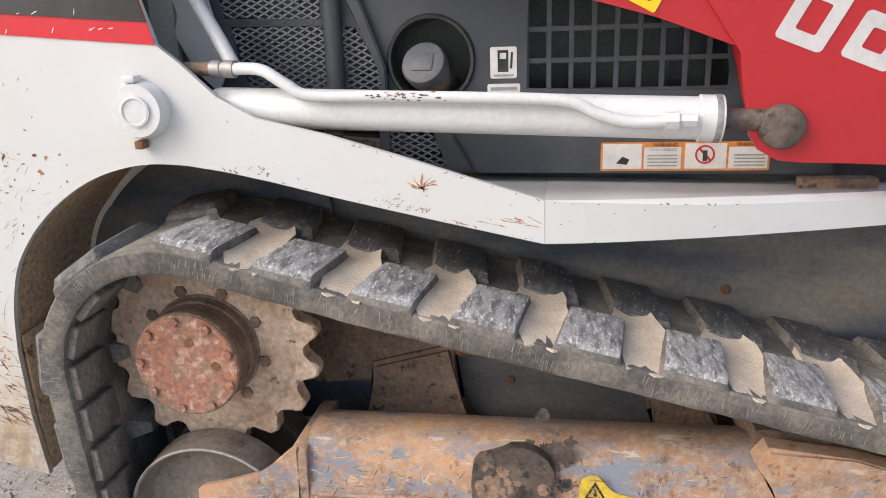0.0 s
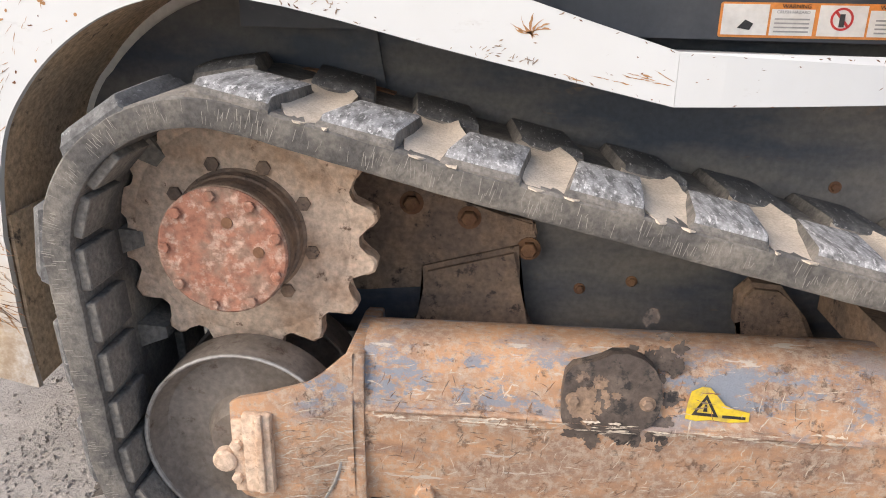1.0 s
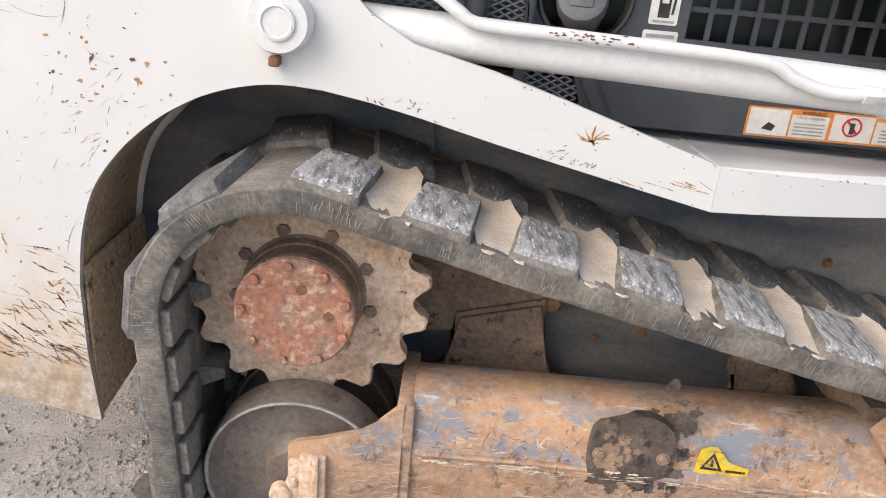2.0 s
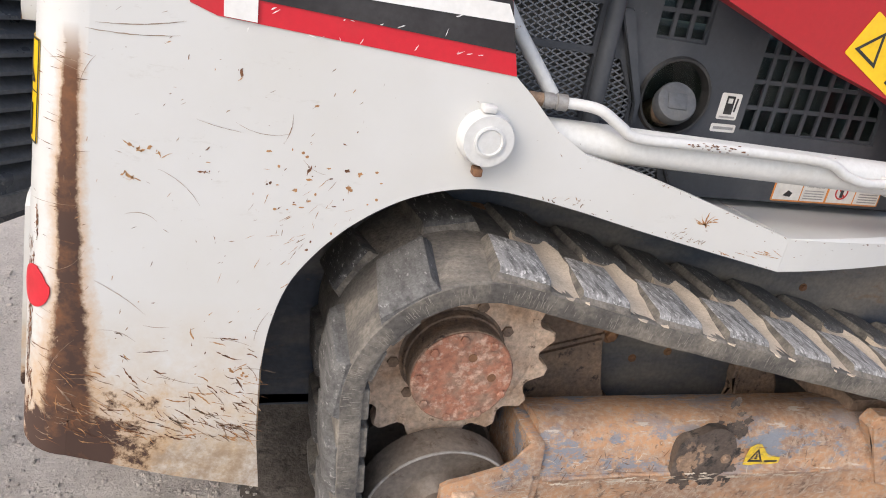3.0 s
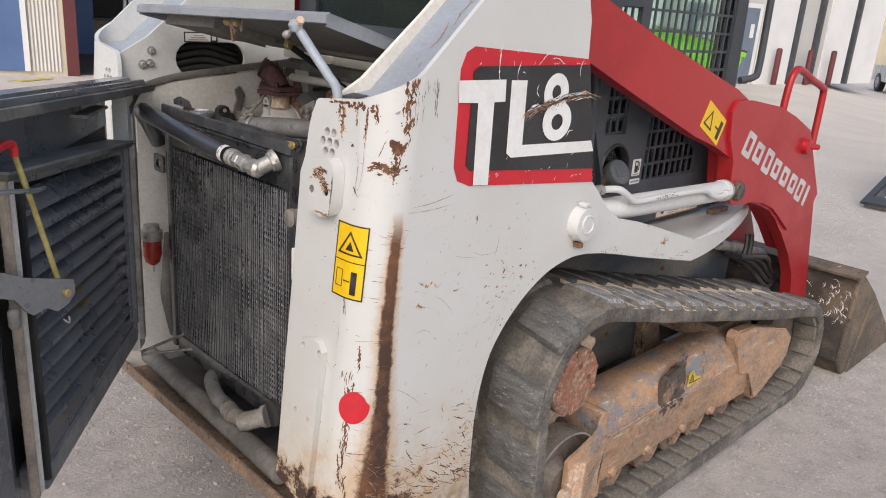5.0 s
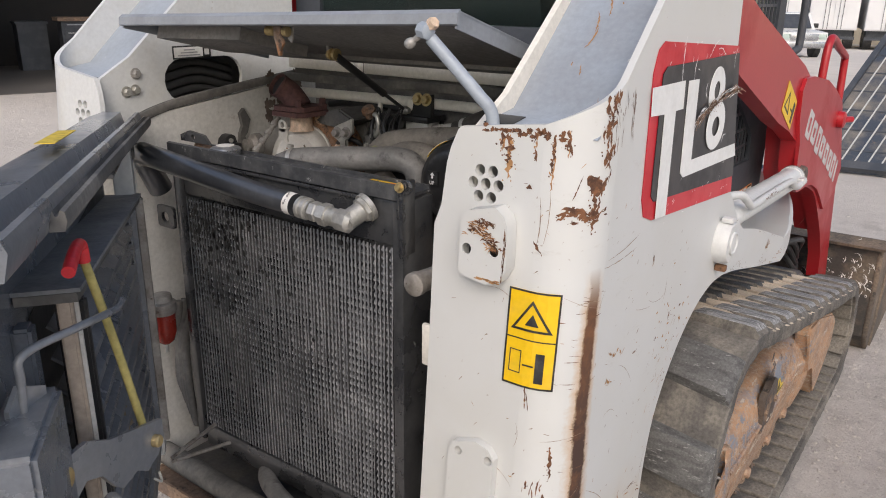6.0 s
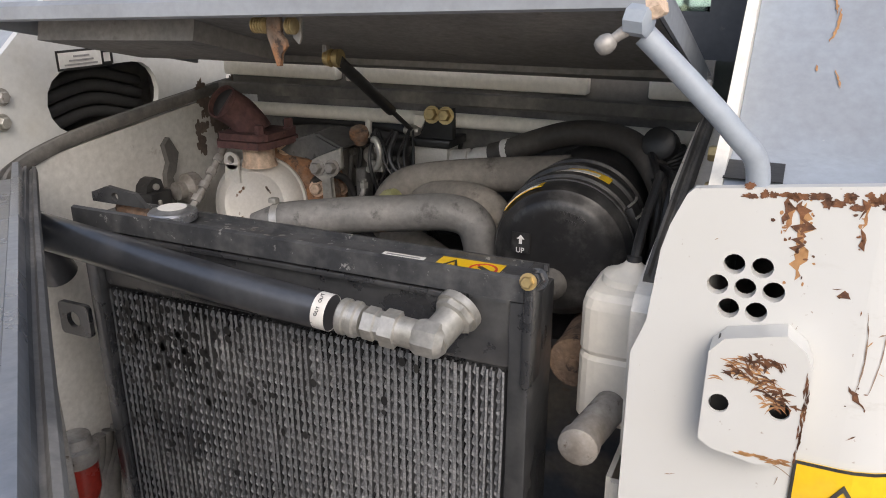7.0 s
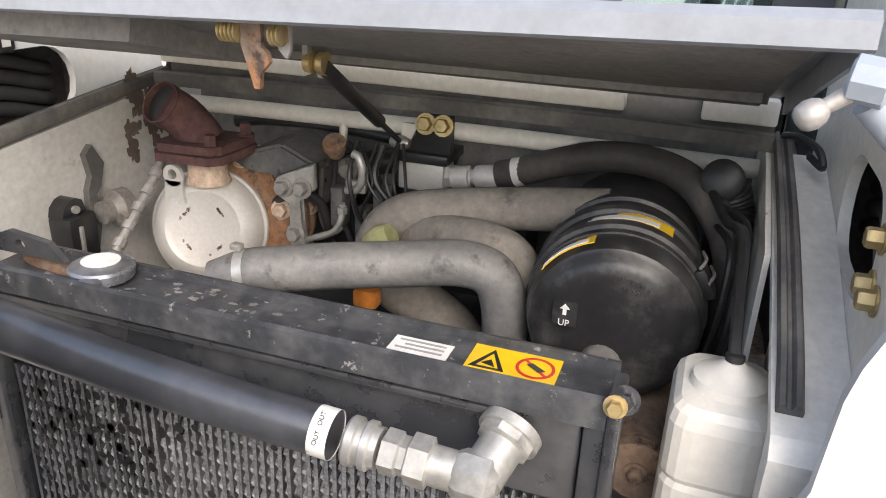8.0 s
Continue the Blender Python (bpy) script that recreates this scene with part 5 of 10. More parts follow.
# track frame beam
SECTION = [(1.60, 0.385), (1.515, 0.422), (1.468, 0.424), (1.440, 0.413), (1.422, 0.385), (1.412, 0.34), (1.410, 0.322), (1.405, 0.315), (1.402, 0.305), (1.404, 0.295), (1.414, 0.20), (1.430, 0.115), (1.470, 0.085), (1.60, 0.085)]
bm = bmesh.new()
loops = []
stations = [(-0.175, 0.0, 0.0), (0.0, 0, 0), (0.30, 0, 0), (0.60, 0, 0), (0.66, 0.002, 0), (0.72, 0.0, 0.0), (1.0, -0.055, 0.0), (1.20, -0.115, 0.03), (1.25, -0.16, 0.06)]
for x, top, bot in stations:
    ring = []
    for y, z in SECTION:
        k = (z - 0.07) / 0.385
        out = -0.014 if x > 0.7 else 0.0
        ring.append(bm.verts.new((x + (0.05 if x > 1.2 and z < 0.2 else 0), y + out, z + top * k + bot * (1 - k) * 0.5)))
    loops.append(ring)
n = len(SECTION)
for a, b in zip(loops, loops[1:]):
    for k in range(n):
        bm.faces.new((a[k], a[(k + 1) % n], b[(k + 1) % n], b[k]))
bm.faces.new(loops[0])
bm.faces.new(list(reversed(loops[-1])))
beam = part("track_frame", bm, BEAM, loader, "scraped track frame beam, orange rust over grey-blue paint")
part("weld_bead", sweep(bmesh.new(), smooth_path([(-0.165, 1.404, 0.312), (0.1, 1.404, 0.312), (0.3, 1.404, 0.304), (0.62, 1.405, 0.296)], 6), disc_pts(0, 0, 0.006, 8)), BEAM, beam)
# rear flange and fork that carries the wheel
bm = bmesh.new()
prism(bm, [(1.402, 0.095), (1.400, 0.30), (1.406, 0.398), (1.414, 0.406), (1.600, 0.398), (1.632, 0.390), (1.640, 0.36), (1.640, 0.095)], -0.203, -0.172, yz)
bmesh.ops.bevel(bm, geom=list(bm.edges), offset=0.003, segments=1, affect='EDGES')
part("frame_flange", bm, BEAM, beam)
def beam_skin(u, v, w):
    zs, ysec = [p[1] for p in reversed(SECTION[4:12])], [p[0] for p in reversed(SECTION[4:12])]
    return (u, float(np.interp(v, zs, ysec)) - w, v)


def fork_skin(u, v, w):
    """The fork's cheek: swells out of the beam and runs flat to the cap."""
    k = min(1.0, max(0.0, (-0.190 - u) / 0.10))
    k = k * k * (3 - 2 * k)
    return (u, lerp(beam_skin(u, v, 0.0)[1] - 0.011, 1.386, k) - w, v)


bm = bmesh.new()
grid = []
for i in range(15):
    x = lerp(-0.190, -0.394, i / 14)
    top = float(np.interp(-x, (0.190, 0.205, 0.225, 0.262, 0.335, 0.385, 0.394), (0.408, 0.404, 0.386, 0.360, 0.336, 0.324, 0.316)))
    low = float(np.interp(-x, (0.190, 0.205, 0.26, 0.322, 0.385, 0.394), (0.095, 0.098, 0.100, 0.118, 0.136, 0.150)))
    col = [(x, 1.403, low + 0.002)]
    for j in range(9):
        q = fork_skin(x, lerp(low, top, j / 8), 0.0)
        col.append((q[0], q[1] + (0.004 if j in (0, 8) else 0.001 if j in (1, 7) else 0.0), q[2]))
    col.append((x, 1.403, top - 0.002))
    grid.append([bm.verts.new(q) for q in col])
for a, b in zip(grid, grid[1:]):
    for k in range(11):
        bm.faces.new((a[k], a[(k + 1) % 11], b[(k + 1) % 11], b[k]))
bm.faces.new(grid[0])
bm.faces.new(list(reversed(grid[-1])))
part("wheel_fork", bm, BEAM, beam, "scraped rusty wheel fork")
bm = bmesh.new()
box(bm, (-0.371, 1.370, 0.155), (-0.322, 1.390, 0.306), 0.005)
box(bm, (-0.346, 1.362, 0.160), (-0.334, 1.372, 0.310), 0.003)
box(bm, (-0.392, 1.379, 0.150), (-0.368, 1.390, 0.290), 0.003)
part("fork_cap", bm, PALERUST, beam)
for x, z, r in ((-0.406, 0.211, 0.021), (-0.384, 0.243, 0.012), (-0.386, 0.178, 0.011)):
    bm = bmesh.new()
    lathe(bm, (x, 1.392, z), (0, -1, 0), [(0, r), (0.016, r), (0.020, r * 0.8), (0.021, r * 0.3)], 16 if r > 0.02 else 6)
    part("fork_bolt", bm, PALERUST, beam)
# hatch cover with a broken rim, drain plugs, torn sticker
bm = plate([(0.148, 0.322), (0.152, 0.308), (0.168, 0.300), (0.20, 0.297), (0.235, 0.292), (0.268, 0.297), (0.290, 0.311), (0.302, 0.334), (0.305, 0.362), (0.300, 0.390), (0.288, 0.414), (0.268, 0.431), (0.244, 0.439), (0.222, 0.438), (0.206, 0.428), (0.185, 0.420), (0.162, 0.413), (0.151, 0.398), (0.147, 0.360)], [], 1.398, 1.420, xz)
hatch = part("hatch_cover", bm, OILY, beam, "dusty hatch cover with two bolts and an oil stain")
oil = Wear(lambda u, v, w: (u, 1.3978 - w, v))
rng = random.Random(63)
for k in range(46):
    u, v = rng.gauss(0.190, 0.018), rng.gauss(0.350, 0.024)
    if (u - 0.225) ** 2 + (v - 0.366) ** 2 < 0.066 ** 2:
        oil.blot(u, v, rng.uniform(0.006, 0.012), rng.uniform(0.006, 0.014), rng, 12, 0.0004 + 0.00001 * k)
oil.link("mud_patch", DARKRUST, hatch, "dry mud on the oily hatch")
oil = Wear(beam_skin)
for k in range(70):
    u, v = rng.gauss(0.29, 0.026), rng.gauss(0.37, 0.045)
    if k > 40:
        u, v = rng.gauss(0.23, 0.045), rng.gauss(0.287, 0.010)
    oil.blot(u, v, rng.uniform(0.006, 0.016), rng.uniform(0.006, 0.018), rng, 12, 0.0008 + 0.00001 * k)
oil.link("oil_stain", OILY, beam, "dark oil run round the hatch")
for x, z in ((0.166, 0.354), (0.282, 0.353)):
    bm = bmesh.new()
    hexbolt(bm, (x, 1.398, z), (0, -1, 0), 0.009, 0.006)
    part("hatch_bolt", bm, DARKRUST, hatch)
torn = part("sticker", plate([(0.345, 0.324), (0.362, 0.321), (0.385, 0.324), (0.415, 0.321), (0.444, 0.324), (0.444, 0.340), (0.42, 0.345), (0.404, 0.352), (0.392, 0.366), (0.378, 0.382), (0.366, 0.383), (0.350, 0.374), (0.346, 0.352)], [], 1.4075, 1.4085, xz), OLDYELLOW, beam, "torn yellow warning sticker", False)
bm = plate([(0.354, 0.332), (0.396, 0.330), (0.374, 0.370)], [[(0.361, 0.337), (0.388, 0.3355), (0.374, 0.361)]], 1.4068, 1.4074, xz)
part("warning_triangle", bm, INK, torn, "", False)
part("warning_mark", plate([(0.371, 0.339), (0.378, 0.339), (0.376, 0.352), (0.373, 0.352)], [], 1.4068, 1.4074, xz), INK, torn, "", False)
part("text_bar", plate([(0.402, 0.329), (0.438, 0.328), (0.438, 0.333), (0.402, 0.334)], [], 1.4068, 1.4074, xz), INK, torn, "", False)
for x, z in ((-0.072, 0.137), (0.157, 0.131), (0.40, 0.128), (0.63, 0.126)):
    bm = bmesh.new()
    hexbolt(bm, (x, 1.428, z), (0, -1, 0), 0.018, 0.014)
    part("roller_bolt", bm, BEAM, beam)
bm = bmesh.new()
prism(bm, [(0.640, 0.440), (0.660, 0.470), (0.80, 0.455), (1.163, 0.353), (1.235, 0.300), (1.225, 0.205), (1.12, 0.150), (1.015, 0.120), (0.945, 0.082), (0.925, 0.10), (0.832, 0.250), (0.728, 0.262), (0.700, 0.35)], 1.380, 1.43, xz)
bmesh.ops.bevel(bm, geom=[e for e in bm.edges if abs(e.verts[0].co.y - e.verts[1].co.y) < 1e-6], offset=0.008, segments=2, affect='EDGES')
part("front_yoke", bm, BEAM, beam, "rusty stepped front yoke of the frame")
# scrapes and gouges on the frame
rng = random.Random(3)
darks, pales, oranges = Wear(fork_skin), Wear(fork_skin), Wear(fork_skin)
for k in range(420):
    x, z = rng.uniform(-0.165, 0.62), rng.uniform(0.13, 0.395)
    if 0.14 < x < 0.31 and z > 0.285:
        continue
    w = rng.choice((darks, pales, oranges, pales))
    a = rng.gauss(radians(70), 0.35) if rng.random() < 0.55 else rng.gauss(0.0, 0.2)
    w.sliver(x, z, rng.uniform(0.006, 0.034), rng.uniform(0.0008, 0.0026), a, rng, rng.uniform(-0.003, 0.003), 0.0010)
for k in range(60):
    pales.sliver(rng.uniform(-0.15, 0.60), 0.305 + rng.gauss(0, 0.005), rng.uniform(0.01, 0.05), rng.uniform(0.001, 0.004), rng.gauss(0, 0.06), rng, 0, 0.0010)
for u, v, l in [(rng.uniform(-0.31, -0.20), rng.uniform(0.13, 0.33), rng.uniform(0.01, 0.05)) for k in range(90)]:
    rng.choice((darks, pales, pales)).sliver(u, v, l, rng.uniform(0.0008, 0.0026), rng.gauss(radians(8), 0.25), rng, 0.002, 0.0012) if v < 0.14 + 0.9 * (u + 0.40) + 0.10 else None
darks.link("gouge", DARKRUST, beam, "dark gouges in the track frame")
pales.link("scrape", SAND, beam, "pale scrapes on the track frame")
oranges.link("rust_spot", TURBO, beam, "orange rust spots on the track frame")


# mounts from the frame back to the hull
def frame_mount(pts, label=""):
    bm = bmesh.new()
    prism(bm, pts, 1.690, 1.7375, xz)
    bmesh.ops.bevel(bm, geom=[e for e in bm.edges if abs(e.verts[0].co.y - e.verts[1].co.y) < 1e-6], offset=0.010, segments=2, affect='EDGES')
    return part("frame_mount", bm, DARKRUST, loader, label)


frame_mount([(-0.175, 0.24), (-0.140, 0.304), (-0.112, 0.330), (-0.105, 0.358), (-0.108, 0.45), (0.076, 0.50), (0.086, 0.355), (0.098, 0.325), (0.13, 0.310), (0.17, 0.24)], "muddy rusty frame mount")
frame_mount([(0.49, 0.24), (0.525, 0.31), (0.495, 0.36), (0.492, 0.42), (0.515, 0.446), (0.569, 0.442), (0.600, 0.405), (0.626, 0.376), (0.645, 0.34), (0.66, 0.24)])
part("frame_foot", prism(bmesh.new(), [(0.66, 0.38), (0.66, 0.455), (0.95, 0.46), (1.0, 0.36)], 1.47, 1.74, xz), DARKRUST, loader, "muddy steel foot over the frame")
bm = bmesh.new()
prism(bm, [(-0.42, 0.70), (-0.21, 0.64), (0.045, 0.556), (0.104, 0.545), (0.112, 0.516), (0.078, 0.474), (-0.10, 0.402), (-0.22, 0.392), (-0.42, 0.40)], 1.708, 1.7275, xz)
bmesh.ops.bevel(bm, geom=list(bm.edges), offset=0.005, segments=2, affect='EDGES')
guard = part("motor_guard", bm, DARKRUST, loader, "rusty drive motor guard plate")
for x, z in ((0.095, 0.492), (-0.13, 0.575), (-0.02, 0.55)):
    bm = bmesh.new()
    hexbolt(bm, (x, 1.708, z), (0, -1, 0), 0.016, 0.012)
    part("guard_bolt", bm, RUST, guard)


# ---- hull and cab ----
bm = bmesh.new()
prism(bm, [(-0.72, 0.285), (1.02, 0.27), (1.16, 0.45), (1.16, 0.885), (-0.50, 0.93), (-0.50, 1.0), (-0.72, 1.0)], 1.742, 2 * CY - 1.742, xz)
hull = part("hull", bm, HULL, loader, "dark slate hull with mud stains")
bm = bmesh.new()
prism(bm, [(-0.395, 0.815), (-0.348, 0.822), (-0.305, 0.818), (-0.251, 0.806), (-0.208, 0.792), (-0.160, 0.780), (-0.16, 0.770), (-0.208, 0.780), (-0.25, 0.793), (-0.31, 0.804), (-0.35, 0.807), (-0.39, 0.800)], 1.700, 1.728, xz)
part("rusty_lip", bm, RUST, hull, "torn rusty lip in the wheel well")
for x, z in ((0.649, 0.624), (0.20, 0.40), (0.30, 0.42)):
    bm = bmesh.new()
    hexbolt(bm, (x, 1.742, z), (0, -1, 0), 0.008, 0.006)
    part("hull_bolt", bm, RUST, hull)

CAB = 1.662
# lower cab side: openings for the mesh vents, the filler recess and the grilles
def quad(x0, z0, x1, z1):
    return [(x0, z0), (x1, z0), (x1, z1), (x0, z1)]


SIDE_OPEN = [
    [(-0.365, 1.275), (-0.345, 1.197), (-0.152, 1.192), (-0.150, 1.275)],
    [(-0.336, 1.182), (-0.322, 1.10), (-0.30, 1.045), (-0.148, 1.045), (-0.145, 1.178)],
    [(-0.114, 1.177), (-0.086, 1.174), (-0.042, 1.095), (-0.042, 1.045), (-0.114, 1.045)],
    [(-0.03, 0.976), (0.058, 0.972), (0.082, 0.904), (-0.03, 0.904)],
    [(-0.20, 0.985), (-0.05, 0.978), (-0.05, 0.912), (-0.20, 0.912)],
    [(-0.02, 1.225), (0.10, 1.222), (0.10, 1.62), (-0.02, 1.62)],
    disc_pts(0.059, 1.109, 0.077, 28),
    [(0.240, 1.052), (0.612, 1.042), (0.600, 1.13), (0.44, 1.24), (0.33, 1.315), (0.245, 1.33)],
    [(0.150, 1.40), (0.22, 1.37), (0.48, 1.30), (0.74, 1.36), (0.74, 2.0), (0.15, 2.0)],
]
bm = plate([(-0.42, 0.895), (0.80, 0.885), (0.84, 1.30), (0.80, 2.08), (-0.42, 2.08)], SIDE_OPEN, CAB, CAB + 0.012, xz)
cab_side = part("cab_side", bm, SLATE, loader, "dark slate cab side with vents and grilles")
bm = plate([(-0.42, 0.895), (0.80, 0.885), (0.84, 1.30), (0.80, 2.08), (-0.42, 2.08)], [SIDE_OPEN[8]], 2 * CY - CAB - 0.025, 2 * CY - CAB, xz)
far_side = part("cab_side", bm, SLATE, loader, "dark slate far cab side")


def grille(x0, z0, x1, z1, nx, nz, y, parent, r=0.0045):
    for i in range(nx + 1):
        x = lerp(x0, x1, i / nx)
        part("grille_bar", cube((x - r, y, z0), (x + r, y + 0.006, z1)), SLATE, parent, "", False)
    for i in range(nz + 1):
        z = lerp(z0, z1, i / nz)
        part("grille_bar", cube((x0, y + 0.001, z - r), (x1, y + 0.007, z + r)), SLATE, parent, "", False)


for yy, par in ((CAB + 0.009, cab_side), (2 * CY - CAB - 0.018, far_side)):
    grille(-0.02, 1.225, 0.10, 1.62, 3, 7, yy, par)
    grille(0.240, 1.045, 0.612, 1.33, 9, 5, yy, par)
    grille(0.150, 1.36, 0.74, 2.0, 13, 10, yy, par)


def inside(poly, x, z):
    hit = False
    for (ax_, az_), (bx_, bz_) in zip(poly, poly[1:] + poly[:1]):
        if (az_ > z) != (bz_ > z) and x < ax_ + (z - az_) * (bx_ - ax_) / (bz_ - az_):
            hit = not hit
    return hit


def expanded_mesh(poly, y, parent):
    """Expanded metal within an outline: slanted strands both ways, long diamonds."""
    bm = bmesh.new()
    dx, dz, r = 0.0248, 0.0064, 0.00155
    x0, z0 = min(p[0] for p in poly), min(p[1] for p in poly)
    x1, z1 = max(p[0] for p in poly), max(p[1] for p in poly)
    for j in range(int((z1 - z0) / dz) + 1):
        for i in range(int((x1 - x0) / dx) + 2):
            for s in (-1, 1):
                a = Vector((x0 + i * dx + (j % 2) * dx / 2, y, z0 + j * dz))
                b = Vector((a.x + s * dx / 2, y + 0.0015 * s, a.z + dz))
                if not inside(poly, (a.x + b.x) / 2, (a.z + b.z) / 2):
                    continue
                n = Vector((-(b.z - a.z), 0, b.x - a.x)).normalized() * r
                vs = [bm.verts.new(q) for q in (a - n, b - n, b + n, a + n)]
                ws = [bm.verts.new(q.co + Vector((0, 0.003, 0))) for q in vs]
                bm.faces.new(vs)
                bm.faces.new(list(reversed(ws)))
                for k in range(4):
                    bm.faces.new((vs[k], ws[k], ws[(k + 1) % 4], vs[(k + 1) % 4]))
    return part("vent_mesh", bm, DOORGREY, parent, "dark expanded metal vent mesh", False)


for k in range(4):
    expanded_mesh(SIDE_OPEN[k], CAB + 0.004, cab_side)
# dark sheets added behind the mesh to close the vents
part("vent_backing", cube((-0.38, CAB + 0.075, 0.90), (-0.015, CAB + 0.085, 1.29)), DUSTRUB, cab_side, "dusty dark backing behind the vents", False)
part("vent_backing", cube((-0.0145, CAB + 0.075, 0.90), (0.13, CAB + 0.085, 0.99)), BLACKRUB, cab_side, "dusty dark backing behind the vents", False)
for k in range(5):
    rr = random.Random(k)
    z = 0.925 + 0.012 * k
    part("side_hose", tube(bmesh.new(), [(-0.24, CAB + 0.03, z), (-0.15, CAB + 0.02 + 0.01 * rr.random(), z + rr.uniform(-0.01, 0.02)), (-0.05, CAB + 0.03, z - 0.01), (-0.02, CAB + 0.045, z)], 0.009, 10, 6), (BLACKRUB, DUSTRUB, DARKRUST, GREYHOSE, BLACKRUB)[k], cab_side, "dusty hose behind the cab side")
part("frame_tube", rod(bmesh.new(), (-0.126, CAB - 0.014, 1.03), (-0.129, CAB - 0.014, 1.75), 0.018), SLATE, cab_side, "dark slate upright tube")
bm = prism(bmesh.new(), [(-0.118, 1.275), (-0.088, 1.275), (-0.026, 1.098), (-0.026, 1.045), (-0.036, 1.045), (-0.036, 1.092)], CAB - 0.020, CAB - 0.0005, xz)
bmesh.ops.bevel(bm, geom=list(bm.edges), offset=0.003, segments=2, affect='EDGES')
part("stiffener", bm, SLATE, cab_side, "slanted dark slate stiffener")
bm = prism(bmesh.new(), [(0.064, 0.975), (0.094, 0.975), (0.136, 0.897), (0.108, 0.897)], CAB - 0.014, CAB - 0.0005, xz)
bmesh.ops.bevel(bm, geom=list(bm.edges), offset=0.003, segments=2, affect='EDGES')
part("stiffener", bm, SLATE, cab_side, "slanted dark slate stiffener")
# filler recess with the cap
bm = bmesh.new()
lathe(bm, (0.059, CAB - 0.004, 1.109), (0, 1, 0), [(0.003, 0.086), (-0.004, 0.082), (-0.003, 0.077), (0.004, 0.075), (0.14, 0.072), (0.14, 0.001)], 34, False)
part("filler_recess", bm, BLACKRUB, cab_side, "black filler recess")
bm = bmesh.new()
rod(bm, (0.075, CAB + 0.12, 1.030), (0.055, CAB - 0.002, 1.088), 0.035, 20)
part("filler_neck", bm, DARKRUST, cab_side)
bm = bmesh.new()
ax = Vector((-0.16, -0.85, 0.52))
lathe(bm, (0.054, CAB - 0.004, 1.090), ax, [(0, 0.036), (0.004, 0.043), (0.028, 0.044), (0.034, 0.041), (0.036, 0.036), (0.034, 0.001)], 28)
cap = part("fuel_cap", bm, CAPGREY, loader, "grey plastic fuel cap")
bm = bmesh.new()
box(bm, (-0.021, -0.018, -0.002), (0.021, 0.018, 0.004), 0.003)
part("cap_grip", turned(bm, Matrix.Translation(Vector((0.054, CAB - 0.004, 1.090)) + ax.normalized() * 0.034) @ ax.to_track_quat('Z', 'Y').to_matrix().to_4x4()), CAPGREY, cap)


def side_sticker(name, x0, z0, x1, z1, material, parent, label=""):
    return part(name, plate(rounded(x0, z0, x1, z1, 0.004), [], CAB - 0.0015, CAB - 0.0005, xz), material, parent, label, False)


st = side_sticker("fuel_sticker", 0.172, 1.072, 0.222, 1.130, STICKERWHITE, loader, "white fuel sticker with a black pump sign")
part("pump_sign", plate([(0.186, 1.084), (0.206, 1.084), (0.206, 1.124), (0.186, 1.124)], [[(0.190, 1.108), (0.202, 1.108), (0.202, 1.119), (0.190, 1.119)]], CAB - 0.0025, CAB - 0.0016, xz), INK, st, "", False)
part("pump_sign", plate([(0.209, 1.090), (0.213, 1.090), (0.215, 1.12), (0.211, 1.12)], [], CAB - 0.0025, CAB - 0.0016, xz), INK, st, "", False)
part("print_bar", plate(quad(0.178, 1.0755, 0.216, 1.0795), [], CAB - 0.0025, CAB - 0.0016, xz), GREYINK, st, "", False)
st = side_sticker("oil_sticker", 0.166, 1.044, 0.228, 1.062, STICKERWHITE, loader, "small white printed sticker")
part("print_bar", plate(quad(0.172, 1.050, 0.222, 1.056), [], CAB - 0.0025, CAB - 0.0016, xz), GREYINK, st, "", False)
ws = side_sticker("warning_label", 0.381, 0.893, 0.690, 0.948, ORANGE, loader, "white and orange warning label, edge torn")
for x0, x1 in ((0.385, 0.458), (0.462, 0.530), (0.537, 0.612), (0.616, 0.686)):
    part("white_field", plate(quad(x0, 0.897, x1, 0.938 if x0 in (0.462, 0.616) else 0.945), [], CAB - 0.0025, CAB - 0.0016, xz), STICKERWHITE, ws, "", False)
for x0, rows in ((0.468, 4), (0.626, 4)):
    for k in range(rows):
        part("print_bar", plate(quad(x0, 0.902 + k * 0.0065, x0 + 0.055, 0.9045 + k * 0.0065), [], CAB - 0.0034, CAB - 0.0026, xz), GREYINK, ws, "", False)
part("red_ring", plate(disc_pts(0.573, 0.924, 0.018, 24), [disc_pts(0.573, 0.924, 0.0145, 24)], CAB - 0.0034, CAB - 0.0026, xz), REDINK, ws, "", False)
part("red_ring", plate([(0.561, 0.934), (0.564, 0.937), (0.585, 0.914), (0.582, 0.911)], [], CAB - 0.0034, CAB - 0.0026, xz), REDINK, ws, "", False)
part("sign_bar", plate(quad(0.569, 0.912, 0.577, 0.932), [], CAB - 0.0043, CAB - 0.0035, xz), INK, ws, "", False)
part("sign_bar", plate([(0.41, 0.908), (0.43, 0.905), (0.435, 0.915), (0.422, 0.921)], [], CAB - 0.0034, CAB - 0.0026, xz), INK, ws, "", False)
lettering("warning_word", "CRUSH HAZARD", 0.0065, Matrix.Translation((0.496, CAB - 0.003, 0.9335)) @ Matrix.Rotation(radians(90), 4, 'X'), GREYINK, ws, 0.052)
for xc in (0.500, 0.652):
    lettering("warning_word", "WARNING", 0.009, Matrix.Translation((xc, CAB - 0.003, 0.9425)) @ Matrix.Rotation(radians(90), 4, 'X'), INK, ws, 0.045)

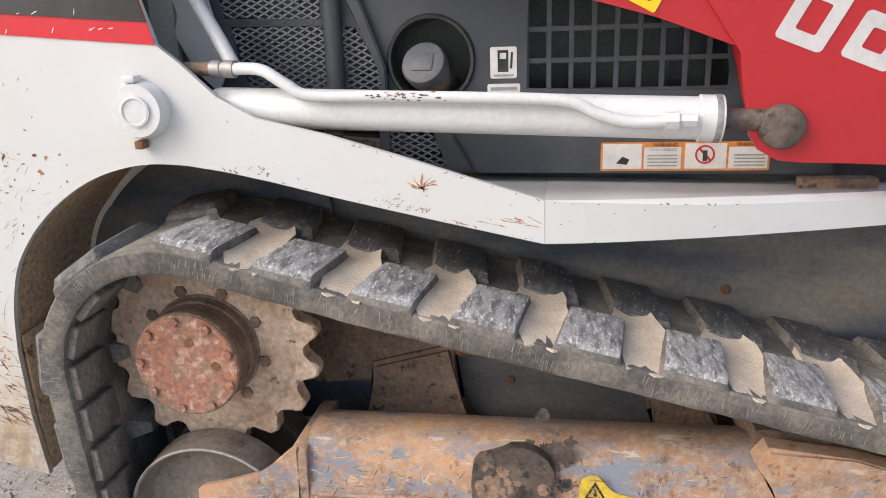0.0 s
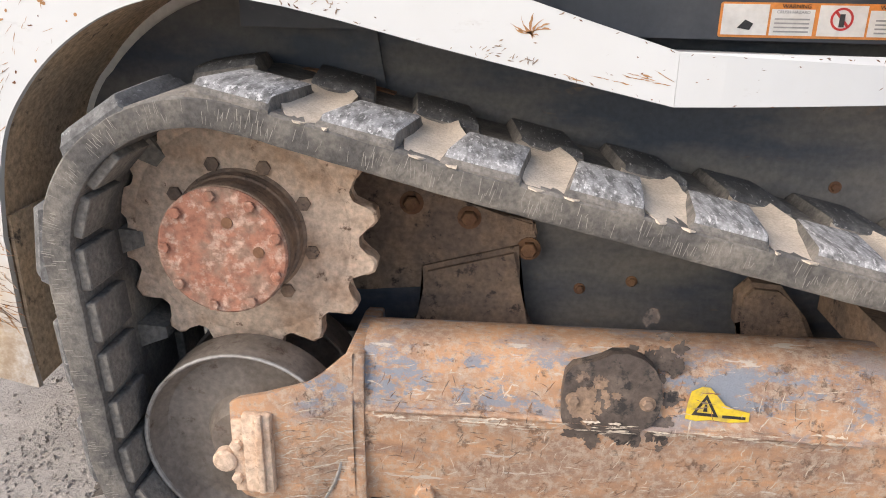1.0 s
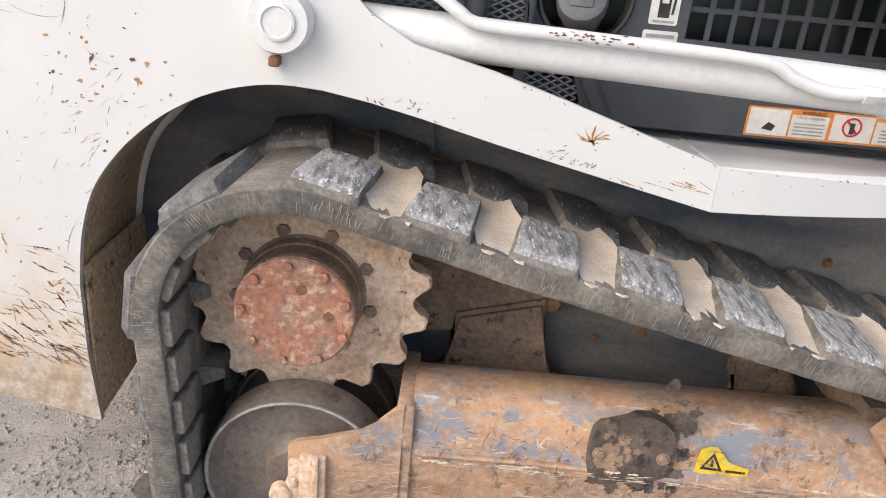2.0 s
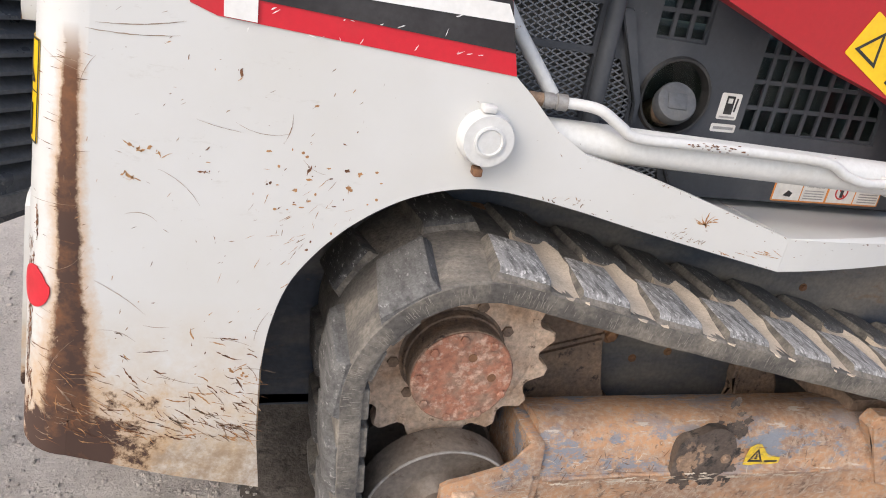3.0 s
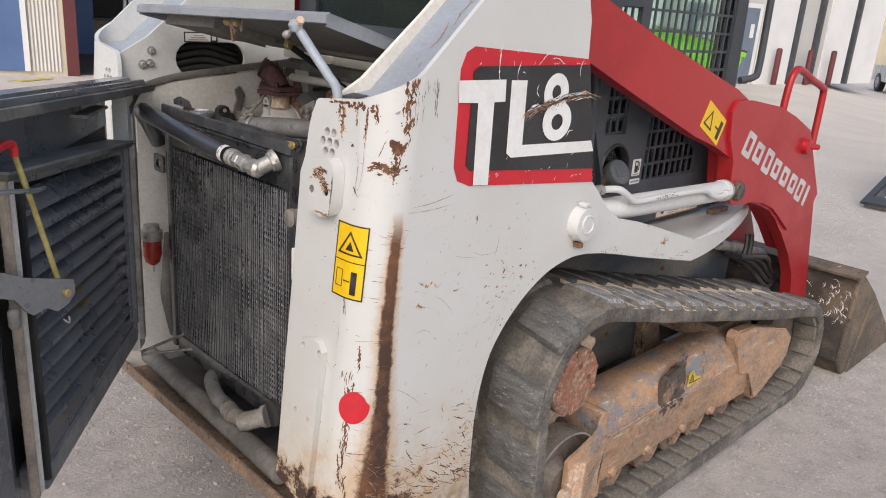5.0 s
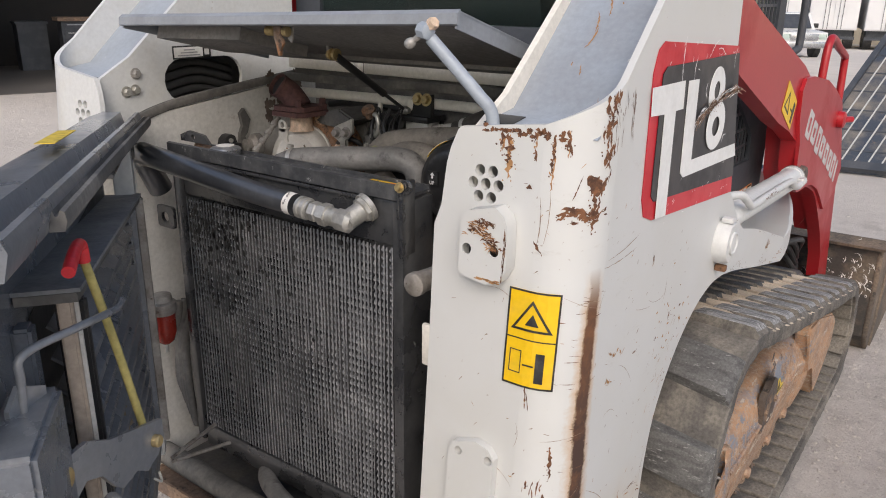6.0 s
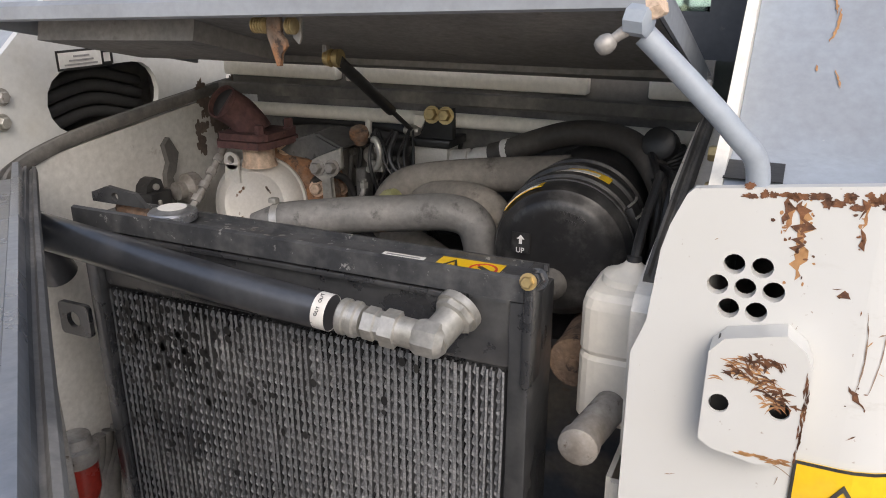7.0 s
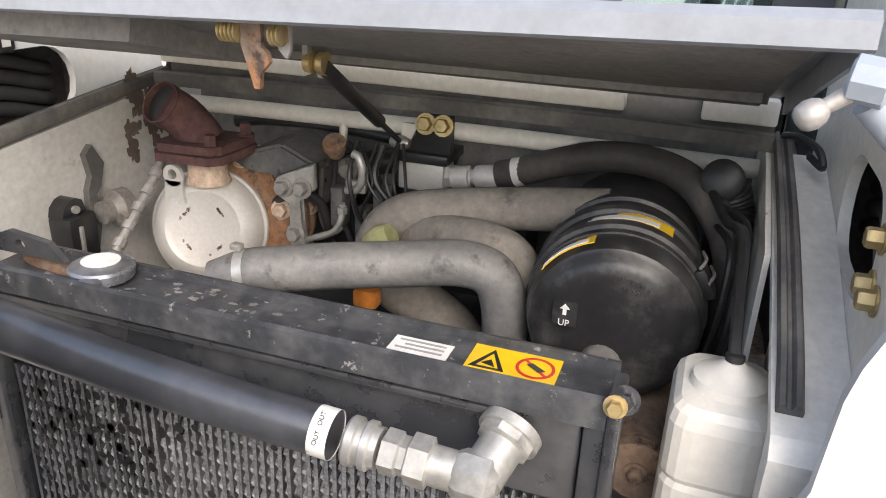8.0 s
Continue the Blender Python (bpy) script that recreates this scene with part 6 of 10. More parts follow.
# cab shell: roof, rear glass, front, floor, seat back seen through the grilles
part("cab_roof", cube((-0.45, CAB - 0.01, 2.07), (0.86, 2 * CY - CAB + 0.01, 2.13), 0.015), SLATE, loader, "dark slate cab roof")
bm = plate([(CAB + 0.025, 1.42), (2 * CY - CAB - 0.025, 1.42), (2 * CY - CAB - 0.025, 2.07), (CAB + 0.025, 2.07)], [[(CAB + 0.10, 1.50), (2 * CY - CAB - 0.10, 1.50), (2 * CY - CAB - 0.10, 1.98), (CAB + 0.10, 1.98)]], -0.42, -0.39, yz)
rear_wall = part("cab_rear", bm, SLATE, loader, "dark slate cab rear frame")
part("rear_glass", cube((-0.408, CAB + 0.10, 1.50), (-0.402, 2 * CY - CAB - 0.10, 1.98)), GLASS, rear_wall, "greenish glass", False)
part("side_glass", cube((-0.03, CAB + 0.018, 1.03), (0.76, CAB + 0.022, 2.02)), GLASS, cab_side, "greenish cab glass behind the grille", False)
part("side_glass", cube((-0.03, 2 * CY - CAB - 0.024, 1.03), (0.76, 2 * CY - CAB - 0.020, 2.02)), GLASS, far_side, "greenish cab glass", False)
front_frame = plate([(CAB + 0.03, 0.93), (2 * CY - CAB - 0.03, 0.93), (2 * CY - CAB - 0.03, 2.07), (CAB + 0.03, 2.07)], [[(CAB + 0.09, 1.32), (2 * CY - CAB - 0.09, 1.32), (2 * CY - CAB - 0.09, 2.0), (CAB + 0.09, 2.0)]], 0.775, 0.80, yz)
cab_front = part("cab_front", front_frame, SLATE, loader, "dark slate cab front with a tall window")
part("front_glass", cube((0.785, CAB + 0.08, 1.31), (0.790, 2 * CY - CAB - 0.08, 2.01)), GLASS, cab_front, "greenish front glass", False)
for y in (1.86, 2.58):
    bm = bmesh.new()
    box(bm, (0.02, y - 0.06, 0.96), (0.52, y + 0.06, 1.24), 0.02)
    con = part("arm_console", bm, SLATE, loader, "dark control console beside the seat")
    bm = tube(bmesh.new(), [(0.42, y, 1.23), (0.43, y, 1.33), (0.46, y, 1.40)], 0.014, 10, 4)
    lathe(bm, (0.46, y, 1.38), (0.3, 0, 1), [(0, 0.02), (0.03, 0.028), (0.08, 0.024), (0.10, 0.012)], 12)
    part("joystick", bm, BLACKRUB, con)
part("cab_floor", cube((-0.40, CAB + 0.03, 0.93), (0.80, 2 * CY - CAB - 0.03, 0.96)), HULL, loader, "dark cab floor", False)
bm = bmesh.new()
box(bm, (-0.15, 1.98, 0.96), (0.30, 2.46, 1.14), 0.04)
seat = part("operator_seat", bm, BLACKRUB, loader, "black operator seat")
part("seat_back", turned(cube((-0.06, -0.23, 0), (0.06, 0.23, 0.62), 0.04), pose(-0.16, 2.22, 1.12, 0, -12, 0)), BLACKRUB, seat)
bm = bmesh.new()
tube(bm, [(0.905, 1.62, 2.0), (0.912, 1.62, 1.67), (0.918, 1.62, 1.44), (0.90, 1.625, 1.40), (0.84, 1.65, 1.385)], 0.014, 10, 6)
part("grab_rail", bm, SLATE, loader, "dark bent grab rail on the cab")

# ---- lift arm, cylinder ----
ARM = 1.515
arm_out = [(-0.70, 1.74), (-0.56, 1.708), (-0.269, 1.613), (-0.05, 1.542), (0.286, 1.447), (0.55, 1.373), (0.62, 1.345), (0.66, 1.329), (0.915, 1.296), (1.086, 1.249), (1.264, 1.185), (1.29, 1.16), (1.42, 1.0), (1.516, 0.886), (1.72, 0.31), (1.69, 0.28), (1.50, 0.383), (1.46, 0.50), (1.36, 0.62), (1.223, 0.741), (1.12, 0.82), (1.039, 0.869), (0.93, 0.905), (0.83, 0.932), (0.71, 0.938), (0.668, 0.946), (0.634, 0.966), (0.619, 1.012), (0.607, 1.05), (0.598, 1.09), (0.585, 1.128), (0.455, 1.178), (0.293, 1.225), (-0.127, 1.378), (-0.385, 1.475), (-0.61, 1.62)]
bm = plate(arm_out, [], ARM, ARM + 0.050, xz)
bmesh.ops.bevel(bm, geom=[e for e in bm.edges if e.is_boundary is False and len(e.link_faces) == 2 and e.calc_face_angle(0) > 1.2 and abs(e.verts[0].co.y - e.verts[1].co.y) < 1e-6], offset=0.006, segments=2, affect='EDGES')
arm = part("lift_arm", bm, RED, loader, "faded red lift arm with scuffed edges")
part("arm_plate", plate([(0.51, 1.30), (0.545, 1.335), (0.66, 1.334), (0.915, 1.301), (1.09, 1.254), (1.268, 1.19), (1.295, 1.162), (1.425, 1.0), (1.52, 0.886), (1.46, 0.80), (1.25, 0.755), (1.13, 0.83), (1.04, 0.88), (0.93, 0.917), (0.83, 0.936), (0.70, 0.939), (0.660, 0.943), (0.628, 0.961), (0.612, 0.985), (0.603, 1.032), (0.595, 1.070), (0.588, 1.120), (0.53, 1.205)], [], ARM - 0.012, ARM - 0.0005, xz), RED, arm, "red side plate")
part("arm_inner_plate", plate([(0.66, 1.30), (0.915, 1.288), (1.086, 1.240), (1.25, 1.18), (1.41, 0.99), (1.49, 0.88), (1.36, 0.63), (1.223, 0.75), (1.12, 0.83), (1.039, 0.88), (0.93, 0.915), (0.83, 0.942), (0.70, 0.952), (0.655, 1.0), (0.635, 1.08), (0.615, 1.15)], [], ARM + 0.0505, ARM + 0.105, xz), RED, arm, "inner red plate of the arm's knee")
EM = math.atan2(0.858 - 1.172, 1.43 - 0.655)


def emblem_put(u, v, w):
    """Along the emblem's slanting line, letters' height upward, leaning a little."""
    q = u + v * 0.10
    return (0.658 + q * math.cos(EM) - v * math.sin(EM), ARM - 0.012 - w, 1.185 + q * math.sin(EM) + v * math.cos(EM))


for i, u in enumerate((0.0, 0.105, 0.215, 0.320, 0.430, 0.540, 0.645, 0.760)):
    w, h = (0.030, 0.095) if i == 7 else (0.078, 0.095 if i in (0, 2, 6) else 0.078)
    hole = [[(u + a, b) for a, b in rounded(0.022, -h / 2 + 0.022, w - 0.022, h / 2 - 0.022, 0.004)]] if w > 0.05 else []
    bm = plate([(u + a, b) for a, b in rounded(0, -h / 2, w, h / 2, 0.008)], hole, 0.0005, 0.0015, emblem_put)
    part("emblem_bar", bm, DECALGREY, arm, "plain white emblem shape", False)


def arm_sticker_put(u, v, w):
    c, s = math.cos(-0.49), math.sin(-0.49)
    return (0.402 + u * c - v * s, ARM - w, 1.264 + u * s + v * c)


stk = part("warning_sticker", plate(rounded(-0.082, -0.048, 0.082, 0.048, 0.004), [], 0.001, 0.002, arm_sticker_put), YELLOW, loader, "yellow warning sticker on the red arm", False)
part("triangle_sign", plate([(-0.070, -0.03), (0.0, -0.03), (-0.035, 0.032)], [[(-0.060, -0.024), (-0.010, -0.024), (-0.035, 0.021)]], 0.0022, 0.003, arm_sticker_put), INK, stk, "", False)
part("sign_bar", plate([(0.045, -0.035), (0.066, -0.035), (0.066, 0.03), (0.045, 0.03)], [], 0.0022, 0.003, arm_sticker_put), INK, stk, "", False)
part("sign_bar", plate([(0.018, -0.006), (0.045, -0.006), (0.045, 0.0), (0.018, 0.0)], [], 0.0022, 0.003, arm_sticker_put), INK, stk, "", False)
bm = bmesh.new()
lathe(bm, (0.661, ARM + 0.02, 1.000), (0, -1, 0), [(0, 0.037), (0.042, 0.037), (0.050, 0.034), (0.053, 0.028), (0.049, 0.001)], 28)
part("arm_pin", bm, OILY, loader, "dark rusty arm pin")
bm = bmesh.new()
lathe(bm, (1.235, ARM + 0.01, 1.125), (0, -1, 0), [(0, 0.034), (0.045, 0.032), (0.050, 0.020)], 20)
rod(bm, (1.235, ARM - 0.03, 1.125), (1.275, ARM - 0.055, 1.125), 0.012)
part("arm_pin", bm, RED, loader, "red pivot pin boss")
bm = bmesh.new()
tube(bm, [(1.07, 1.557, 1.22), (1.085, 1.557, 1.36), (1.108, 1.556, 1.418), (1.16, 1.555, 1.434), (1.30, 1.552, 1.392), (1.425, 1.55, 1.358), (1.455, 1.55, 1.325), (1.44, 1.545, 1.10)], 0.015, 12, 6)
part("hand_rail", bm, RED, arm, "bent red guard rail")
far_arm = part("lift_arm", mirror_y(plate(arm_out, [], ARM, ARM + 0.085, xz)), RED, loader, "red far lift arm")

# lift cylinder with its hard line
A, B = Vector((-0.315, 1.505, 1.047)), Vector((0.565, 1.505, 1.013))
bm = bmesh.new()
d = (B - A).normalized()
lathe(bm, A, d, [(0, 0.030), (0.01, 0.0355), (0.845, 0.0355), (0.846, 0.039), (0.882, 0.039), (0.884, 0.030)], 30)
cyl = part("lift_cylinder", bm, WHITE, loader, "white hydraulic lift cylinder, paint chipped")
part("piston_rod", rod(bmesh.new(), B - d * 0.02, B + d * 0.10, 0.018, 18), OILY, cyl)
bm = bmesh.new()
tube(bm, [(-0.275, 1.490, 1.1135), (-0.236, 1.480, 1.115), (-0.200, 1.466, 1.111), (-0.160, 1.459, 1.088), (-0.120, 1.458, 1.069), (0.0, 1.458, 1.065), (0.16, 1.458, 1.060), (0.31, 1.458, 1.052), (0.365, 1.458, 1.030), (0.42, 1.458, 1.016), (0.50, 1.462, 1.018)], 0.0105, 12, 8)
part("hard_line", bm, WHITE, cyl, "white hydraulic hard line")
bm = bmesh.new()
lathe(bm, (0.470, 1.461, 1.018), (1, 0, 0), [(0, 0.015), (0.022, 0.015), (0.023, 0.011), (0.05, 0.011)], 6)
part("line_nut", bm, WHITE, cyl)
bm = bmesh.new()
lathe(bm, (-0.307, 1.494, 1.1145), (1, -0.10, -0.02), [(0, 0.012), (0.001, 0.0150), (0.020, 0.0150), (0.021, 0.013), (0.026, 0.013), (0.027, 0.0155), (0.046, 0.0155), (0.047, 0.012)], 12)
part("line_nut", bm, DULLSTEEL, cyl)
part("line_end", rod(bmesh.new(), (-0.37, 1.500, 1.116), (-0.306, 1.494, 1.1145), 0.0125, 12), DARKRUST, cyl, "brown stained fitting")
bm = bmesh.new()
tube(bm, [(-0.455, 1.60, 1.38), (-0.402, 1.585, 1.30), (-0.358, 1.570, 1.232), (-0.312, 1.545, 1.168), (-0.277, 1.520, 1.118)], 0.0135, 12, 6)
part("hard_line", bm, WHITE, cyl)
part("cylinder_band", lathe(bmesh.new(), B - d * 0.012, d, [(0, 0.040), (0.010, 0.040)], 30), DULLSTEEL, cyl)

flakes = Wear(lambda u, v, w: (u, 1.458 - 0.0106 * math.cos(v) - w, 1.0645 - 0.016 * u + 0.0106 * math.sin(v)))
rng = random.Random(71)
for k in range(34):
    flakes.blot(rng.gauss(0.055, 0.032), rng.gauss(0.25, 0.38), rng.uniform(0.0012, 0.0055), rng.uniform(0.05, 0.20), rng, 8)
flakes.link("rust_chip", CHIP, cyl, "brown chips on the hard line")
part("tower_gusset", plate([(-0.44, 1.36), (-0.395, 1.36), (-0.362, 1.23), (-0.335, 1.115), (-0.36, 1.06), (-0.40, 1.10), (-0.435, 1.17), (-0.425, 1.21), (-0.445, 1.28)], [], 1.628, 1.638, xz), WHITE, loader, "white inner gusset of the tower")
part("step_block", cube((0.733, 1.61, 0.858), (0.866, 1.64, 0.888), 0.004), DARKRUST, loader, "brown worn block under the arm")

# front: bucket and the linkage between
BSIDE = [(1.722, 0.06), (1.735, 0.485), (1.775, 0.508), (2.02, 0.362), (2.42, 0.08), (2.55, 0.03), (2.55, G + 0.004), (1.79, G + 0.004)]
bm = prism(bmesh.new(), BSIDE, 1.295, 1.318, xz)
bmesh.ops.bevel(bm, geom=list(bm.edges), offset=0.003, segments=1, affect='EDGES')
bucket = part("bucket", bm, BUCKETSIDE, loader, "scraped black steel bucket with muddy sides")
part("bucket_back", prism(bmesh.new(), [(1.724, 0.058), (1.737, 0.484), (1.757, 0.484), (1.745, 0.07), (1.80, 0.0), (2.55, 0.012), (2.55, G + 0.005), (1.791, G + 0.005)], 1.3185, 3.15, xz), BUCKET, bucket, "black back plate with pale scrapes")
part("bucket_side", prism(bmesh.new(), BSIDE, 3.1505, 3.173, xz), BUCKET, bucket)
part("side_wear_plate", prism(bmesh.new(), [(1.84, G + 0.006), (2.53, G + 0.006), (2.40, 0.075), (2.04, 0.33), (1.99, 0.30)], 1.285, 1.2945, xz), BUCKETSIDE, bucket)
part("bucket_rim", prism(bmesh.new(), [(1.700, 0.490), (1.800, 0.508), (1.800, 0.520), (1.694, 0.504)], 1.288, 3.18, xz), BUCKETSIDE, bucket)
scr = Wear(lambda u, v, w: (1.724 + (v - 0.06) * 0.0305 - w - 0.001, u, v))
rng = random.Random(52)
for k in range(70):
    scr.sliver(rng.uniform(1.32, 1.62), rng.gauss(0.36, 0.06), rng.uniform(0.01, 0.05), rng.uniform(0.001, 0.006), rng.gauss(1.2, 0.6), rng, 0.006)
scr.link("scrape", STICKERWHITE, bucket, "pale scrapes on the bucket back")
for k in range(4):
    bm = tube(bmesh.new(), [(1.05, 1.60 + 0.02 * k, 0.64), (1.22, 1.56 + 0.025 * k, 0.62 - 0.02 * k), (1.40, 1.60, 0.52 - 0.03 * k), (1.60, 1.64, 0.42)], 0.012, 8, 5)
    part("front_hose", bm, BLACKRUB, loader, "black hydraulic hose behind the arm")
part("front_frame", cube((1.0, 1.745, 0.30), (1.30, 2 * CY - 1.745, 0.90), 0.02), HULL, loader, "dark front frame between the arms", False)
tilt = part("tilt_cylinder", rod(bmesh.new(), (1.03, 1.70, 0.672), (1.52, 1.69, 0.545), 0.024, 20), DULLSTEEL, loader, "dusty grey tilt cylinder")
for q in (0.42, 0.52):
    c = lerp(Vector((1.03, 1.70, 0.672)), Vector((1.52, 1.69, 0.545)), q)
    part("cylinder_strap", tube(bmesh.new(), [c + Vector((0.03, -0.02, 0.07)), c + Vector((0.01, -0.034, 0.01)), c + Vector((-0.03, -0.034, -0.07))], 0.011, 8, 4), BLACKRUB, tilt)
part("arm_bracket", prism(bmesh.new(), [(1.00, 0.73), (1.00, 0.90), (1.30, 0.90), (1.50, 0.62), (1.42, 0.60)], 1.735, 1.75, xz), RED, loader, "dark red inner plate behind the arm")


# ---- engine bay shell ----
WR, WL = 1.728, 2.700
part("bay_wall", plate([(-1.10, 0.30), (-0.43, 0.30), (-0.43, 1.36), (-0.62, 1.335), (-0.815, 1.295), (-0.815, 1.04), (-1.10, 1.04)], [], WR + 0.010, WR + 0.016, xz), BAYWHITE, loader, "dusty white engine bay wall")
slot = stadium(0.0, 0.0, 0.075, 0.022)
bm = plate([(-1.155, 0.30), (-0.43, 0.30), (-0.43, 1.335), (-0.60, 1.322), (-0.95, 1.285), (-1.06, 1.262), (-1.13, 1.235), (-1.155, 1.215)], [[(-1.10 + v, 1.125 + u) for u, v in slot]], WL, WL + 0.014, xz)
part("bay_wall", bm, GRIMY, loader, "dusty white engine bay wall with a slot")
part("wall_return", cube((-1.108, 1.7025, 0.45), (-1.10, 1.7375, 1.039)), BAYWHITE, loader, "", False)
part("bay_floor", cube((-1.02, WR, 0.28), (-0.5, WL, 0.31)), HULL, loader, "dark engine bay floor", False)
part("bay_front", cube((-0.43, WR + 0.02, 0.31), (-0.40, WL + 0.014, 1.40)), DUSTRUB, loader, "dark front bulkhead of the engine bay", False)

# edge seals: double-lipped rubber
SEAL = [(-0.008, -0.010), (0.007, -0.010), (0.010, -0.004), (0.0102, 0.006), (0.007, 0.012), (0.003, 0.013), (0.0005, 0.006), (-0.0025, 0.006), (-0.005, 0.012), (-0.009, 0.010), (-0.0105, 0.0)]


def seal(pts, per=8):
    return sweep(bmesh.new(), smooth_path(pts, per), SEAL)


part("edge_seal", seal([(-1.165, 2.55, 1.222), (-1.12, 2.62, 1.245), (-1.06, 2.69, 1.268), (-0.95, 2.706, 1.296), (-0.78, 2.706, 1.318), (-0.60, 2.706, 1.336), (-0.52, 2.700, 1.345)]), DUSTRUB, loader, "black rubber edge seal")
part("edge_seal", seal([(-1.036, 1.724, 1.247), (-0.962, 1.724, 1.272), (-0.775, 1.725, 1.318), (-0.56, 1.728, 1.357)]), DUSTRUB, loader, "black rubber edge seal")
part("edge_seal", seal([(-0.565, 1.735, 1.352), (-0.555, 1.95, 1.352), (-0.555, 2.20, 1.350), (-0.555, 2.45, 1.346), (-0.555, 2.69, 1.343)], 4), DUSTRUB, loader, "black rubber edge seal")
bm = bmesh.new()
tube(bm, [(-0.502, 1.735, 1.300), (-0.502, 2.1, 1.302), (-0.502, 2.45, 1.298), (-0.502, 2.70, 1.294)], 0.0140, 12, 4)
part("cross_bar", bm, BAYWHITE, loader, "white cross bar at the front of the engine bay")
bm = bmesh.new()
box(bm, (-0.545, 1.735, 1.368), (-0.52, 1.83, 1.402), 0.004)
box(bm, (-0.545, 1.93, 1.368), (-0.52, 2.40, 1.402), 0.004)
box(bm, (-0.545, 2.42, 1.368), (-0.52, 2.69, 1.402), 0.004)
part("hinge_rail", bm, BAYWHITE, loader, "white hood hinge rail")
part("hinge_rail_back", cube((-0.518, 1.735, 1.33), (-0.505, 2.69, 1.43)), DUSTRUB, loader, "", False)

ledge = bmesh.new()
prism(ledge, [(-1.075, 1.228), (-1.06, 1.242), (-0.92, 1.274), (-0.74, 1.317), (-0.57, 1.343), (-0.57, 1.331), (-0.75, 1.305), (-1.04, 1.234), (-1.055, 1.05), (-1.070, 1.05)], 1.6755, 1.7375, xz)
part("bay_ledge", ledge, BAYWHITE, loader, "cream painted ledge beside the engine bay seal", False)

part("edge_seal", tube(bmesh.new(), [(-0.575, 1.728, 1.366), (-0.60, 1.712, 1.372), (-0.64, 1.694, 1.368), (-0.66, 1.688, 1.352), (-0.63, 1.700, 1.356)], 0.0045, 8, 6), BLACKRUB, loader, "loose cut end of the rubber seal")

# ---- open hood ----
HR, HL = 1.735, 2.695      # sides
HX0, HZ0 = -0.56, 1.415    # hinge
HX1, HZ1 = -1.048, 1.550   # raised rear edge, top face
HSAG = -0.032             # the rear edge falls towards the far side


def hood_put(s, y, w):
    """s: from hinge (0) to rear edge (1); w: height over the top face."""
    nx, nz = -(HZ1 - HZ0), HX1 - HX0
    n = math.hypot(nx, nz)
    return (lerp(HX0, HX1, s) - w * nx / n, y, lerp(HZ0, HZ1 + HSAG * (y - HR), s) - w * nz / n)


def hood_box(s0, s1, y0, y1, w0, w1):
    bm = bmesh.new()
    vs = [bm.verts.new(hood_put(s, y, w)) for s in (s0, s1) for y in (y0, y1) for w in (w0, w1)]
    for q in ((0, 1, 3, 2), (4, 6, 7, 5), (0, 4, 5, 1), (2, 3, 7, 6), (0, 2, 6, 4), (1, 5, 7, 3)):
        bm.faces.new([vs[i] for i in q])
    return bm


hood = part("hood", hood_box(0, 1, HR, HL, -0.004, 0.0), HOODGREY, loader, "open grey steel hood, dusty dark underside")
part("hood_lip", prism(bmesh.new(), [(HX1 - 0.002, HZ1 + 0.002), (HX1 - 0.012, HZ1 - 0.004), (HX1 - 0.014, HZ1 - 0.021), (HX1 - 0.008, HZ1 - 0.024), (HX1 - 0.004, HZ1 - 0.008)], HR - 0.004, HL + 0.004, lambda u, v, w: (u, w, v + HSAG * (w - HR))), HOODGREY, hood)
for y in (HR, HL - 0.004):
    part("hood_lip", hood_box(0.10, 1.0, y, y + 0.004, -0.030, -0.003), HOODGREY, hood)
part("hood_liner", hood_box(0.04, 0.965, HR + 0.02, HL - 0.02, -0.010, -0.005), HOODUNDER, hood, "dusty dark hood liner")
part("hood_front", prism(bmesh.new(), [(-0.585, 1.405), (-0.592, 1.405), (-0.612, 1.425), (-0.606, 1.428)], HR + 0.02, 2.30, xz), DULLSTEEL, hood, "grey inner front flange of the hood", False)
part("liner_rib", hood_box(0.08, 0.16, HR + 0.03, HL - 0.03, -0.022, -0.010), HOODUNDER, hood)
part("liner_box", hood_box(0.45, 0.86, 2.36, 2.66, -0.040, -0.010), HOODUNDER, hood)
bm = bmesh.new()
for i in range(60):
    y = 2.22 + 0.0075 * i
    for j in range(2):
        vs = [bm.verts.new(hood_put(s, yy, -0.013)) for s, yy in ((0.90, y), (0.90, y + 0.0025), (0.96, y + 0.0105 - 0.016 * j), (0.96, y + 0.008 - 0.016 * j))]
        bm.faces.new(vs)
part("vent_mesh", bm, DULLSTEEL, hood, "grey perforated vent strip", False)
# latch hanging from the rear lip
bm = bmesh.new()
prism(bm, [(2.192, 1.522), (2.211, 1.522), (2.212, 1.490), (2.205, 1.468), (2.200, 1.452), (2.195, 1.452), (2.193, 1.466), (2.184, 1.476), (2.186, 1.484), (2.191, 1.488)], -1.024, -1.018, yz)
latch = part("hood_latch", bm, TURBO, hood, "rusty hood latch hook")
part("latch_bracket", prism(bmesh.new(), [(2.168, 1.528), (2.184, 1.528), (2.182, 1.486), (2.174, 1.478), (2.170, 1.486)], -1.012, -1.008, yz), DULLSTEEL, latch)
for y, n in ((2.176, 3), (2.226, 5)):
    bm = bmesh.new()
    prof = []
    for k in range(n):
        prof += [(0.004 * k, 0.0075), (0.004 * k + 0.0012, 0.0100), (0.004 * k + 0.0026, 0.0100), (0.004 * k + 0.0038, 0.0075)]
    lathe(bm, (-1.022, y + 0.006, 1.500), (0, -1, 0), prof, 14)
    part("latch_spring", bm, BRASS, latch)
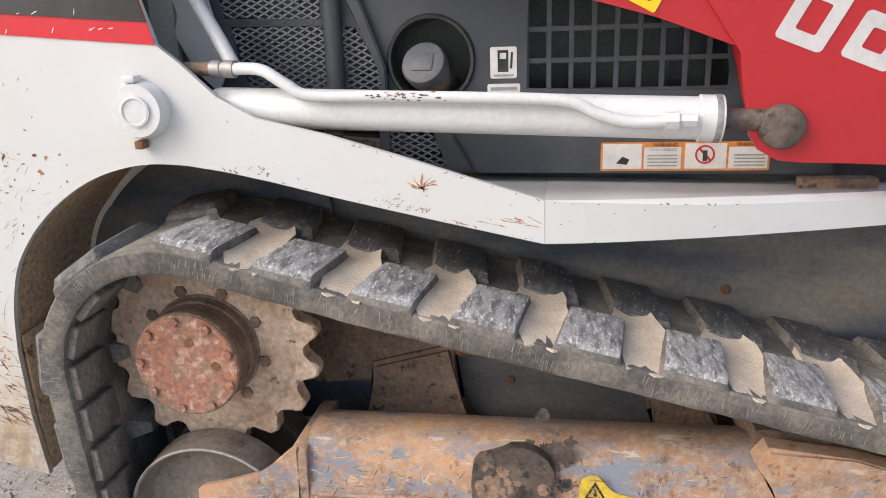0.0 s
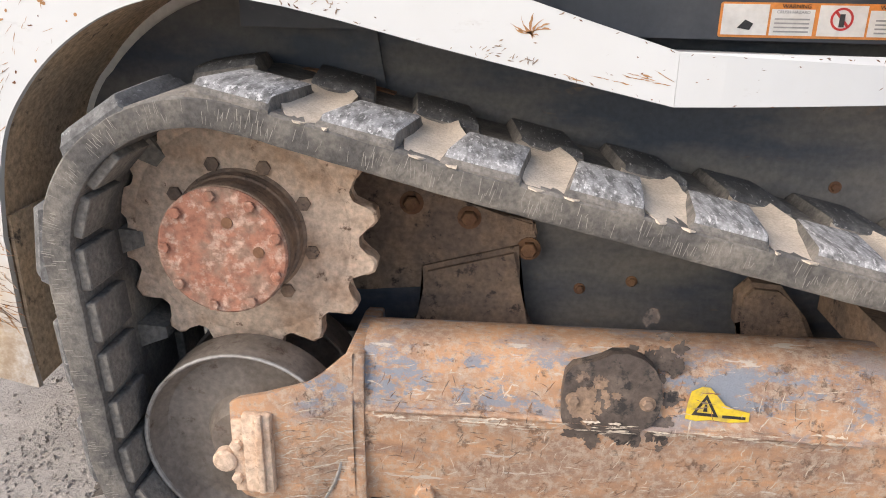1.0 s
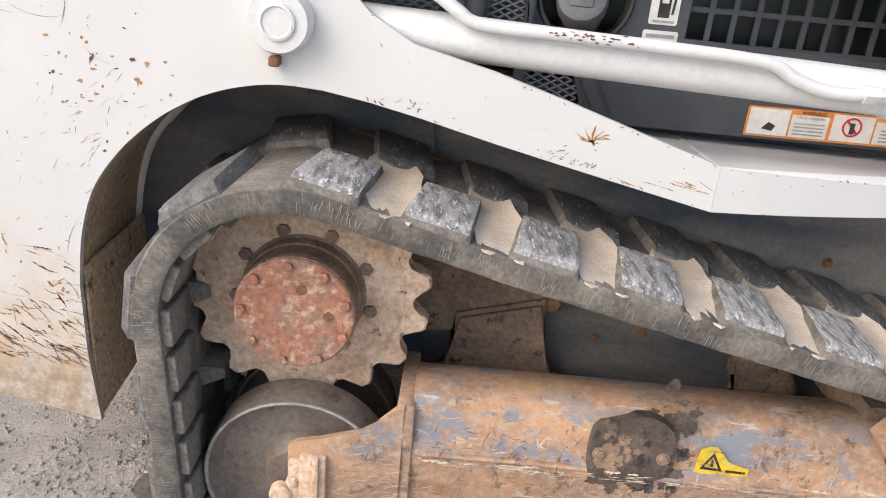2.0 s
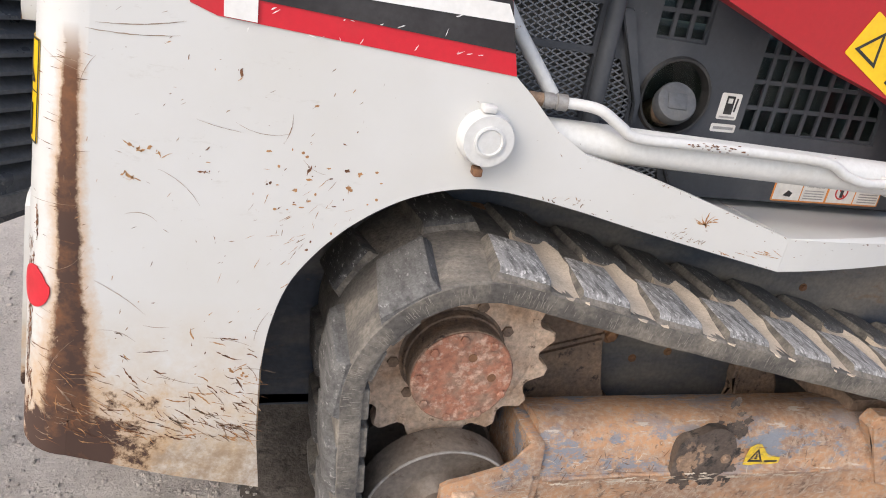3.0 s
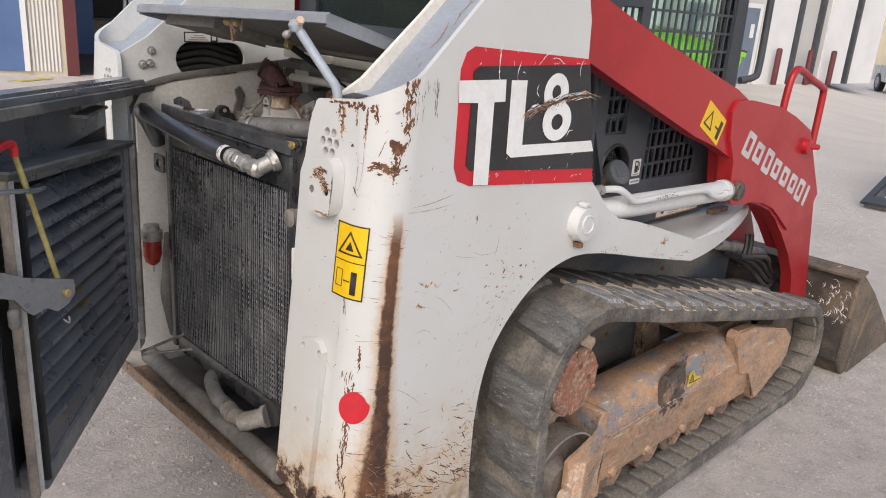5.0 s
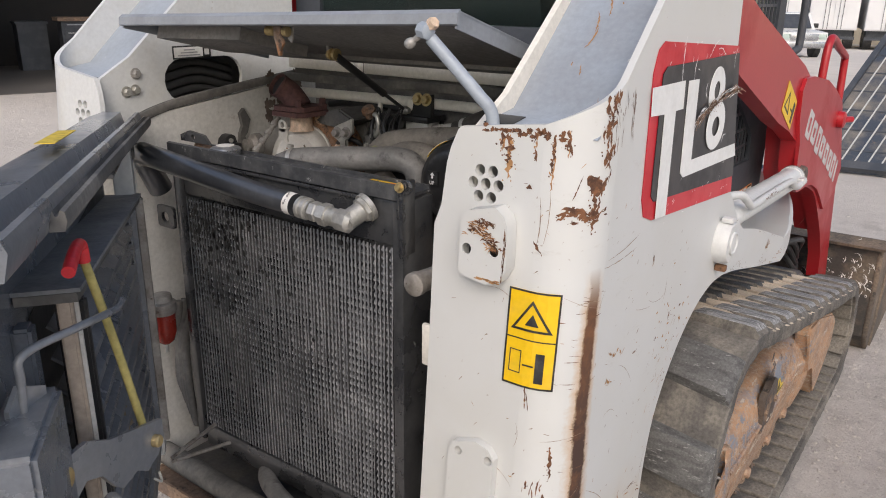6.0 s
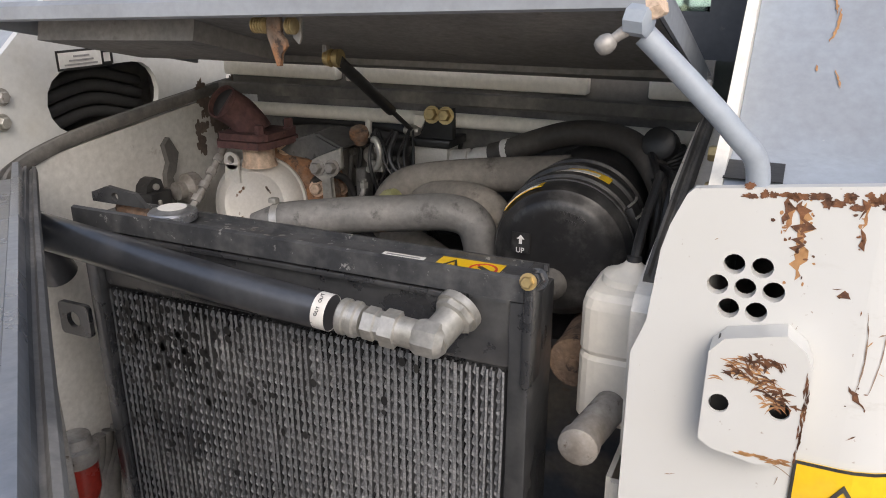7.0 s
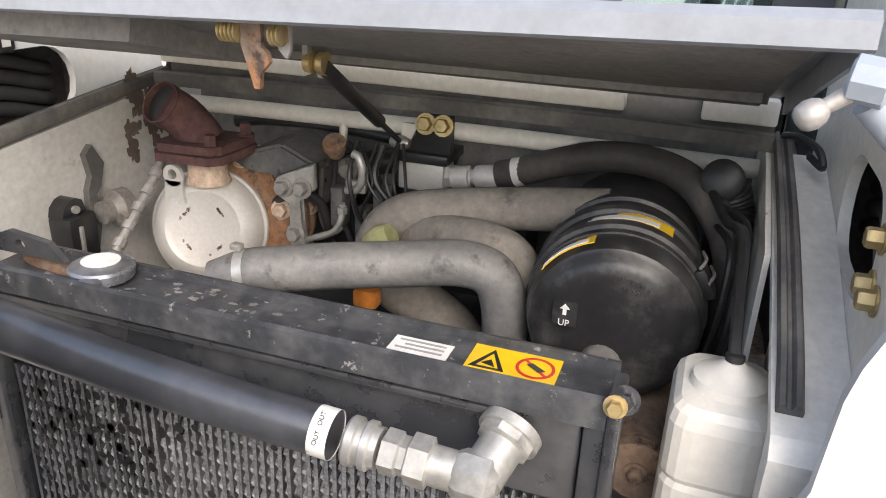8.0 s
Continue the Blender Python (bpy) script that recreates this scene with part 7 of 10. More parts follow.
# gas strut
ST, SB = Vector((-0.806, 2.248, 1.436)), Vector((-0.540, 2.259, 1.283))
bm = bmesh.new()
rod(bm, ST, lerp(ST, SB, 0.66), 0.0095, 14)
strut = part("gas_strut", bm, BLACKRUB, loader, "black gas strut")
part("strut_rod", rod(bmesh.new(), lerp(ST, SB, 0.60), SB, 0.0045, 10), BLACKRUB, strut)
bm = bmesh.new()
lathe(bm, ST + Vector((0, 0.022, 0.004)), (0, -1, 0), [(0, 0.012), (0.010, 0.014), (0.012, 0.008), (0.018, 0.014), (0.026, 0.014)], 12)
part("strut_joint", bm, BRASS, strut)
part("strut_bracket", cube(ST + Vector((-0.008, 0.016, -0.005)), ST + Vector((0.008, 0.024, 0.070)), 0.002), HOODUNDER, strut)
bm = bmesh.new()
lathe(bm, SB + Vector((0, 0.016, 0)), (0, -1, 0), [(0, 0.008), (0.010, 0.011), (0.020, 0.011), (0.030, 0.007)], 12)
part("strut_joint", bm, STEEL, strut)

# prop arm with ball end, sticking out of the tower
bm = bmesh.new()
tube(bm, [(-1.095, 1.632, 1.33), (-1.098, 1.634, 1.395), (-1.106, 1.655, 1.425), (-1.115, 1.69, 1.462), (-1.122, 1.738, 1.508)], 0.0105, 14, 8)
lathe(bm, (-1.132, 1.741, 1.520), (0.25, 1, 0.1), [(-0.010, 0.010), (-0.008, 0.0135), (0.010, 0.0135), (0.012, 0.010)], 8)
prop = part("prop_arm", bm, BLUEGREY, loader, "pale blue-grey bent prop arm with a ball end")
bm = bmesh.new()
lathe(bm, (-1.132, 1.752, 1.512), (-0.2, 0.75, -0.55), [(0, 0.0055), (0.012, 0.0045), (0.013, 0.006), (0.016, 0.0080), (0.021, 0.0090), (0.026, 0.0080), (0.029, 0.0055), (0.030, 0.001)], 16)
part("ball_stud", bm, DULLSTEEL, prop)
bm = bmesh.new()
hexbolt(bm, (-1.128, 1.735, 1.528), (-0.2, -0.8, 0.4), 0.010, 0.012, False)
part("ball_nut", bm, PALERUST, prop)
# black strip laid on the channel paints the shade inside a slot
part("arm_slot", prism(bmesh.new(), [(-1.076, 1.3780), (-1.070, 1.3790), (-1.030, 1.3856), (-1.030, 1.3866), (-1.070, 1.3800), (-1.076, 1.3790)], 1.612, 1.664, xz), BLACKRUB, loader, "black strip on the channel in place of a slot", False)
for x, z in ((-0.960, 1.376), (-0.985, 1.333), (-0.960, 1.336)):
    bm = bmesh.new()
    hexbolt(bm, (x, 1.6755, z), (0, 1, 0), 0.009, 0.012)
    part("tower_bolt", bm, BRASS, loader)
for x, z, mt in ((-0.992, 1.376, DULLSTEEL), (-1.022, 1.333, STEEL), (-0.998, 1.336, STEEL)):
    bm = bmesh.new()
    hexbolt(bm, (x, 2.7645, z), (0, -1, 0), 0.010, 0.010)
    part("tower_bolt", bm, mt, loader)
part("label_rim", plate(quad(-0.879, 1.404, -0.761, 1.438), [], 2.7636, 2.7646, xz), INK, loader, "black rim of the oil label", False)
lab = part("oil_label", plate(quad(-0.875, 1.408, -0.765, 1.434), [], 2.7625, 2.7635, xz), STICKERWHITE, loader, "white printed oil label", False)
for k in range(3):
    part("print_bar", plate(quad(-0.865 + 0.01 * k, 1.4115 + 0.007 * k, -0.795 - 0.008 * k, 1.4145 + 0.007 * k), [], 2.7615, 2.7624, xz), GREYINK, lab, "", False)
part("print_frame", plate(quad(-0.785, 1.408, -0.760, 1.432), [quad(-0.781, 1.412, -0.764, 1.428)], 2.7615, 2.7624, xz), INK, lab, "", False)

# ---- radiator ----
RY0, RY1, RX = 1.852, 2.560, -1.040
rad = part("radiator", cube((RX + 0.004, RY0 + 0.02, 0.47), (RX + 0.075, RY1 - 0.02, 1.13)), RADBLACK, loader, "black radiator with dusty bent fins", False)
random.seed(4)
fins = 62
for i in range(fins):
    y = lerp(RY0 + 0.030, RY1 - 0.030, (i + 0.5) / fins)
    w = 0.0032 if y > 1.945 else 0.0022
    d = 0.005 + random.uniform(-0.001, 0.001)
    bm = bmesh.new()
    n = 13
    ring = []
    lean = random.uniform(-0.0015, 0.0015)
    for k in range(n):
        z = lerp(0.490, 1.108, k / (n - 1))
        off = random.uniform(-0.0008, 0.0008) + lean * math.sin(k * 0.7)
        ring.append([bm.verts.new((RX + 0.005, y - w + off, z)), bm.verts.new((RX - d - 0.001, y - w * 0.7 + off, z)), bm.verts.new((RX - d - 0.001, y + w * 0.7 + off, z)), bm.verts.new((RX + 0.005, y + w + off, z))])
    # fin sides are black: the shade between the fins is put into colour
    for a, b in zip(ring, ring[1:]):
        for k in range(3):
            bm.faces.new((a[k], a[k + 1], b[k + 1], b[k])).material_index = 0 if k == 1 else 1
    part("fin", bm, (FINMETAL, RADBLACK), rad, "", False)
# louvred webs between the fins, past counting
vs, fs = [], []
for i in range(fins - 1):
    y0 = lerp(RY0 + 0.030, RY1 - 0.030, (i + 0.5) / fins) + 0.003
    y1 = lerp(RY0 + 0.030, RY1 - 0.030, (i + 1.5) / fins) - 0.003
    k = 0
    z = 0.492
    while z < 1.10:
        up = 0.004 if k % 2 else -0.002
        b = len(vs)
        vs += [(RX + 0.004, y0, z + 0.0078), (RX + 0.004, y1, z + up + 0.0078), (RX - 0.0045, y1, z + up), (RX - 0.0045, y0, z)]
        fs.append((b, b + 1, b + 2, b + 3))
        z += 0.0085
        k += 1
me = bpy.data.meshes.new("fin_web")
me.from_pydata(vs, [], fs)
me.materials.append(FINWEB)
web = put("fin_web", me, rad, "fine radiator webs")
web["kind"] = "stuff"
vs, fs = [], []
for k in range(150):
    y = RY1 - 0.04 - abs(random.gauss(0, 0.16))
    z = 1.10 - abs(random.gauss(0, 0.075)) if k % 3 else random.uniform(0.80, 1.10)
    if y < RY0 + 0.06:
        continue
    ry, rz, b = random.uniform(0.003, 0.006), random.uniform(0.003, 0.008), len(vs)
    vs += [(RX - 0.0078, y + ry * math.cos(a * 0.785), z + rz * math.sin(a * 0.785)) for a in range(8)]
    fs.append(tuple(range(b, b + 8)))
me = bpy.data.meshes.new("fin_dent")
me.from_pydata(vs, [], fs)
me.materials.append(BLACKRUB)
dents = put("fin_dent", me, rad, "black crushed spots in the fins")
dents["kind"] = "stuff"
bm = bmesh.new()
box(bm, (RX - 0.014, RY0, 0.44), (RX + 0.08, RY0 + 0.026, 1.205), 0.003)
part("side_post", bm, RADBLACK, rad)
bm = bmesh.new()
box(bm, (RX - 0.014, RY1 - 0.026, 0.44), (RX + 0.08, RY1, 1.205), 0.003)
part("side_post", bm, RADBLACK, rad)
bm = bmesh.new()
box(bm, (RX - 0.006, RY0 + 0.026, 1.112), (RX + 0.08, RY1 - 0.026, 1.204), 0.008)
part("header_tank", bm, RADBLACK, rad)
bm = bmesh.new()
box(bm, (RX - 0.010, RY0 + 0.026, 0.425), (RX + 0.08, RY1 - 0.026, 0.488), 0.008)
part("lower_tank", bm, RADBLACK, rad)
part("tank_ridge", cube((RX - 0.016, RY0 + 0.10, 1.196), (RX - 0.002, RY1 - 0.02, 1.204), 0.002), RADBLACK, rad)
bm = bmesh.new()
prism(bm, [(RX - 0.018, 1.208), (RX - 0.018, 1.236), (RX - 0.012, 1.238), (RX - 0.010, 1.214), (RX + 0.076, 1.214), (RX + 0.076, 1.222), (RX + 0.080, 1.222), (RX + 0.082, 1.208)], RY0 + 0.008, RY1 + 0.005, xz)
part("top_shroud", bm, RAILBLACK, rad, "black shroud rail, paint flaked to grey")
bm = bmesh.new()
box(bm, (RX - 0.02, RY0 - 0.004, 1.10), (RX + 0.02, RY0 + 0.008, 1.246), 0.003)
hexbolt(bm, (RX - 0.006, RY0 - 0.004, 1.235), (-1, 0, 0.3), 0.009, 0.01)
part("end_bracket", bm, RADBLACK, rad)
bm = bmesh.new()
hexbolt(bm, (RX - 0.020, RY0 + 0.002, 1.236), (-1, 0, 0.2), 0.007, 0.008)
part("bracket_bolt", bm, BRASS, rad)
part("end_bracket", plate([(2.455, 1.236), (2.475, 1.256), (2.53, 1.262), (2.562, 1.250), (2.562, 1.236)], [disc_pts(2.515, 1.247, 0.007, 10)], RX + 0.02, RX + 0.028, yz), RADBLACK, rad)
flakes = Wear(lambda u, v, w: (RX + v, u, 1.2142 + w))
rng = random.Random(8)
for k in range(16):
    flakes.blot(rng.gauss(2.33, 0.08), rng.uniform(0.010, 0.066), rng.uniform(0.002, 0.0055), rng.uniform(0.0015, 0.004), rng, 12, 0.0003)
flakes.link("paint_flake", GREYHOSE, rad, "grey paint flakes on the shroud rail")
# stickers on the shroud
ys = part("warning_sticker", cube((RX + 0.022, 1.912, 1.2144), (RX + 0.069, 1.998, 1.2152)), YELLOW, loader, "yellow warning sticker on the radiator shroud", False)
part("triangle_sign", plate([(RX + 0.027, 1.960), (RX + 0.027, 1.994), (RX + 0.063, 1.977)], [[(RX + 0.030, 1.966), (RX + 0.030, 1.988), (RX + 0.056, 1.977)]], 1.2153, 1.2158, xy), INK, ys, "", False)
part("sign_bar", plate([(RX + 0.032, 1.970), (RX + 0.036, 1.984), (RX + 0.044, 1.976)], [], 1.2153, 1.2158, xy), INK, ys, "", False)
part("red_ring", plate(disc_pts(RX + 0.045, 1.934, 0.0185, 24), [disc_pts(RX + 0.045, 1.934, 0.0155, 24)], 1.2153, 1.2158, xy), REDINK, ys, "", False)
part("red_ring", plate([(RX + 0.033, 1.924), (RX + 0.035, 1.922), (RX + 0.057, 1.944), (RX + 0.055, 1.946)], [], 1.2153, 1.2158, xy), REDINK, ys, "", False)
part("sign_bar", plate([(RX + 0.038, 1.930), (RX + 0.042, 1.924), (RX + 0.052, 1.938), (RX + 0.048, 1.943)], [], 1.21585, 1.2162, xy), INK, ys, "", False)
peel = Wear(lambda u, v, w: (RX + u, v, 1.2143 + w))
rng = random.Random(82)
for k in range(46):
    peel.blot(rng.uniform(0.004, 0.070), rng.choice((rng.gauss(2.30, 0.05), rng.uniform(1.90, 2.50))), rng.uniform(0.0012, 0.0045), rng.uniform(0.0014, 0.0065), rng, 10)
peel.link("peeled_spot", DULLSTEEL, loader, "pale peeled spots on the radiator rail")
wl = part("white_label", cube((RX + 0.026, 2.016, 1.2144), (RX + 0.054, 2.076, 1.2152)), STICKERWHITE, loader, "small white printed label on the shroud", False)
for k in range(3):
    part("print_bar", cube((RX + 0.031 + 0.0075 * k, 2.022, 1.2153), (RX + 0.034 + 0.0075 * k, 2.070 - 0.008 * (k % 2), 1.2157)), GREYINK, wl, "", False)
# filler cap with its neck
bm = bmesh.new()
lathe(bm, (-0.998, 2.426, 1.203), (0, 0, 1), [(0, 0.020), (0.014, 0.020), (0.015, 0.034), (0.026, 0.036), (0.029, 0.033), (0.030, 0.024), (0.033, 0.020), (0.033, 0.001)], 28)
for a in (0.4, 3.54):
    box(bm, (-0.998 + 0.034 * math.cos(a) - 0.010, 2.426 + 0.034 * math.sin(a) - 0.010, 1.219), (-0.998 + 0.034 * math.cos(a) + 0.010, 2.426 + 0.034 * math.sin(a) + 0.010, 1.230), 0.003)
rcap = part("radiator_cap", bm, CHROME, loader, "chrome radiator cap with a faded label")
part("cap_label", lathe(bmesh.new(), (-0.998, 2.426, 1.2362), (0, 0, 1), [(0, 0.021), (0.0006, 0.021)], 20), STICKERWHITE, rcap)
bm = bmesh.new()
tube(bm, [(-0.998, 2.455, 1.214), (-0.997, 2.49, 1.217), (-0.992, 2.535, 1.222)], 0.0115, 12, 4)
part("overflow_hose", bm, TURBO, rcap, "short amber hose")

# big hose to the radiator with crimped end and elbow
bm = bmesh.new()
tube(bm, [(-1.02, 2.665, 1.10), (-1.06, 2.655, 1.175), (-1.088, 2.625, 1.205), (-1.104, 2.56, 1.210), (-1.110, 2.45, 1.204), (-1.112, 2.30, 1.191), (-1.110, 2.18, 1.181), (-1.106, 2.085, 1.174)], 0.0225, 20, 8, taper=(1.3, 1.0))
hose = part("hydraulic_hose", bm, GLOSSHOSE, loader, "thick black hydraulic hose with a crimped steel end")
HD = Vector((0.004, -0.095, -0.008)).normalized()
H0 = Vector((-1.1065, 2.098, 1.175))
FS = 0.66
bm = bmesh.new()
lathe(bm, H0 + HD * -0.004, HD, [(0, 0.0229), (0.018, 0.0229)], 24, False)
tag = part("hose_tag", bm, STICKERWHITE, hose, "white tag with print")
bm = bmesh.new()
lathe(bm, H0 + HD * 0.026, HD, [(q * FS * 1.15, r * FS) for q, r in ((0, 0.031), (0.003, 0.034), (0.012, 0.034), (0.014, 0.030), (0.020, 0.030), (0.022, 0.034), (0.030, 0.034), (0.032, 0.029), (0.040, 0.029))], 24)
part("crimp_sleeve", bm, STEEL, hose)
bm = bmesh.new()
lathe(bm, H0 + HD * 0.060, HD, [(q, r * FS) for q, r in ((0, 0.031), (0.014, 0.031), (0.016, 0.027), (0.022, 0.027), (0.024, 0.035), (0.042, 0.035), (0.044, 0.027), (0.05, 0.027))], 6)
part("swivel_nut", bm, STEEL, hose)
EJ = H0 + HD * 0.146
bm = bmesh.new()
rod(bm, H0 + HD * 0.100, EJ, 0.0180, 18)
lathe(bm, EJ - HD * 0.004, HD, [(-0.018, 0.019), (-0.012, 0.0225), (0.012, 0.0225), (0.020, 0.014)], 8)
E2 = Vector((-1.050, 1.938, 1.186))
rod(bm, EJ, E2, 0.020, 14)
part("elbow_fitting", bm, STEEL, hose, "plated steel elbow fitting")
bm = bmesh.new()
dd = (E2 - EJ).normalized()
lathe(bm, E2 - dd * 0.022, dd, [(0, 0.022), (0.002, 0.026), (0.010, 0.026), (0.011, 0.022)], 8)
lathe(bm, E2 - dd * 0.012, dd, [(0, 0.029), (0.010, 0.029), (0.012, 0.022)], 24)
part("elbow_nut", bm, STEEL, hose)
for k, s in ((-1, "OUT"), (1, "OUT")):
    m = Matrix.Translation(H0 + HD * 0.007 + Vector((-0.0168, 0, 0.0162)) + Vector((0.006 * k, 0, 0.0062 * k))) @ Matrix.Rotation(radians(-40), 4, 'Y') @ Matrix.Rotation(radians(-90), 4, 'Z')
    lettering("tag_word", s, 0.0062, m @ Matrix.Rotation(radians(90), 4, 'Z'), INK, tag)

# ---- engine things in the bay ----
bm = bmesh.new()
AXD = Vector((1, 0.06, 0.02))
A0 = Vector((-0.845, 1.884, 1.188))
lathe(bm, A0, AXD, [(0.0, 0.001), (0.0005, 0.060), (0.0015, 0.074), (0.006, 0.083), (0.013, 0.088), (0.016, 0.093), (0.030, 0.098), (0.046, 0.0985), (0.0465, 0.1005), (0.049, 0.1005), (0.0495, 0.099), (0.062, 0.099), (0.064, 0.1035), (0.080, 0.1035), (0.083, 0.0985), (0.113, 0.0985), (0.115, 0.1035), (0.119, 0.105), (0.127, 0.105), (0.131, 0.1035), (0.133, 0.097), (0.165, 0.0965), (0.167, 0.101), (0.182, 0.101), (0.184, 0.0965), (0.30, 0.096), (0.31, 0.06)], 44)
air = part("air_cleaner", bm, AIRPLASTIC, loader, "black round air cleaner with yellow stickers")
bm = bmesh.new()
lathe(bm, A0 + Vector((-0.001, 0.006, -0.040)), (-1, 0, 0), [(0, 0.024), (0.010, 0.022), (0.018, 0.014)], 18)
part("dust_valve", bm, DUSTRUB, air)
for turn in (12, 152, 262):
    a = radians(turn)
    bm = bmesh.new()
    box(bm, (-0.004, -0.018, -0.004), (0.030, 0.018, 0.008), 0.002)
    turned(bm, Matrix.Translation(A0 + Vector((0.064, 0, 0))) @ Matrix.Rotation(a - math.pi / 2, 4, 'X') @ Matrix.Translation((0, 0, 0.100)))
    part("clip", bm, BLACKPLASTIC, air)


# worn raised writing in two arcs on the cap, too rubbed to read
for radius, start, count in ((0.066, 58, 15), (0.056, 66, 9)):
    for k in range(count):
        a = radians(start + k * 4.6 * 0.066 / radius)
        bm = bmesh.new()
        box(bm, (-0.0012, -0.0017, -0.0024), (0.0012, 0.0017, 0.0024), 0.0004)
        turned(bm, Matrix.Translation(A0 + Vector((0.0008, -radius * math.cos(a), radius * math.sin(a)))) @ Matrix.Rotation(math.pi / 2 - a, 4, 'X'))
        part("raised_mark", bm, AIRPLASTIC, air)
# wire clip on the shoulder of the body
bm = bmesh.new()
for off in (-0.010, 0.010):
    a = radians(146)
    up = Vector((0, -math.cos(math.pi - a), math.sin(a)))
    side = Vector((0, -up.z, up.y)) * off
    tube(bm, [A0 + up * 0.106 + side + Vector((0.060, 0, 0)), A0 + up * 0.112 + side + Vector((0.080, 0, 0)), A0 + up * 0.107 + side + Vector((0.112, 0, 0))], 0.002, 6, 6)
part("wire_clip", bm, STEEL, air, "bare steel wire clip")


def band_sticker(x0, x1, r, a0, a1, material, parent, label):
    bm = bmesh.new()
    n = 10
    rows = []
    for k in range(n + 1):
        a = radians(lerp(a0, a1, k / n))
        rows.append([bm.verts.new((A0.x + x, A0.y + (r + h) * math.cos(a), A0.z + (r + h) * math.sin(a))) for x in (x0, x1) for h in (0, 0.001)])
    for p, q in zip(rows, rows[1:]):
        bm.faces.new((p[0], p[2], q[2], q[0]))
        bm.faces.new((p[1], q[1], q[3], p[3]))
        bm.faces.new((p[0], q[0], q[1], p[1]))
        bm.faces.new((p[2], p[3], q[3], q[2]))
    return part("sticker", bm, material, parent, label, False)


band_sticker(0.018, 0.045, 0.0990, 32, 72, YELLOW, air, "yellow caution sticker")
band_sticker(0.086, 0.112, 0.1006, 60, 118, YELLOW, air, "yellow caution sticker")
upm = part("up_plate", turned(cube((-0.001, -0.0135, -0.0145), (0.001, 0.0135, 0.0145)), Matrix.Translation((-0.8520, 1.934, 1.205))), INK, air, "small black plate with a white arrow", False)
lettering("up_word", "UP", 0.011, Matrix.Translation((-0.8550, 1.934, 1.1945)) @ Matrix.Rotation(radians(-90), 4, 'Z') @ Matrix.Rotation(radians(90), 4, 'X'), DECALWHITE, upm, 0.012)
part("up_arrow", plate([(1.932, 1.204), (1.936, 1.204), (1.936, 1.211), (1.9395, 1.211), (1.934, 1.217), (1.9285, 1.211), (1.932, 1.211)], [], -0.8545, -0.8532, yz), DECALWHITE, upm, "", False)
band_sticker(0.088, 0.100, 0.1018, 61, 108, STICKERWHITE, air, "white printed field of the caution sticker")
band_sticker(0.020, 0.030, 0.1002, 34, 68, STICKERWHITE, air, "white printed field of the caution sticker")
bm = bmesh.new()
lathe(bm, (-0.640, 1.792, 1.318), (1, -0.1, -0.35), [(0.0, 0.001), (0.0, 0.020), (0.004, 0.026), (0.030, 0.027), (0.032, 0.023), (0.060, 0.023)], 22)
tube(bm, [(-0.60, 1.786, 1.300), (-0.60, 1.776, 1.27), (-0.61, 1.772, 1.24), (-0.60, 1.772, 1.15), (-0.59, 1.78, 1.0)], 0.030, 16, 10, 0.06)
box(bm, (-0.655, 1.758, 1.245), (-0.605, 1.790, 1.275), 0.006)
part("intake_hose", bm, BLACKRUB, air, "black ribbed intake elbow with a round cap")
bm = bmesh.new()
tube(bm, [(-0.650, 1.785, 1.285), (-0.70, 1.760, 1.285), (-0.735, 1.756, 1.262), (-0.755, 1.760, 1.20), (-0.76, 1.765, 1.14), (-0.74, 1.775, 1.05)], 0.0055, 8, 7)
tube(bm, [(-0.645, 1.80, 1.268), (-0.70, 1.775, 1.262), (-0.73, 1.770, 1.235), (-0.74, 1.775, 1.16), (-0.72, 1.79, 1.06)], 0.0045, 8, 7)
part("sensor_cable", bm, BLACKRUB, air, "black sensor cables")

# muffler, exhaust and what is bolted on behind them, set into the bay as one group
ENGINE = Matrix.Translation((-0.690, 2.524, 1.148)) @ Matrix.Scale(1.14, 4) @ Matrix.Translation((0.802, -2.438, -1.202))


def epart(name, bm, material, parent, label=""):
    return part(name, turned(bm, ENGINE), material, parent, label)


MD = Vector((1, 0.30, -0.25)).normalized()
M0 = Vector((-0.802, 2.438, 1.202))
bm = bmesh.new()
lathe(bm, M0, MD, [(0.003, 0.001), (0.003, 0.045), (0.0015, 0.048), (0.0, 0.052), (0.0015, 0.056), (0.004, 0.060), (0.008, 0.066), (0.014, 0.072), (0.022, 0.076), (0.026, 0.0775), (0.028, 0.081), (0.034, 0.082), (0.038, 0.0785), (0.080, 0.078), (0.090, 0.070), (0.20, 0.06), (0.20, 0.001)], 40)
muff = epart("muffler", bm, ALU, loader, "silver muffler canister with rust specks")
bm = bmesh.new()
lathe(bm, (-0.775, 2.441, 1.262), (0, 0, 1), [(0, 0.030), (0.012, 0.0265), (0.044, 0.0265)], 22)
epart("outlet_neck", bm, PALERUST, muff)
bm = bmesh.new()
prism(bm, [(-0.832, 2.478), (-0.826, 2.402), (-0.812, 2.390), (-0.738, 2.386), (-0.728, 2.396), (-0.734, 2.474), (-0.748, 2.487), (-0.818, 2.490)], 1.300, 1.311, xy)
prism(bm, [(-0.828, 2.475), (-0.822, 2.404), (-0.810, 2.393), (-0.740, 2.389), (-0.731, 2.398), (-0.737, 2.472), (-0.750, 2.484), (-0.816, 2.487)], 1.3125, 1.323, xy)
for bx, by in ((-0.742, 2.401), (-0.815, 2.405), (-0.745, 2.474)):
    hexbolt(bm, (bx, by, 1.323), (0, 0, 1), 0.008, 0.014)
epart("exhaust_flange", bm, EXHAUST, muff, "maroon rusty exhaust flange")
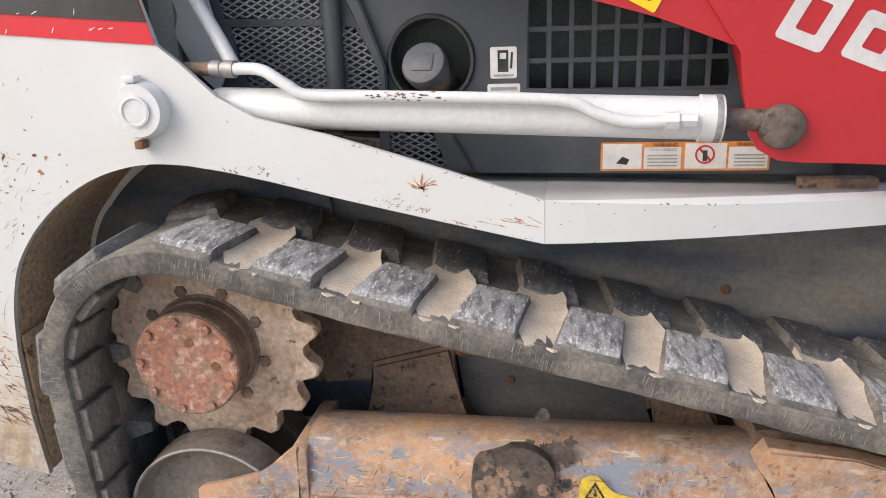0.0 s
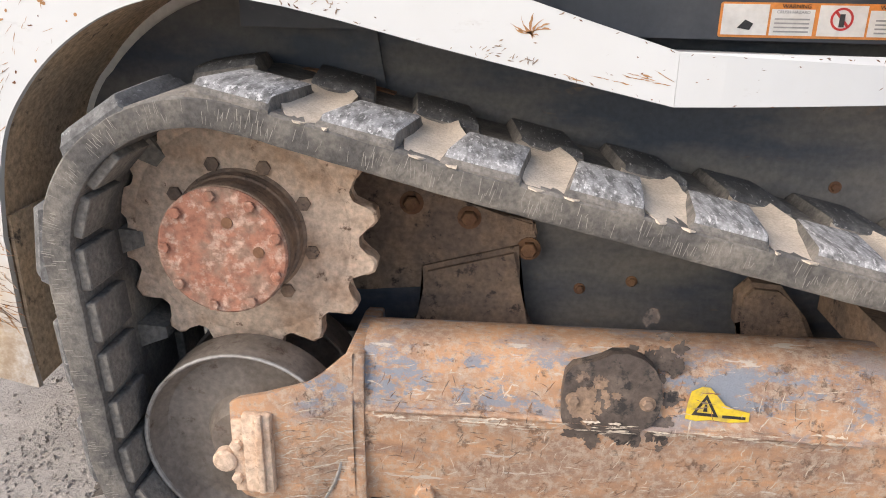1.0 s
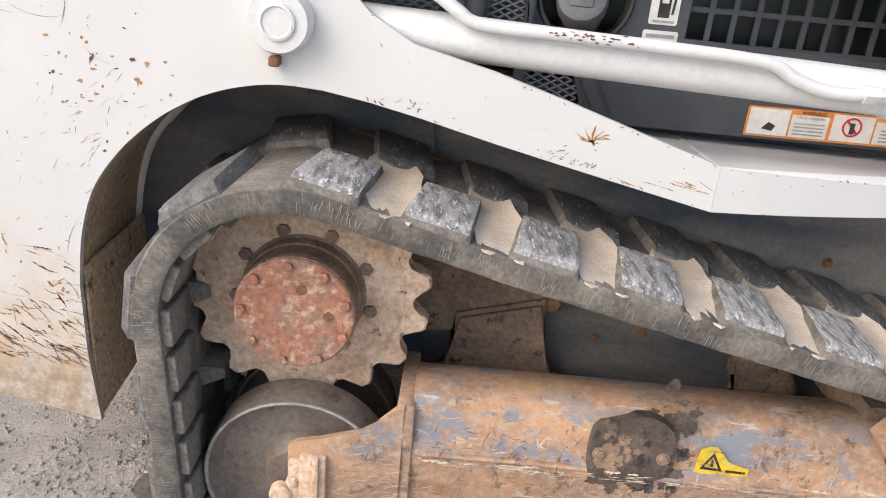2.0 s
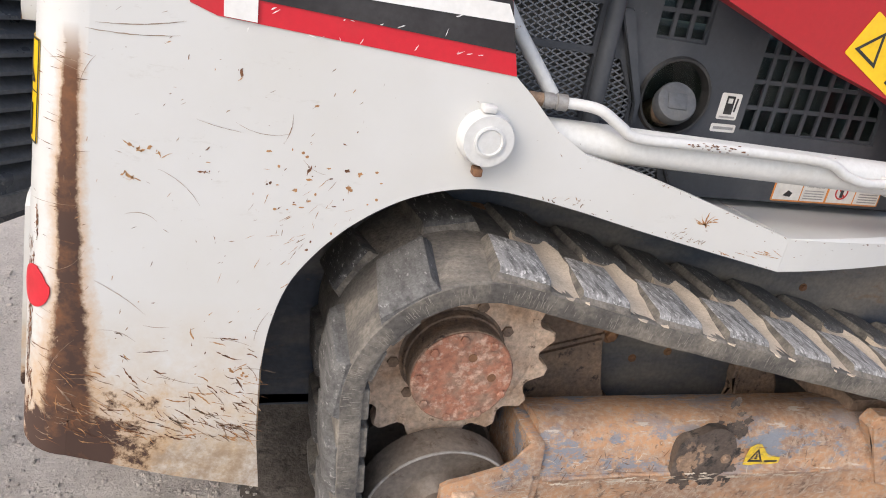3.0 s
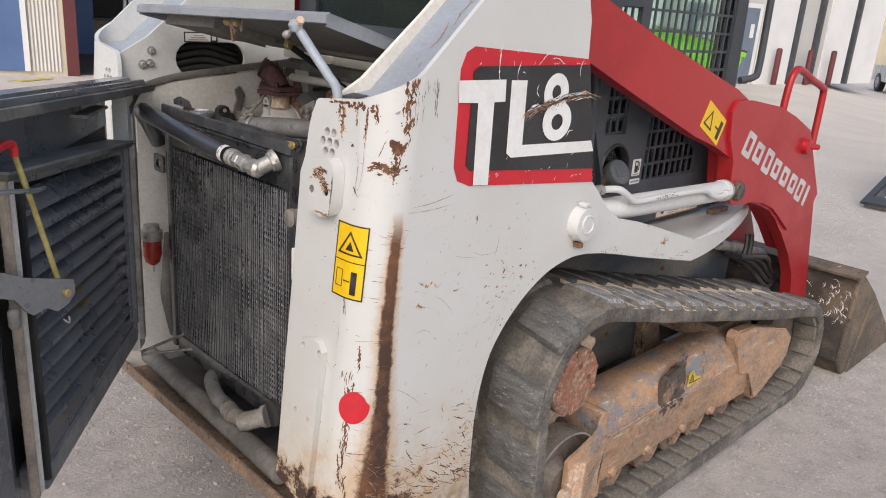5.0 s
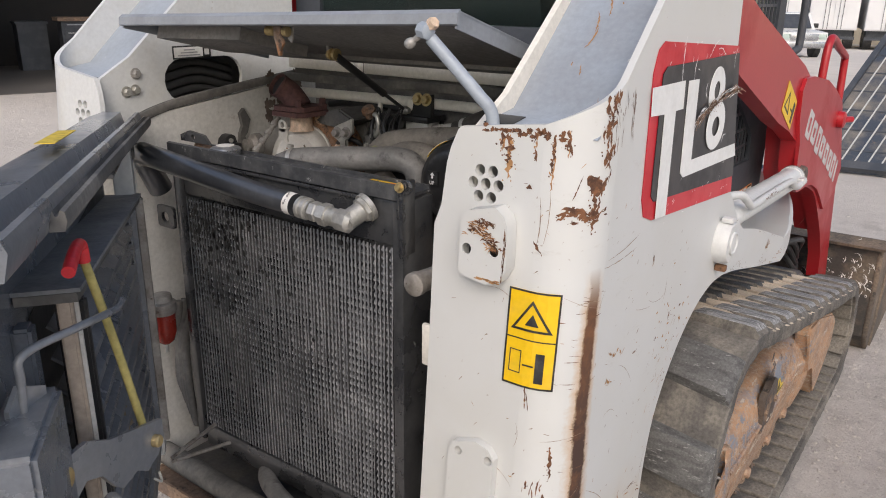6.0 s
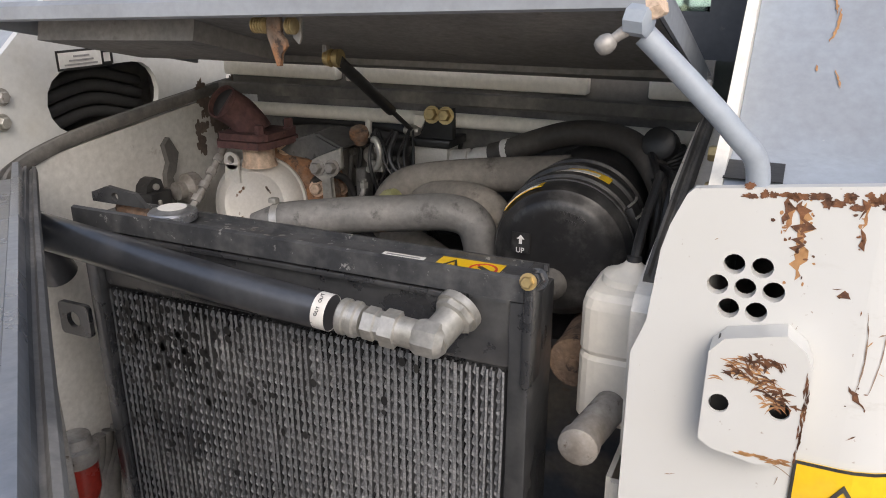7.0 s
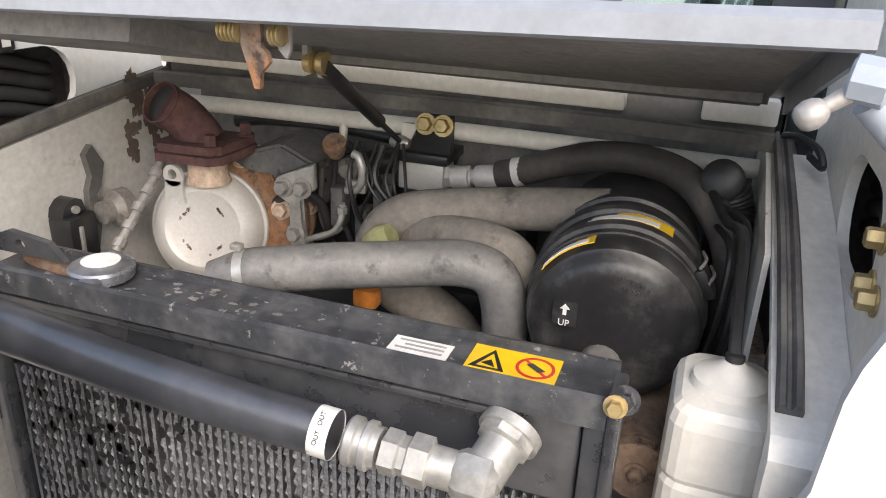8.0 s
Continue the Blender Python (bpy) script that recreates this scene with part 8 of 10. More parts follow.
bm = bmesh.new()
path = smooth_path([(-0.777, 2.440, 1.316), (-0.780, 2.449, 1.330), (-0.786, 2.466, 1.350), (-0.800, 2.482, 1.366)], 6)
tube(bm, path, 0.0285, 24, 1)
pipe = epart("exhaust_pipe", bm, EXHAUST, muff, "maroon rusty slanted exhaust pipe")
pd = Vector((-0.82, 0.16, 0.55)).normalized()
bm = bmesh.new()
lathe(bm, path[-1] - pd * 0.012, pd, [(0, 0.026), (0.012, 0.0290), (0.020, 0.0290), (0.0205, 0.0262), (-0.03, 0.0255)], 24, False)
epart("pipe_rim", bm, EXHAUST, pipe)
# black disc stands in for the shade inside the pipe
bm = bmesh.new()
lathe(bm, path[-1] - pd * 0.002, pd, [(0, 0.0268), (0.001, 0.0268)], 24)
epart("pipe_mouth", bm, BLACKRUB, pipe)
bm = bmesh.new()
ring = disc_pts(2.478, 1.272, 0.0150, 20)
bm = plate(ring, [disc_pts(2.478, 1.274, 0.0070, 16)], -0.803, -0.798, yz)
prism(bm, [(2.465, 1.265), (2.491, 1.265), (2.494, 1.235), (2.462, 1.235)], -0.803, -0.798, yz)
epart("lifting_eye", bm, ALU, muff)
MS, MU = frame_at(M0, MD)
specks = Wear(lambda u, v, w: M0 + MS * u + MU * v - MD * (w - 0.0035))
rng = random.Random(14)
for a, r in ((0.7, 0.033), (2.4, 0.032), (3.9, 0.032), (5.4, 0.033)):
    for k in range(9):
        q = rng.gauss(0, 0.006)
        specks.blot(r * math.cos(a) - q * math.sin(a), r * math.sin(a) + q * math.cos(a), rng.uniform(0.0012, 0.0030), rng.uniform(0.0012, 0.0034), rng, 9)
specks.vs = [tuple(ENGINE @ Vector(q)) for q in specks.vs]
specks.link("rust_speck", TURBO, muff, "rust specks on the muffler")
# cast manifold behind it: a rusty drum with a bolted rim
bm = bmesh.new()
C0 = Vector((-0.755, 2.412, 1.205))
lathe(bm, C0, MD, [(0.0, 0.050), (0.0, 0.088), (0.006, 0.094), (0.020, 0.096), (0.024, 0.088), (0.050, 0.086), (0.052, 0.096), (0.066, 0.096), (0.068, 0.080), (0.12, 0.075)], 36)
man = epart("exhaust_manifold", bm, TURBO, loader, "orange-rust cast exhaust manifold")
for a in range(10):
    q = 2 * math.pi * a / 10 + 0.2
    bm = bmesh.new()
    hexbolt(bm, C0 + (MS * math.cos(q) + MU * math.sin(q)) * 0.090 + MD * 0.0515, -MD, 0.009, 0.010)
    epart("manifold_bolt", bm, PALERUST, man)
bm = bmesh.new()
prism(bm, [(2.395, 1.262), (2.440, 1.292), (2.425, 1.305), (2.375, 1.288), (2.345, 1.232), (2.350, 1.205), (2.365, 1.222)], -0.735, -0.715, yz)
bmesh.ops.bevel(bm, geom=list(bm.edges), offset=0.003, segments=2, affect='EDGES')
epart("manifold_ear", bm, TURBO, man)
for y, z in ((2.416, 1.288), (2.355, 1.222)):
    bm = bmesh.new()
    hexbolt(bm, (-0.736, y, z), (-1, -0.2, 0.1), 0.010, 0.010)
    epart("manifold_bolt", bm, PALERUST, man)
bm = bmesh.new()
prism(bm, [(2.372, 1.248), (2.392, 1.235), (2.384, 1.10), (2.352, 1.085), (2.340, 1.13), (2.348, 1.20)], -0.700, -0.690, yz)
bmesh.ops.bevel(bm, geom=list(bm.edges), offset=0.002, segments=1, affect='EDGES')
epart("manifold_flange", bm, TURBO, man, "orange-rust bolted flange")
for y, z in ((2.371, 1.222), (2.362, 1.168), (2.360, 1.115)):
    bm = bmesh.new()
    hexbolt(bm, (-0.700, y, z), (-1, -0.2, 0.1), 0.009, 0.010)
    epart("manifold_bolt", bm, DULLSTEEL, man)
# engine block with its housings, wires and pipes
bm = bmesh.new()
box(bm, (-0.60, 1.95, 0.60), (-0.44, 2.55, 1.08), 0.02)
box(bm, (-0.52, 2.05, 0.90), (-0.44, 2.60, 1.16), 0.02)
eng = part("engine_block", bm, BLACKRUB, loader, "dark dusty engine block")
bm = bmesh.new()
lathe(bm, (-0.66, 2.385, 1.235), (1, 0.2, 0), [(0.0, 0.030), (0.002, 0.062), (0.012, 0.068), (0.045, 0.068), (0.05, 0.055)], 24)
epart("heat_shield", bm, DUSTRUB, eng, "dark dusty round housing")
bm = bmesh.new()
box(bm, (-0.66, 2.275, 1.225), (-0.63, 2.30, 1.285), 0.006)
lathe(bm, (-0.66, 2.287, 1.272), (-1, -0.1, 0), [(0, 0.016), (0.010, 0.016), (0.011, 0.009), (0.020, 0.009)], 14)
epart("injector_cap", bm, DULLSTEEL, eng, "grey injector fitting")
bm = bmesh.new()
box(bm, (-0.645, 2.305, 1.20), (-0.60, 2.335, 1.275), 0.005)
box(bm, (-0.64, 2.235, 1.16), (-0.58, 2.285, 1.235), 0.008)
epart("injection_pump", bm, BLACKPLASTIC, eng, "black injection pump")
# angular dark cover over the drum, grey bracket plate, hook and canister
bm = bmesh.new()
prism(bm, [(2.515, 1.238), (2.480, 1.262), (2.417, 1.282), (2.360, 1.257), (2.425, 1.226), (2.478, 1.240)], -0.63, -0.53, yz)
bmesh.ops.bevel(bm, geom=list(bm.edges), offset=0.005, segments=2, affect='EDGES')
part("drum_cover", bm, COVERGREY, eng, "dark grey angular cover")
bm = bmesh.new()
prism(bm, [(2.419, 1.210), (2.415, 1.236), (2.400, 1.243), (2.352, 1.264), (2.350, 1.225), (2.378, 1.205), (2.376, 1.169), (2.364, 1.118), (2.395, 1.113), (2.392, 1.198)], -0.650, -0.638, yz)
bmesh.ops.bevel(bm, geom=list(bm.edges), offset=0.002, segments=1, affect='EDGES')
plt = part("bracket_plate", bm, STEEL, eng, "pale grey bolted bracket plate")
for y, z in ((2.402, 1.222), (2.384, 1.150), (2.370, 1.225)):
    bm = bmesh.new()
    hexbolt(bm, (-0.6505, y, z), (-1, 0, 0.1), 0.011, 0.012)
    part("plate_bolt", bm, DULLSTEEL, plt)
bm = bmesh.new()
tube(bm, [(-0.610, 2.318, 1.218), (-0.612, 2.298, 1.224), (-0.612, 2.290, 1.246), (-0.612, 2.296, 1.272), (-0.610, 2.306, 1.276)], 0.0065, 10, 6)
box(bm, (-0.612, 2.286, 1.215), (-0.600, 2.320, 1.235), 0.004)
part("lifting_hook", bm, STEEL, eng, "grey steel hook")
bm = bmesh.new()
lathe(bm, (-0.56, 2.312, 1.252), (0.1, -1, 0.05), [(0, 0.014), (0.003, 0.018), (0.020, 0.018), (0.021, 0.0165), (0.028, 0.0165), (0.029, 0.018), (0.050, 0.018), (0.054, 0.012)], 18)
part("solenoid", bm, BLACKPLASTIC, eng, "black solenoid canister")
bm = bmesh.new()
tube(bm, [(-0.640, 2.372, 1.138), (-0.642, 2.352, 1.148), (-0.642, 2.326, 1.160), (-0.640, 2.314, 1.178), (-0.636, 2.312, 1.196)], 0.0048, 10, 6)
lathe(bm, (-0.636, 2.312, 1.190), (0, 0, 1), [(0, 0.008), (0.010, 0.008), (0.011, 0.005), (0.016, 0.005)], 6)
part("steel_line", bm, STEEL, eng, "thin bent steel line")
bm = bmesh.new()
for c0, c1 in (((-0.60, 2.330, 1.150), (-0.57, 2.352, 1.215)), ((-0.585, 2.296, 1.120), (-0.55, 2.318, 1.180)), ((-0.60, 2.262, 1.150), (-0.56, 2.280, 1.222))):
    box(bm, c0, c1, 0.004)
part("pump_body", bm, COVERGREY, eng, "grey injection pump body")
part("vent_stub", lathe(bmesh.new(), (-0.57, 2.355, 1.262), (-0.6, -0.2, 0.8), [(0, 0.014), (0.016, 0.014), (0.017, 0.019), (0.026, 0.018), (0.027, 0.008)], 16), TURBO, eng, "rusty ring fitting")
epart("cable_sleeve", tube(bmesh.new(), [(-0.728, 2.372, 1.226), (-0.735, 2.352, 1.240), (-0.728, 2.325, 1.247), (-0.715, 2.308, 1.235), (-0.700, 2.303, 1.200), (-0.685, 2.312, 1.150)], 0.0062, 10, 7), BLACKRUB, eng, "black cable sleeve")
for pts, r, mt in ((((-0.70, 2.335, 1.170), (-0.71, 2.31, 1.178), (-0.70, 2.285, 1.190), (-0.69, 2.276, 1.205)), 0.0032, STEEL),
                   (((-0.68, 2.30, 1.285), (-0.70, 2.292, 1.24), (-0.695, 2.275, 1.19), (-0.68, 2.255, 1.12)), 0.0045, BLACKRUB),
                   (((-0.67, 2.285, 1.285), (-0.69, 2.268, 1.235), (-0.68, 2.255, 1.18), (-0.66, 2.24, 1.11)), 0.0040, DUSTRUB),
                   (((-0.64, 2.30, 1.30), (-0.66, 2.27, 1.288), (-0.66, 2.24, 1.262), (-0.64, 2.23, 1.20)), 0.0050, BLACKRUB),
                   (((-0.66, 2.33, 1.29), (-0.68, 2.322, 1.25), (-0.69, 2.318, 1.20), (-0.67, 2.30, 1.14)), 0.0040, DUSTRUB),
                   (((-0.62, 2.25, 1.29), (-0.64, 2.238, 1.25), (-0.65, 2.225, 1.20), (-0.63, 2.22, 1.13)), 0.0036, DULLSTEEL),
                   (((-0.60, 2.42, 1.285), (-0.65, 2.40, 1.296), (-0.66, 2.36, 1.296), (-0.63, 2.30, 1.285)), 0.0050, BLACKRUB),
                   (((-0.70, 2.345, 1.13), (-0.71, 2.32, 1.155), (-0.70, 2.295, 1.160), (-0.68, 2.28, 1.13)), 0.0045, BLACKRUB)):
    epart("small_hose", tube(bmesh.new(), pts, r, 8, 6), mt, eng)
random.seed(11)
for k in range(14):
    c = Vector((random.uniform(-0.66, -0.60), random.uniform(2.14, 2.34), random.uniform(1.06, 1.27)))
    w, h = random.uniform(0.006, 0.014), random.uniform(0.010, 0.030)
    bm = cube((-w, -w, -h), (w, w, h), 0.003)
    lathe(bm, (-w, 0, h * 0.4), (-1, 0, 0), [(0, w * 0.7), (0.006, w * 0.7), (0.007, w * 0.4)], 8)
    epart("bracket", turned(bm, Matrix.Translation(c) @ Euler((random.uniform(-.4, .4), 0, random.uniform(-.6, .6))).to_matrix().to_4x4()), random.choice((DULLSTEEL, DUSTRUB, TURBO, BLACKPLASTIC, DUSTRUB)), eng)
rng = random.Random(31)
for k in range(7):
    y0 = rng.uniform(2.24, 2.36)
    pts = [(-0.57 - 0.03 * rng.random(), y0, 1.29), (-0.62, y0 - 0.02 + rng.uniform(-0.02, 0.02), 1.24), (-0.61, y0 - 0.03 + rng.uniform(-0.03, 0.02), 1.17), (-0.56, y0 - 0.05, 1.08)]
    part("wire", tube(bmesh.new(), pts, rng.choice((0.0025, 0.0035, 0.005)), 8, 6), rng.choice((BLACKRUB, BLACKRUB, BLACKPLASTIC)), eng)
part("vacuum_line", tube(bmesh.new(), [(-0.47, 2.60, 1.262), (-0.47, 2.53, 1.274), (-0.47, 2.41, 1.276), (-0.47, 2.29, 1.266), (-0.47, 2.19, 1.245)], 0.010, 10, 5), BLACKRUB, eng)
part("hanger", tube(bmesh.new(), [(-0.508, 2.372, 1.295), (-0.508, 2.374, 1.256)], 0.007, 8, 1), BAYWHITE, eng)
# silver hydraulic block and its hose
bm = bmesh.new()
box(bm, (-0.530, 2.192, 1.206), (-0.465, 2.267, 1.2545), 0.003)
blk = part("valve_block", bm, ALU, loader, "silver square valve block with a black bracket")
bm = bmesh.new()
box(bm, (-0.548, 2.180, 1.2550), (-0.465, 2.279, 1.271), 0.003)
prism(bm, [(2.180, 1.271), (2.262, 1.271), (2.240, 1.285), (2.232, 1.328), (2.181, 1.328)], -0.534, -0.5175, yz)
part("block_bracket", bm, BLACKPLASTIC, blk)
part("bracket_tab", prism(bmesh.new(), [(2.236, 1.310), (2.262, 1.310), (2.268, 1.275), (2.255, 1.272)], -0.524, -0.518, yz), BAYWHITE, blk, "white tab of the strut")
for y in (2.193, 2.221):
    bm = bmesh.new()
    hexbolt(bm, (-0.5345, y, 1.315), (-1, 0, 0.2), 0.0115, 0.010)
    part("bracket_bolt", bm, BRASS, blk)
bm = bmesh.new()
lathe(bm, (-0.505, 2.192, 1.230), (-0.35, -0.9, 0.1), [(0, 0.018), (0.020, 0.018), (0.021, 0.014), (0.026, 0.014)], 6)
lathe(bm, (-0.520, 2.170, 1.234), (-0.06, -0.98, 0.17), [(-0.012, 0.010), (-0.008, 0.017), (0.020, 0.018), (0.021, 0.012), (0.030, 0.012), (0.031, 0.0175), (0.040, 0.0185), (0.070, 0.0185), (0.074, 0.016)], 20)
part("hose_fitting", bm, ALU, blk)
bm = bmesh.new()
tube(bm, [(-0.524, 2.104, 1.248), (-0.528, 2.070, 1.259), (-0.540, 2.015, 1.283), (-0.555, 1.950, 1.305), (-0.575, 1.885, 1.311), (-0.605, 1.832, 1.302), (-0.640, 1.792, 1.272), (-0.675, 1.768, 1.235), (-0.69, 1.763, 1.18), (-0.69, 1.762, 1.10), (-0.66, 1.765, 1.0)], 0.0215, 18, 8)
hh = part("hydraulic_hose", bm, BAYHOSE, loader, "dusty black hydraulic hose with a white tag")
bm = bmesh.new()
lathe(bm, (-0.527, 2.079, 1.2565), (-0.05, -0.93, 0.30), [(0, 0.0223), (0.014, 0.0223)], 20, False)
part("hose_tag", bm, STICKERWHITE, hh)
# coolant hoses
bm = bmesh.new()
tube(bm, [(-0.905, 2.345, 1.184), (-0.890, 2.310, 1.199), (-0.875, 2.272, 1.204), (-0.850, 2.209, 1.210), (-0.820, 2.134, 1.214), (-0.800, 2.075, 1.218), (-0.792, 2.036, 1.208), (-0.790, 2.019, 1.175), (-0.790, 2.013, 1.107), (-0.79, 2.01, 0.98)], 0.0285, 20, 8)
ch = part("coolant_hose", bm, GREYHOSE, loader, "dusty grey coolant hose with a steel clamp")
bm = bmesh.new()
lathe(bm, (-0.893, 2.318, 1.197), (0.25, -1, 0.2), [(0, 0.0300), (0.012, 0.0300)], 20, False)
box(bm, (-0.900, 2.314, 1.228), (-0.888, 2.328, 1.236), 0.002)
part("hose_clamp", bm, STEEL, ch)
bm = bmesh.new()
tube(bm, [(-0.67, 2.245, 1.13), (-0.695, 2.230, 1.180), (-0.690, 2.210, 1.212), (-0.680, 2.174, 1.229), (-0.670, 2.089, 1.243), (-0.660, 2.007, 1.252), (-0.655, 1.92, 1.262)], 0.029, 18, 8)
part("air_duct", bm, TANHOSE, loader, "dusty tan air duct")
bm = bmesh.new()
tube(bm, [(-0.66, 2.20, 1.175), (-0.70, 2.142, 1.205), (-0.725, 2.069, 1.217), (-0.730, 2.027, 1.205), (-0.730, 2.005, 1.160), (-0.730, 1.996, 1.079), (-0.73, 1.99, 0.95)], 0.030, 18, 8)
part("air_duct", bm, TANHOSE, loader, "dusty tan air duct")
bm = bmesh.new()
tube(bm, [(-0.68, 2.225, 1.125), (-0.70, 2.190, 1.115), (-0.70, 2.145, 1.095), (-0.70, 2.10, 1.06), (-0.70, 2.07, 0.98)], 0.034, 18, 8)
part("air_duct", bm, TANHOSE, loader, "dusty tan air duct")
bm = bmesh.new()
lathe(bm, (-0.735, 2.226, 1.186), (0, -1, 0.75), [(0, 0.012), (0.008, 0.018), (0.03, 0.021), (0.045, 0.015)], 14)
part("green_boot", bm, BOOT, loader, "faded yellow-green hose boot")
part("orange_plug", cube((-0.775, 2.195, 1.115), (-0.750, 2.230, 1.142), 0.006), ORANGE, loader, "orange plastic plug")
bm = bmesh.new()
rod(bm, (-0.70, 1.84, 1.06), (-0.905, 1.832, 1.07), 0.034, 20)
bp = part("steel_pipe", bm, DARKRUST, loader, "rusty capped pipe with a bolt")
bm = bmesh.new()
lathe(bm, (-0.905, 1.832, 1.07), (-1, 0, 0), [(0, 0.036), (0.012, 0.035), (0.014, 0.022)], 20)
hexbolt(bm, (-0.919, 1.832, 1.07), (-1, 0, 0), 0.009, 0.008)
part("pipe_bolt", bm, DARKRUST, bp)
# coolant bottle
bm = bmesh.new()
rings = []
for z, g in ((1.030, -0.010), (1.040, 0.0), (1.120, 0.0), (1.126, -0.0025), (1.132, 0.0), (1.186, 0.0), (1.198, -0.003), (1.205, -0.009), (1.208, -0.020)):
    rings.append([bm.verts.new((u, v, z)) for u, v in rounded(-0.996 - g, 1.716 - g, -0.872 + g, 1.812 + g, max(0.004, 0.024 + min(0, g) * 0.3))])
for a, b in zip(rings, rings[1:]):
    for k in range(len(a)):
        bm.faces.new((a[k], a[(k + 1) % len(a)], b[(k + 1) % len(a)], b[k]))
bm.faces.new(rings[0])
bm.faces.new(list(reversed(rings[-1])))
bottle = part("coolant_bottle", bm, PLASTIC, loader, "cloudy white coolant bottle", False)
bm = bmesh.new()
lathe(bm, (-0.938, 1.762, 1.207), (0, 0, 1), [(0, 0.036), (0.009, 0.034), (0.014, 0.024), (0.022, 0.012), (0.026, 0.009)], 24)
box(bm, (-0.946, 1.722, 1.209), (-0.930, 1.762, 1.216), 0.003)
part("bottle_cap", bm, PLASTIC, bottle)
bm = bmesh.new()
tube(bm, [(-0.938, 1.762, 1.225), (-0.915, 1.763, 1.245), (-0.86, 1.764, 1.272), (-0.78, 1.765, 1.30), (-0.70, 1.78, 1.285), (-0.64, 1.80, 1.30)], 0.006, 8, 6)
rod(bm, (-0.938, 1.762, 1.222), (-0.935, 1.762, 1.238), 0.009)
part("bottle_hose", bm, BLACKRUB, bottle)
# left wall things: relay box, frayed strap, small hose with fittings
bm = cube((-0.815, 2.655, 1.112), (-0.762, 2.697, 1.182), 0.005)
prism(bm, [(-0.812, 1.180), (-0.766, 1.180), (-0.772, 1.200), (-0.784, 1.206), (-0.796, 1.204), (-0.808, 1.194)], 2.670, 2.697, xz)
rb = part("relay_box", bm, BLACKPLASTIC, loader, "black relay box on the bay wall")
part("box_vent", cube((-0.800, 2.651, 1.122), (-0.794, 2.656, 1.168), 0.001), DULLSTEEL, rb)
bm = bmesh.new()
lathe(bm, (-0.789, 2.669, 1.190), (-0.2, -1, 0), [(0, 0.006), (0.005, 0.006)], 12)
part("box_bolt", bm, STEEL, rb)
bm = bmesh.new()
prism(bm, [(-0.735, 1.255), (-0.72, 1.268), (-0.70, 1.235), (-0.712, 1.20), (-0.722, 1.19), (-0.715, 1.16), (-0.733, 1.10), (-0.742, 1.14), (-0.738, 1.20), (-0.728, 1.22)], 2.688, 2.699, xz)
part("rubber_strap", bm, DUSTRUB, loader, "frayed black rubber strap")
bm = bmesh.new()
pts = [Vector((-0.68, 2.593, 1.248)), Vector((-0.735, 2.594, 1.195)), Vector((-0.80, 2.593, 1.141))]
tube(bm, pts, 0.0065, 12, 6)
for k in range(5):
    p = lerp(pts[0], pts[2], 0.12 + 0.19 * k)
    lathe(bm, p, pts[2] - pts[0], [(0, 0.0095), (0.013, 0.0095)], 8)
part("fuel_line", bm, DULLSTEEL, loader, "steel fuel line with unions")
bm = bmesh.new()
lathe(bm, (-0.70, 2.655, 1.17), (-1, 0.2, 0), [(0, 0.030), (0.02, 0.030), (0.03, 0.018), (0.045, 0.018)], 18)
part("fuel_valve", bm, DULLSTEEL, loader, "dull grey fuel valve")

soot = Wear(lambda u, v, w: (u, 2.6995 - w, v))
rng = random.Random(41)
for k in range(36):
    soot.blot(rng.gauss(-0.56, 0.030), rng.gauss(1.290, 0.030), rng.uniform(0.006, 0.020), rng.uniform(0.008, 0.026), rng, 14, 0.0008 + 0.00001 * k)
soot.link("soot_stain", SOOT, loader, "brown scorched paint beside the exhaust")

# left of the radiator: bracket, bowl filter, hoses
part("wall_bracket", plate(rounded(2.565, 1.02, 2.63, 1.075, 0.008), [disc_pts(2.60, 1.047, 0.014, 14)], -1.06, -1.052, yz), RADBLACK, loader, "black bracket with a hole")
bm = bmesh.new()
sweep(bm, [(-1.152, 2.588, 0.50), (-1.141, 2.598, 0.80), (-1.130, 2.608, 1.10)], [(-0.009, -0.006), (0.009, -0.006), (0.009, 0.006), (-0.009, 0.006)])
part("hinge_post", bm, WHITE, loader, "narrow white door post")
part("post_rail", cube((-1.165, 2.560, 0.50), (-1.150, 2.598, 1.205), 0.003), BAYWHITE, loader, "white door post")
bm = bmesh.new()
lathe(bm, (-1.085, 2.615, 0.795), (0, 0, 1), [(0, 0.030), (0.006, 0.034), (0.030, 0.034), (0.034, 0.026), (0.05, 0.024)], 20)
filt = part("fuel_filter", bm, DULLSTEEL, loader, "fuel filter with a red bowl")
bm = bmesh.new()
lathe(bm, (-1.085, 2.615, 0.795), (0, 0, -1), [(0, 0.029), (0.05, 0.029), (0.075, 0.022), (0.085, 0.010)], 20)
part("filter_bowl", bm, REDCUP, filt)
part("drain_tap", rod(bmesh.new(), (-1.085, 2.615, 0.712), (-1.085, 2.615, 0.685), 0.005, 8), STEEL, filt)
for k in range(4):
    bm = bmesh.new()
    tube(bm, [(-1.02 + 0.02 * k, 2.64, 0.80), (-1.03, 2.645 - 0.01 * k, 0.68), (-1.045, 2.62 - 0.015 * k, 0.56 - 0.03 * k), (-0.98, 2.585, 0.46 + 0.02 * k), (-0.85, 2.56, 0.45)], 0.011, 10, 6)
    part("bay_hose", bm, DUSTRUB, loader, "dusty black bay hose")
bm = bmesh.new()
tube(bm, [(-1.02, 2.33, 0.42), (-1.07, 2.27, 0.43), (-1.105, 2.17, 0.43), (-1.115, 2.09, 0.435)], 0.022, 14, 6)
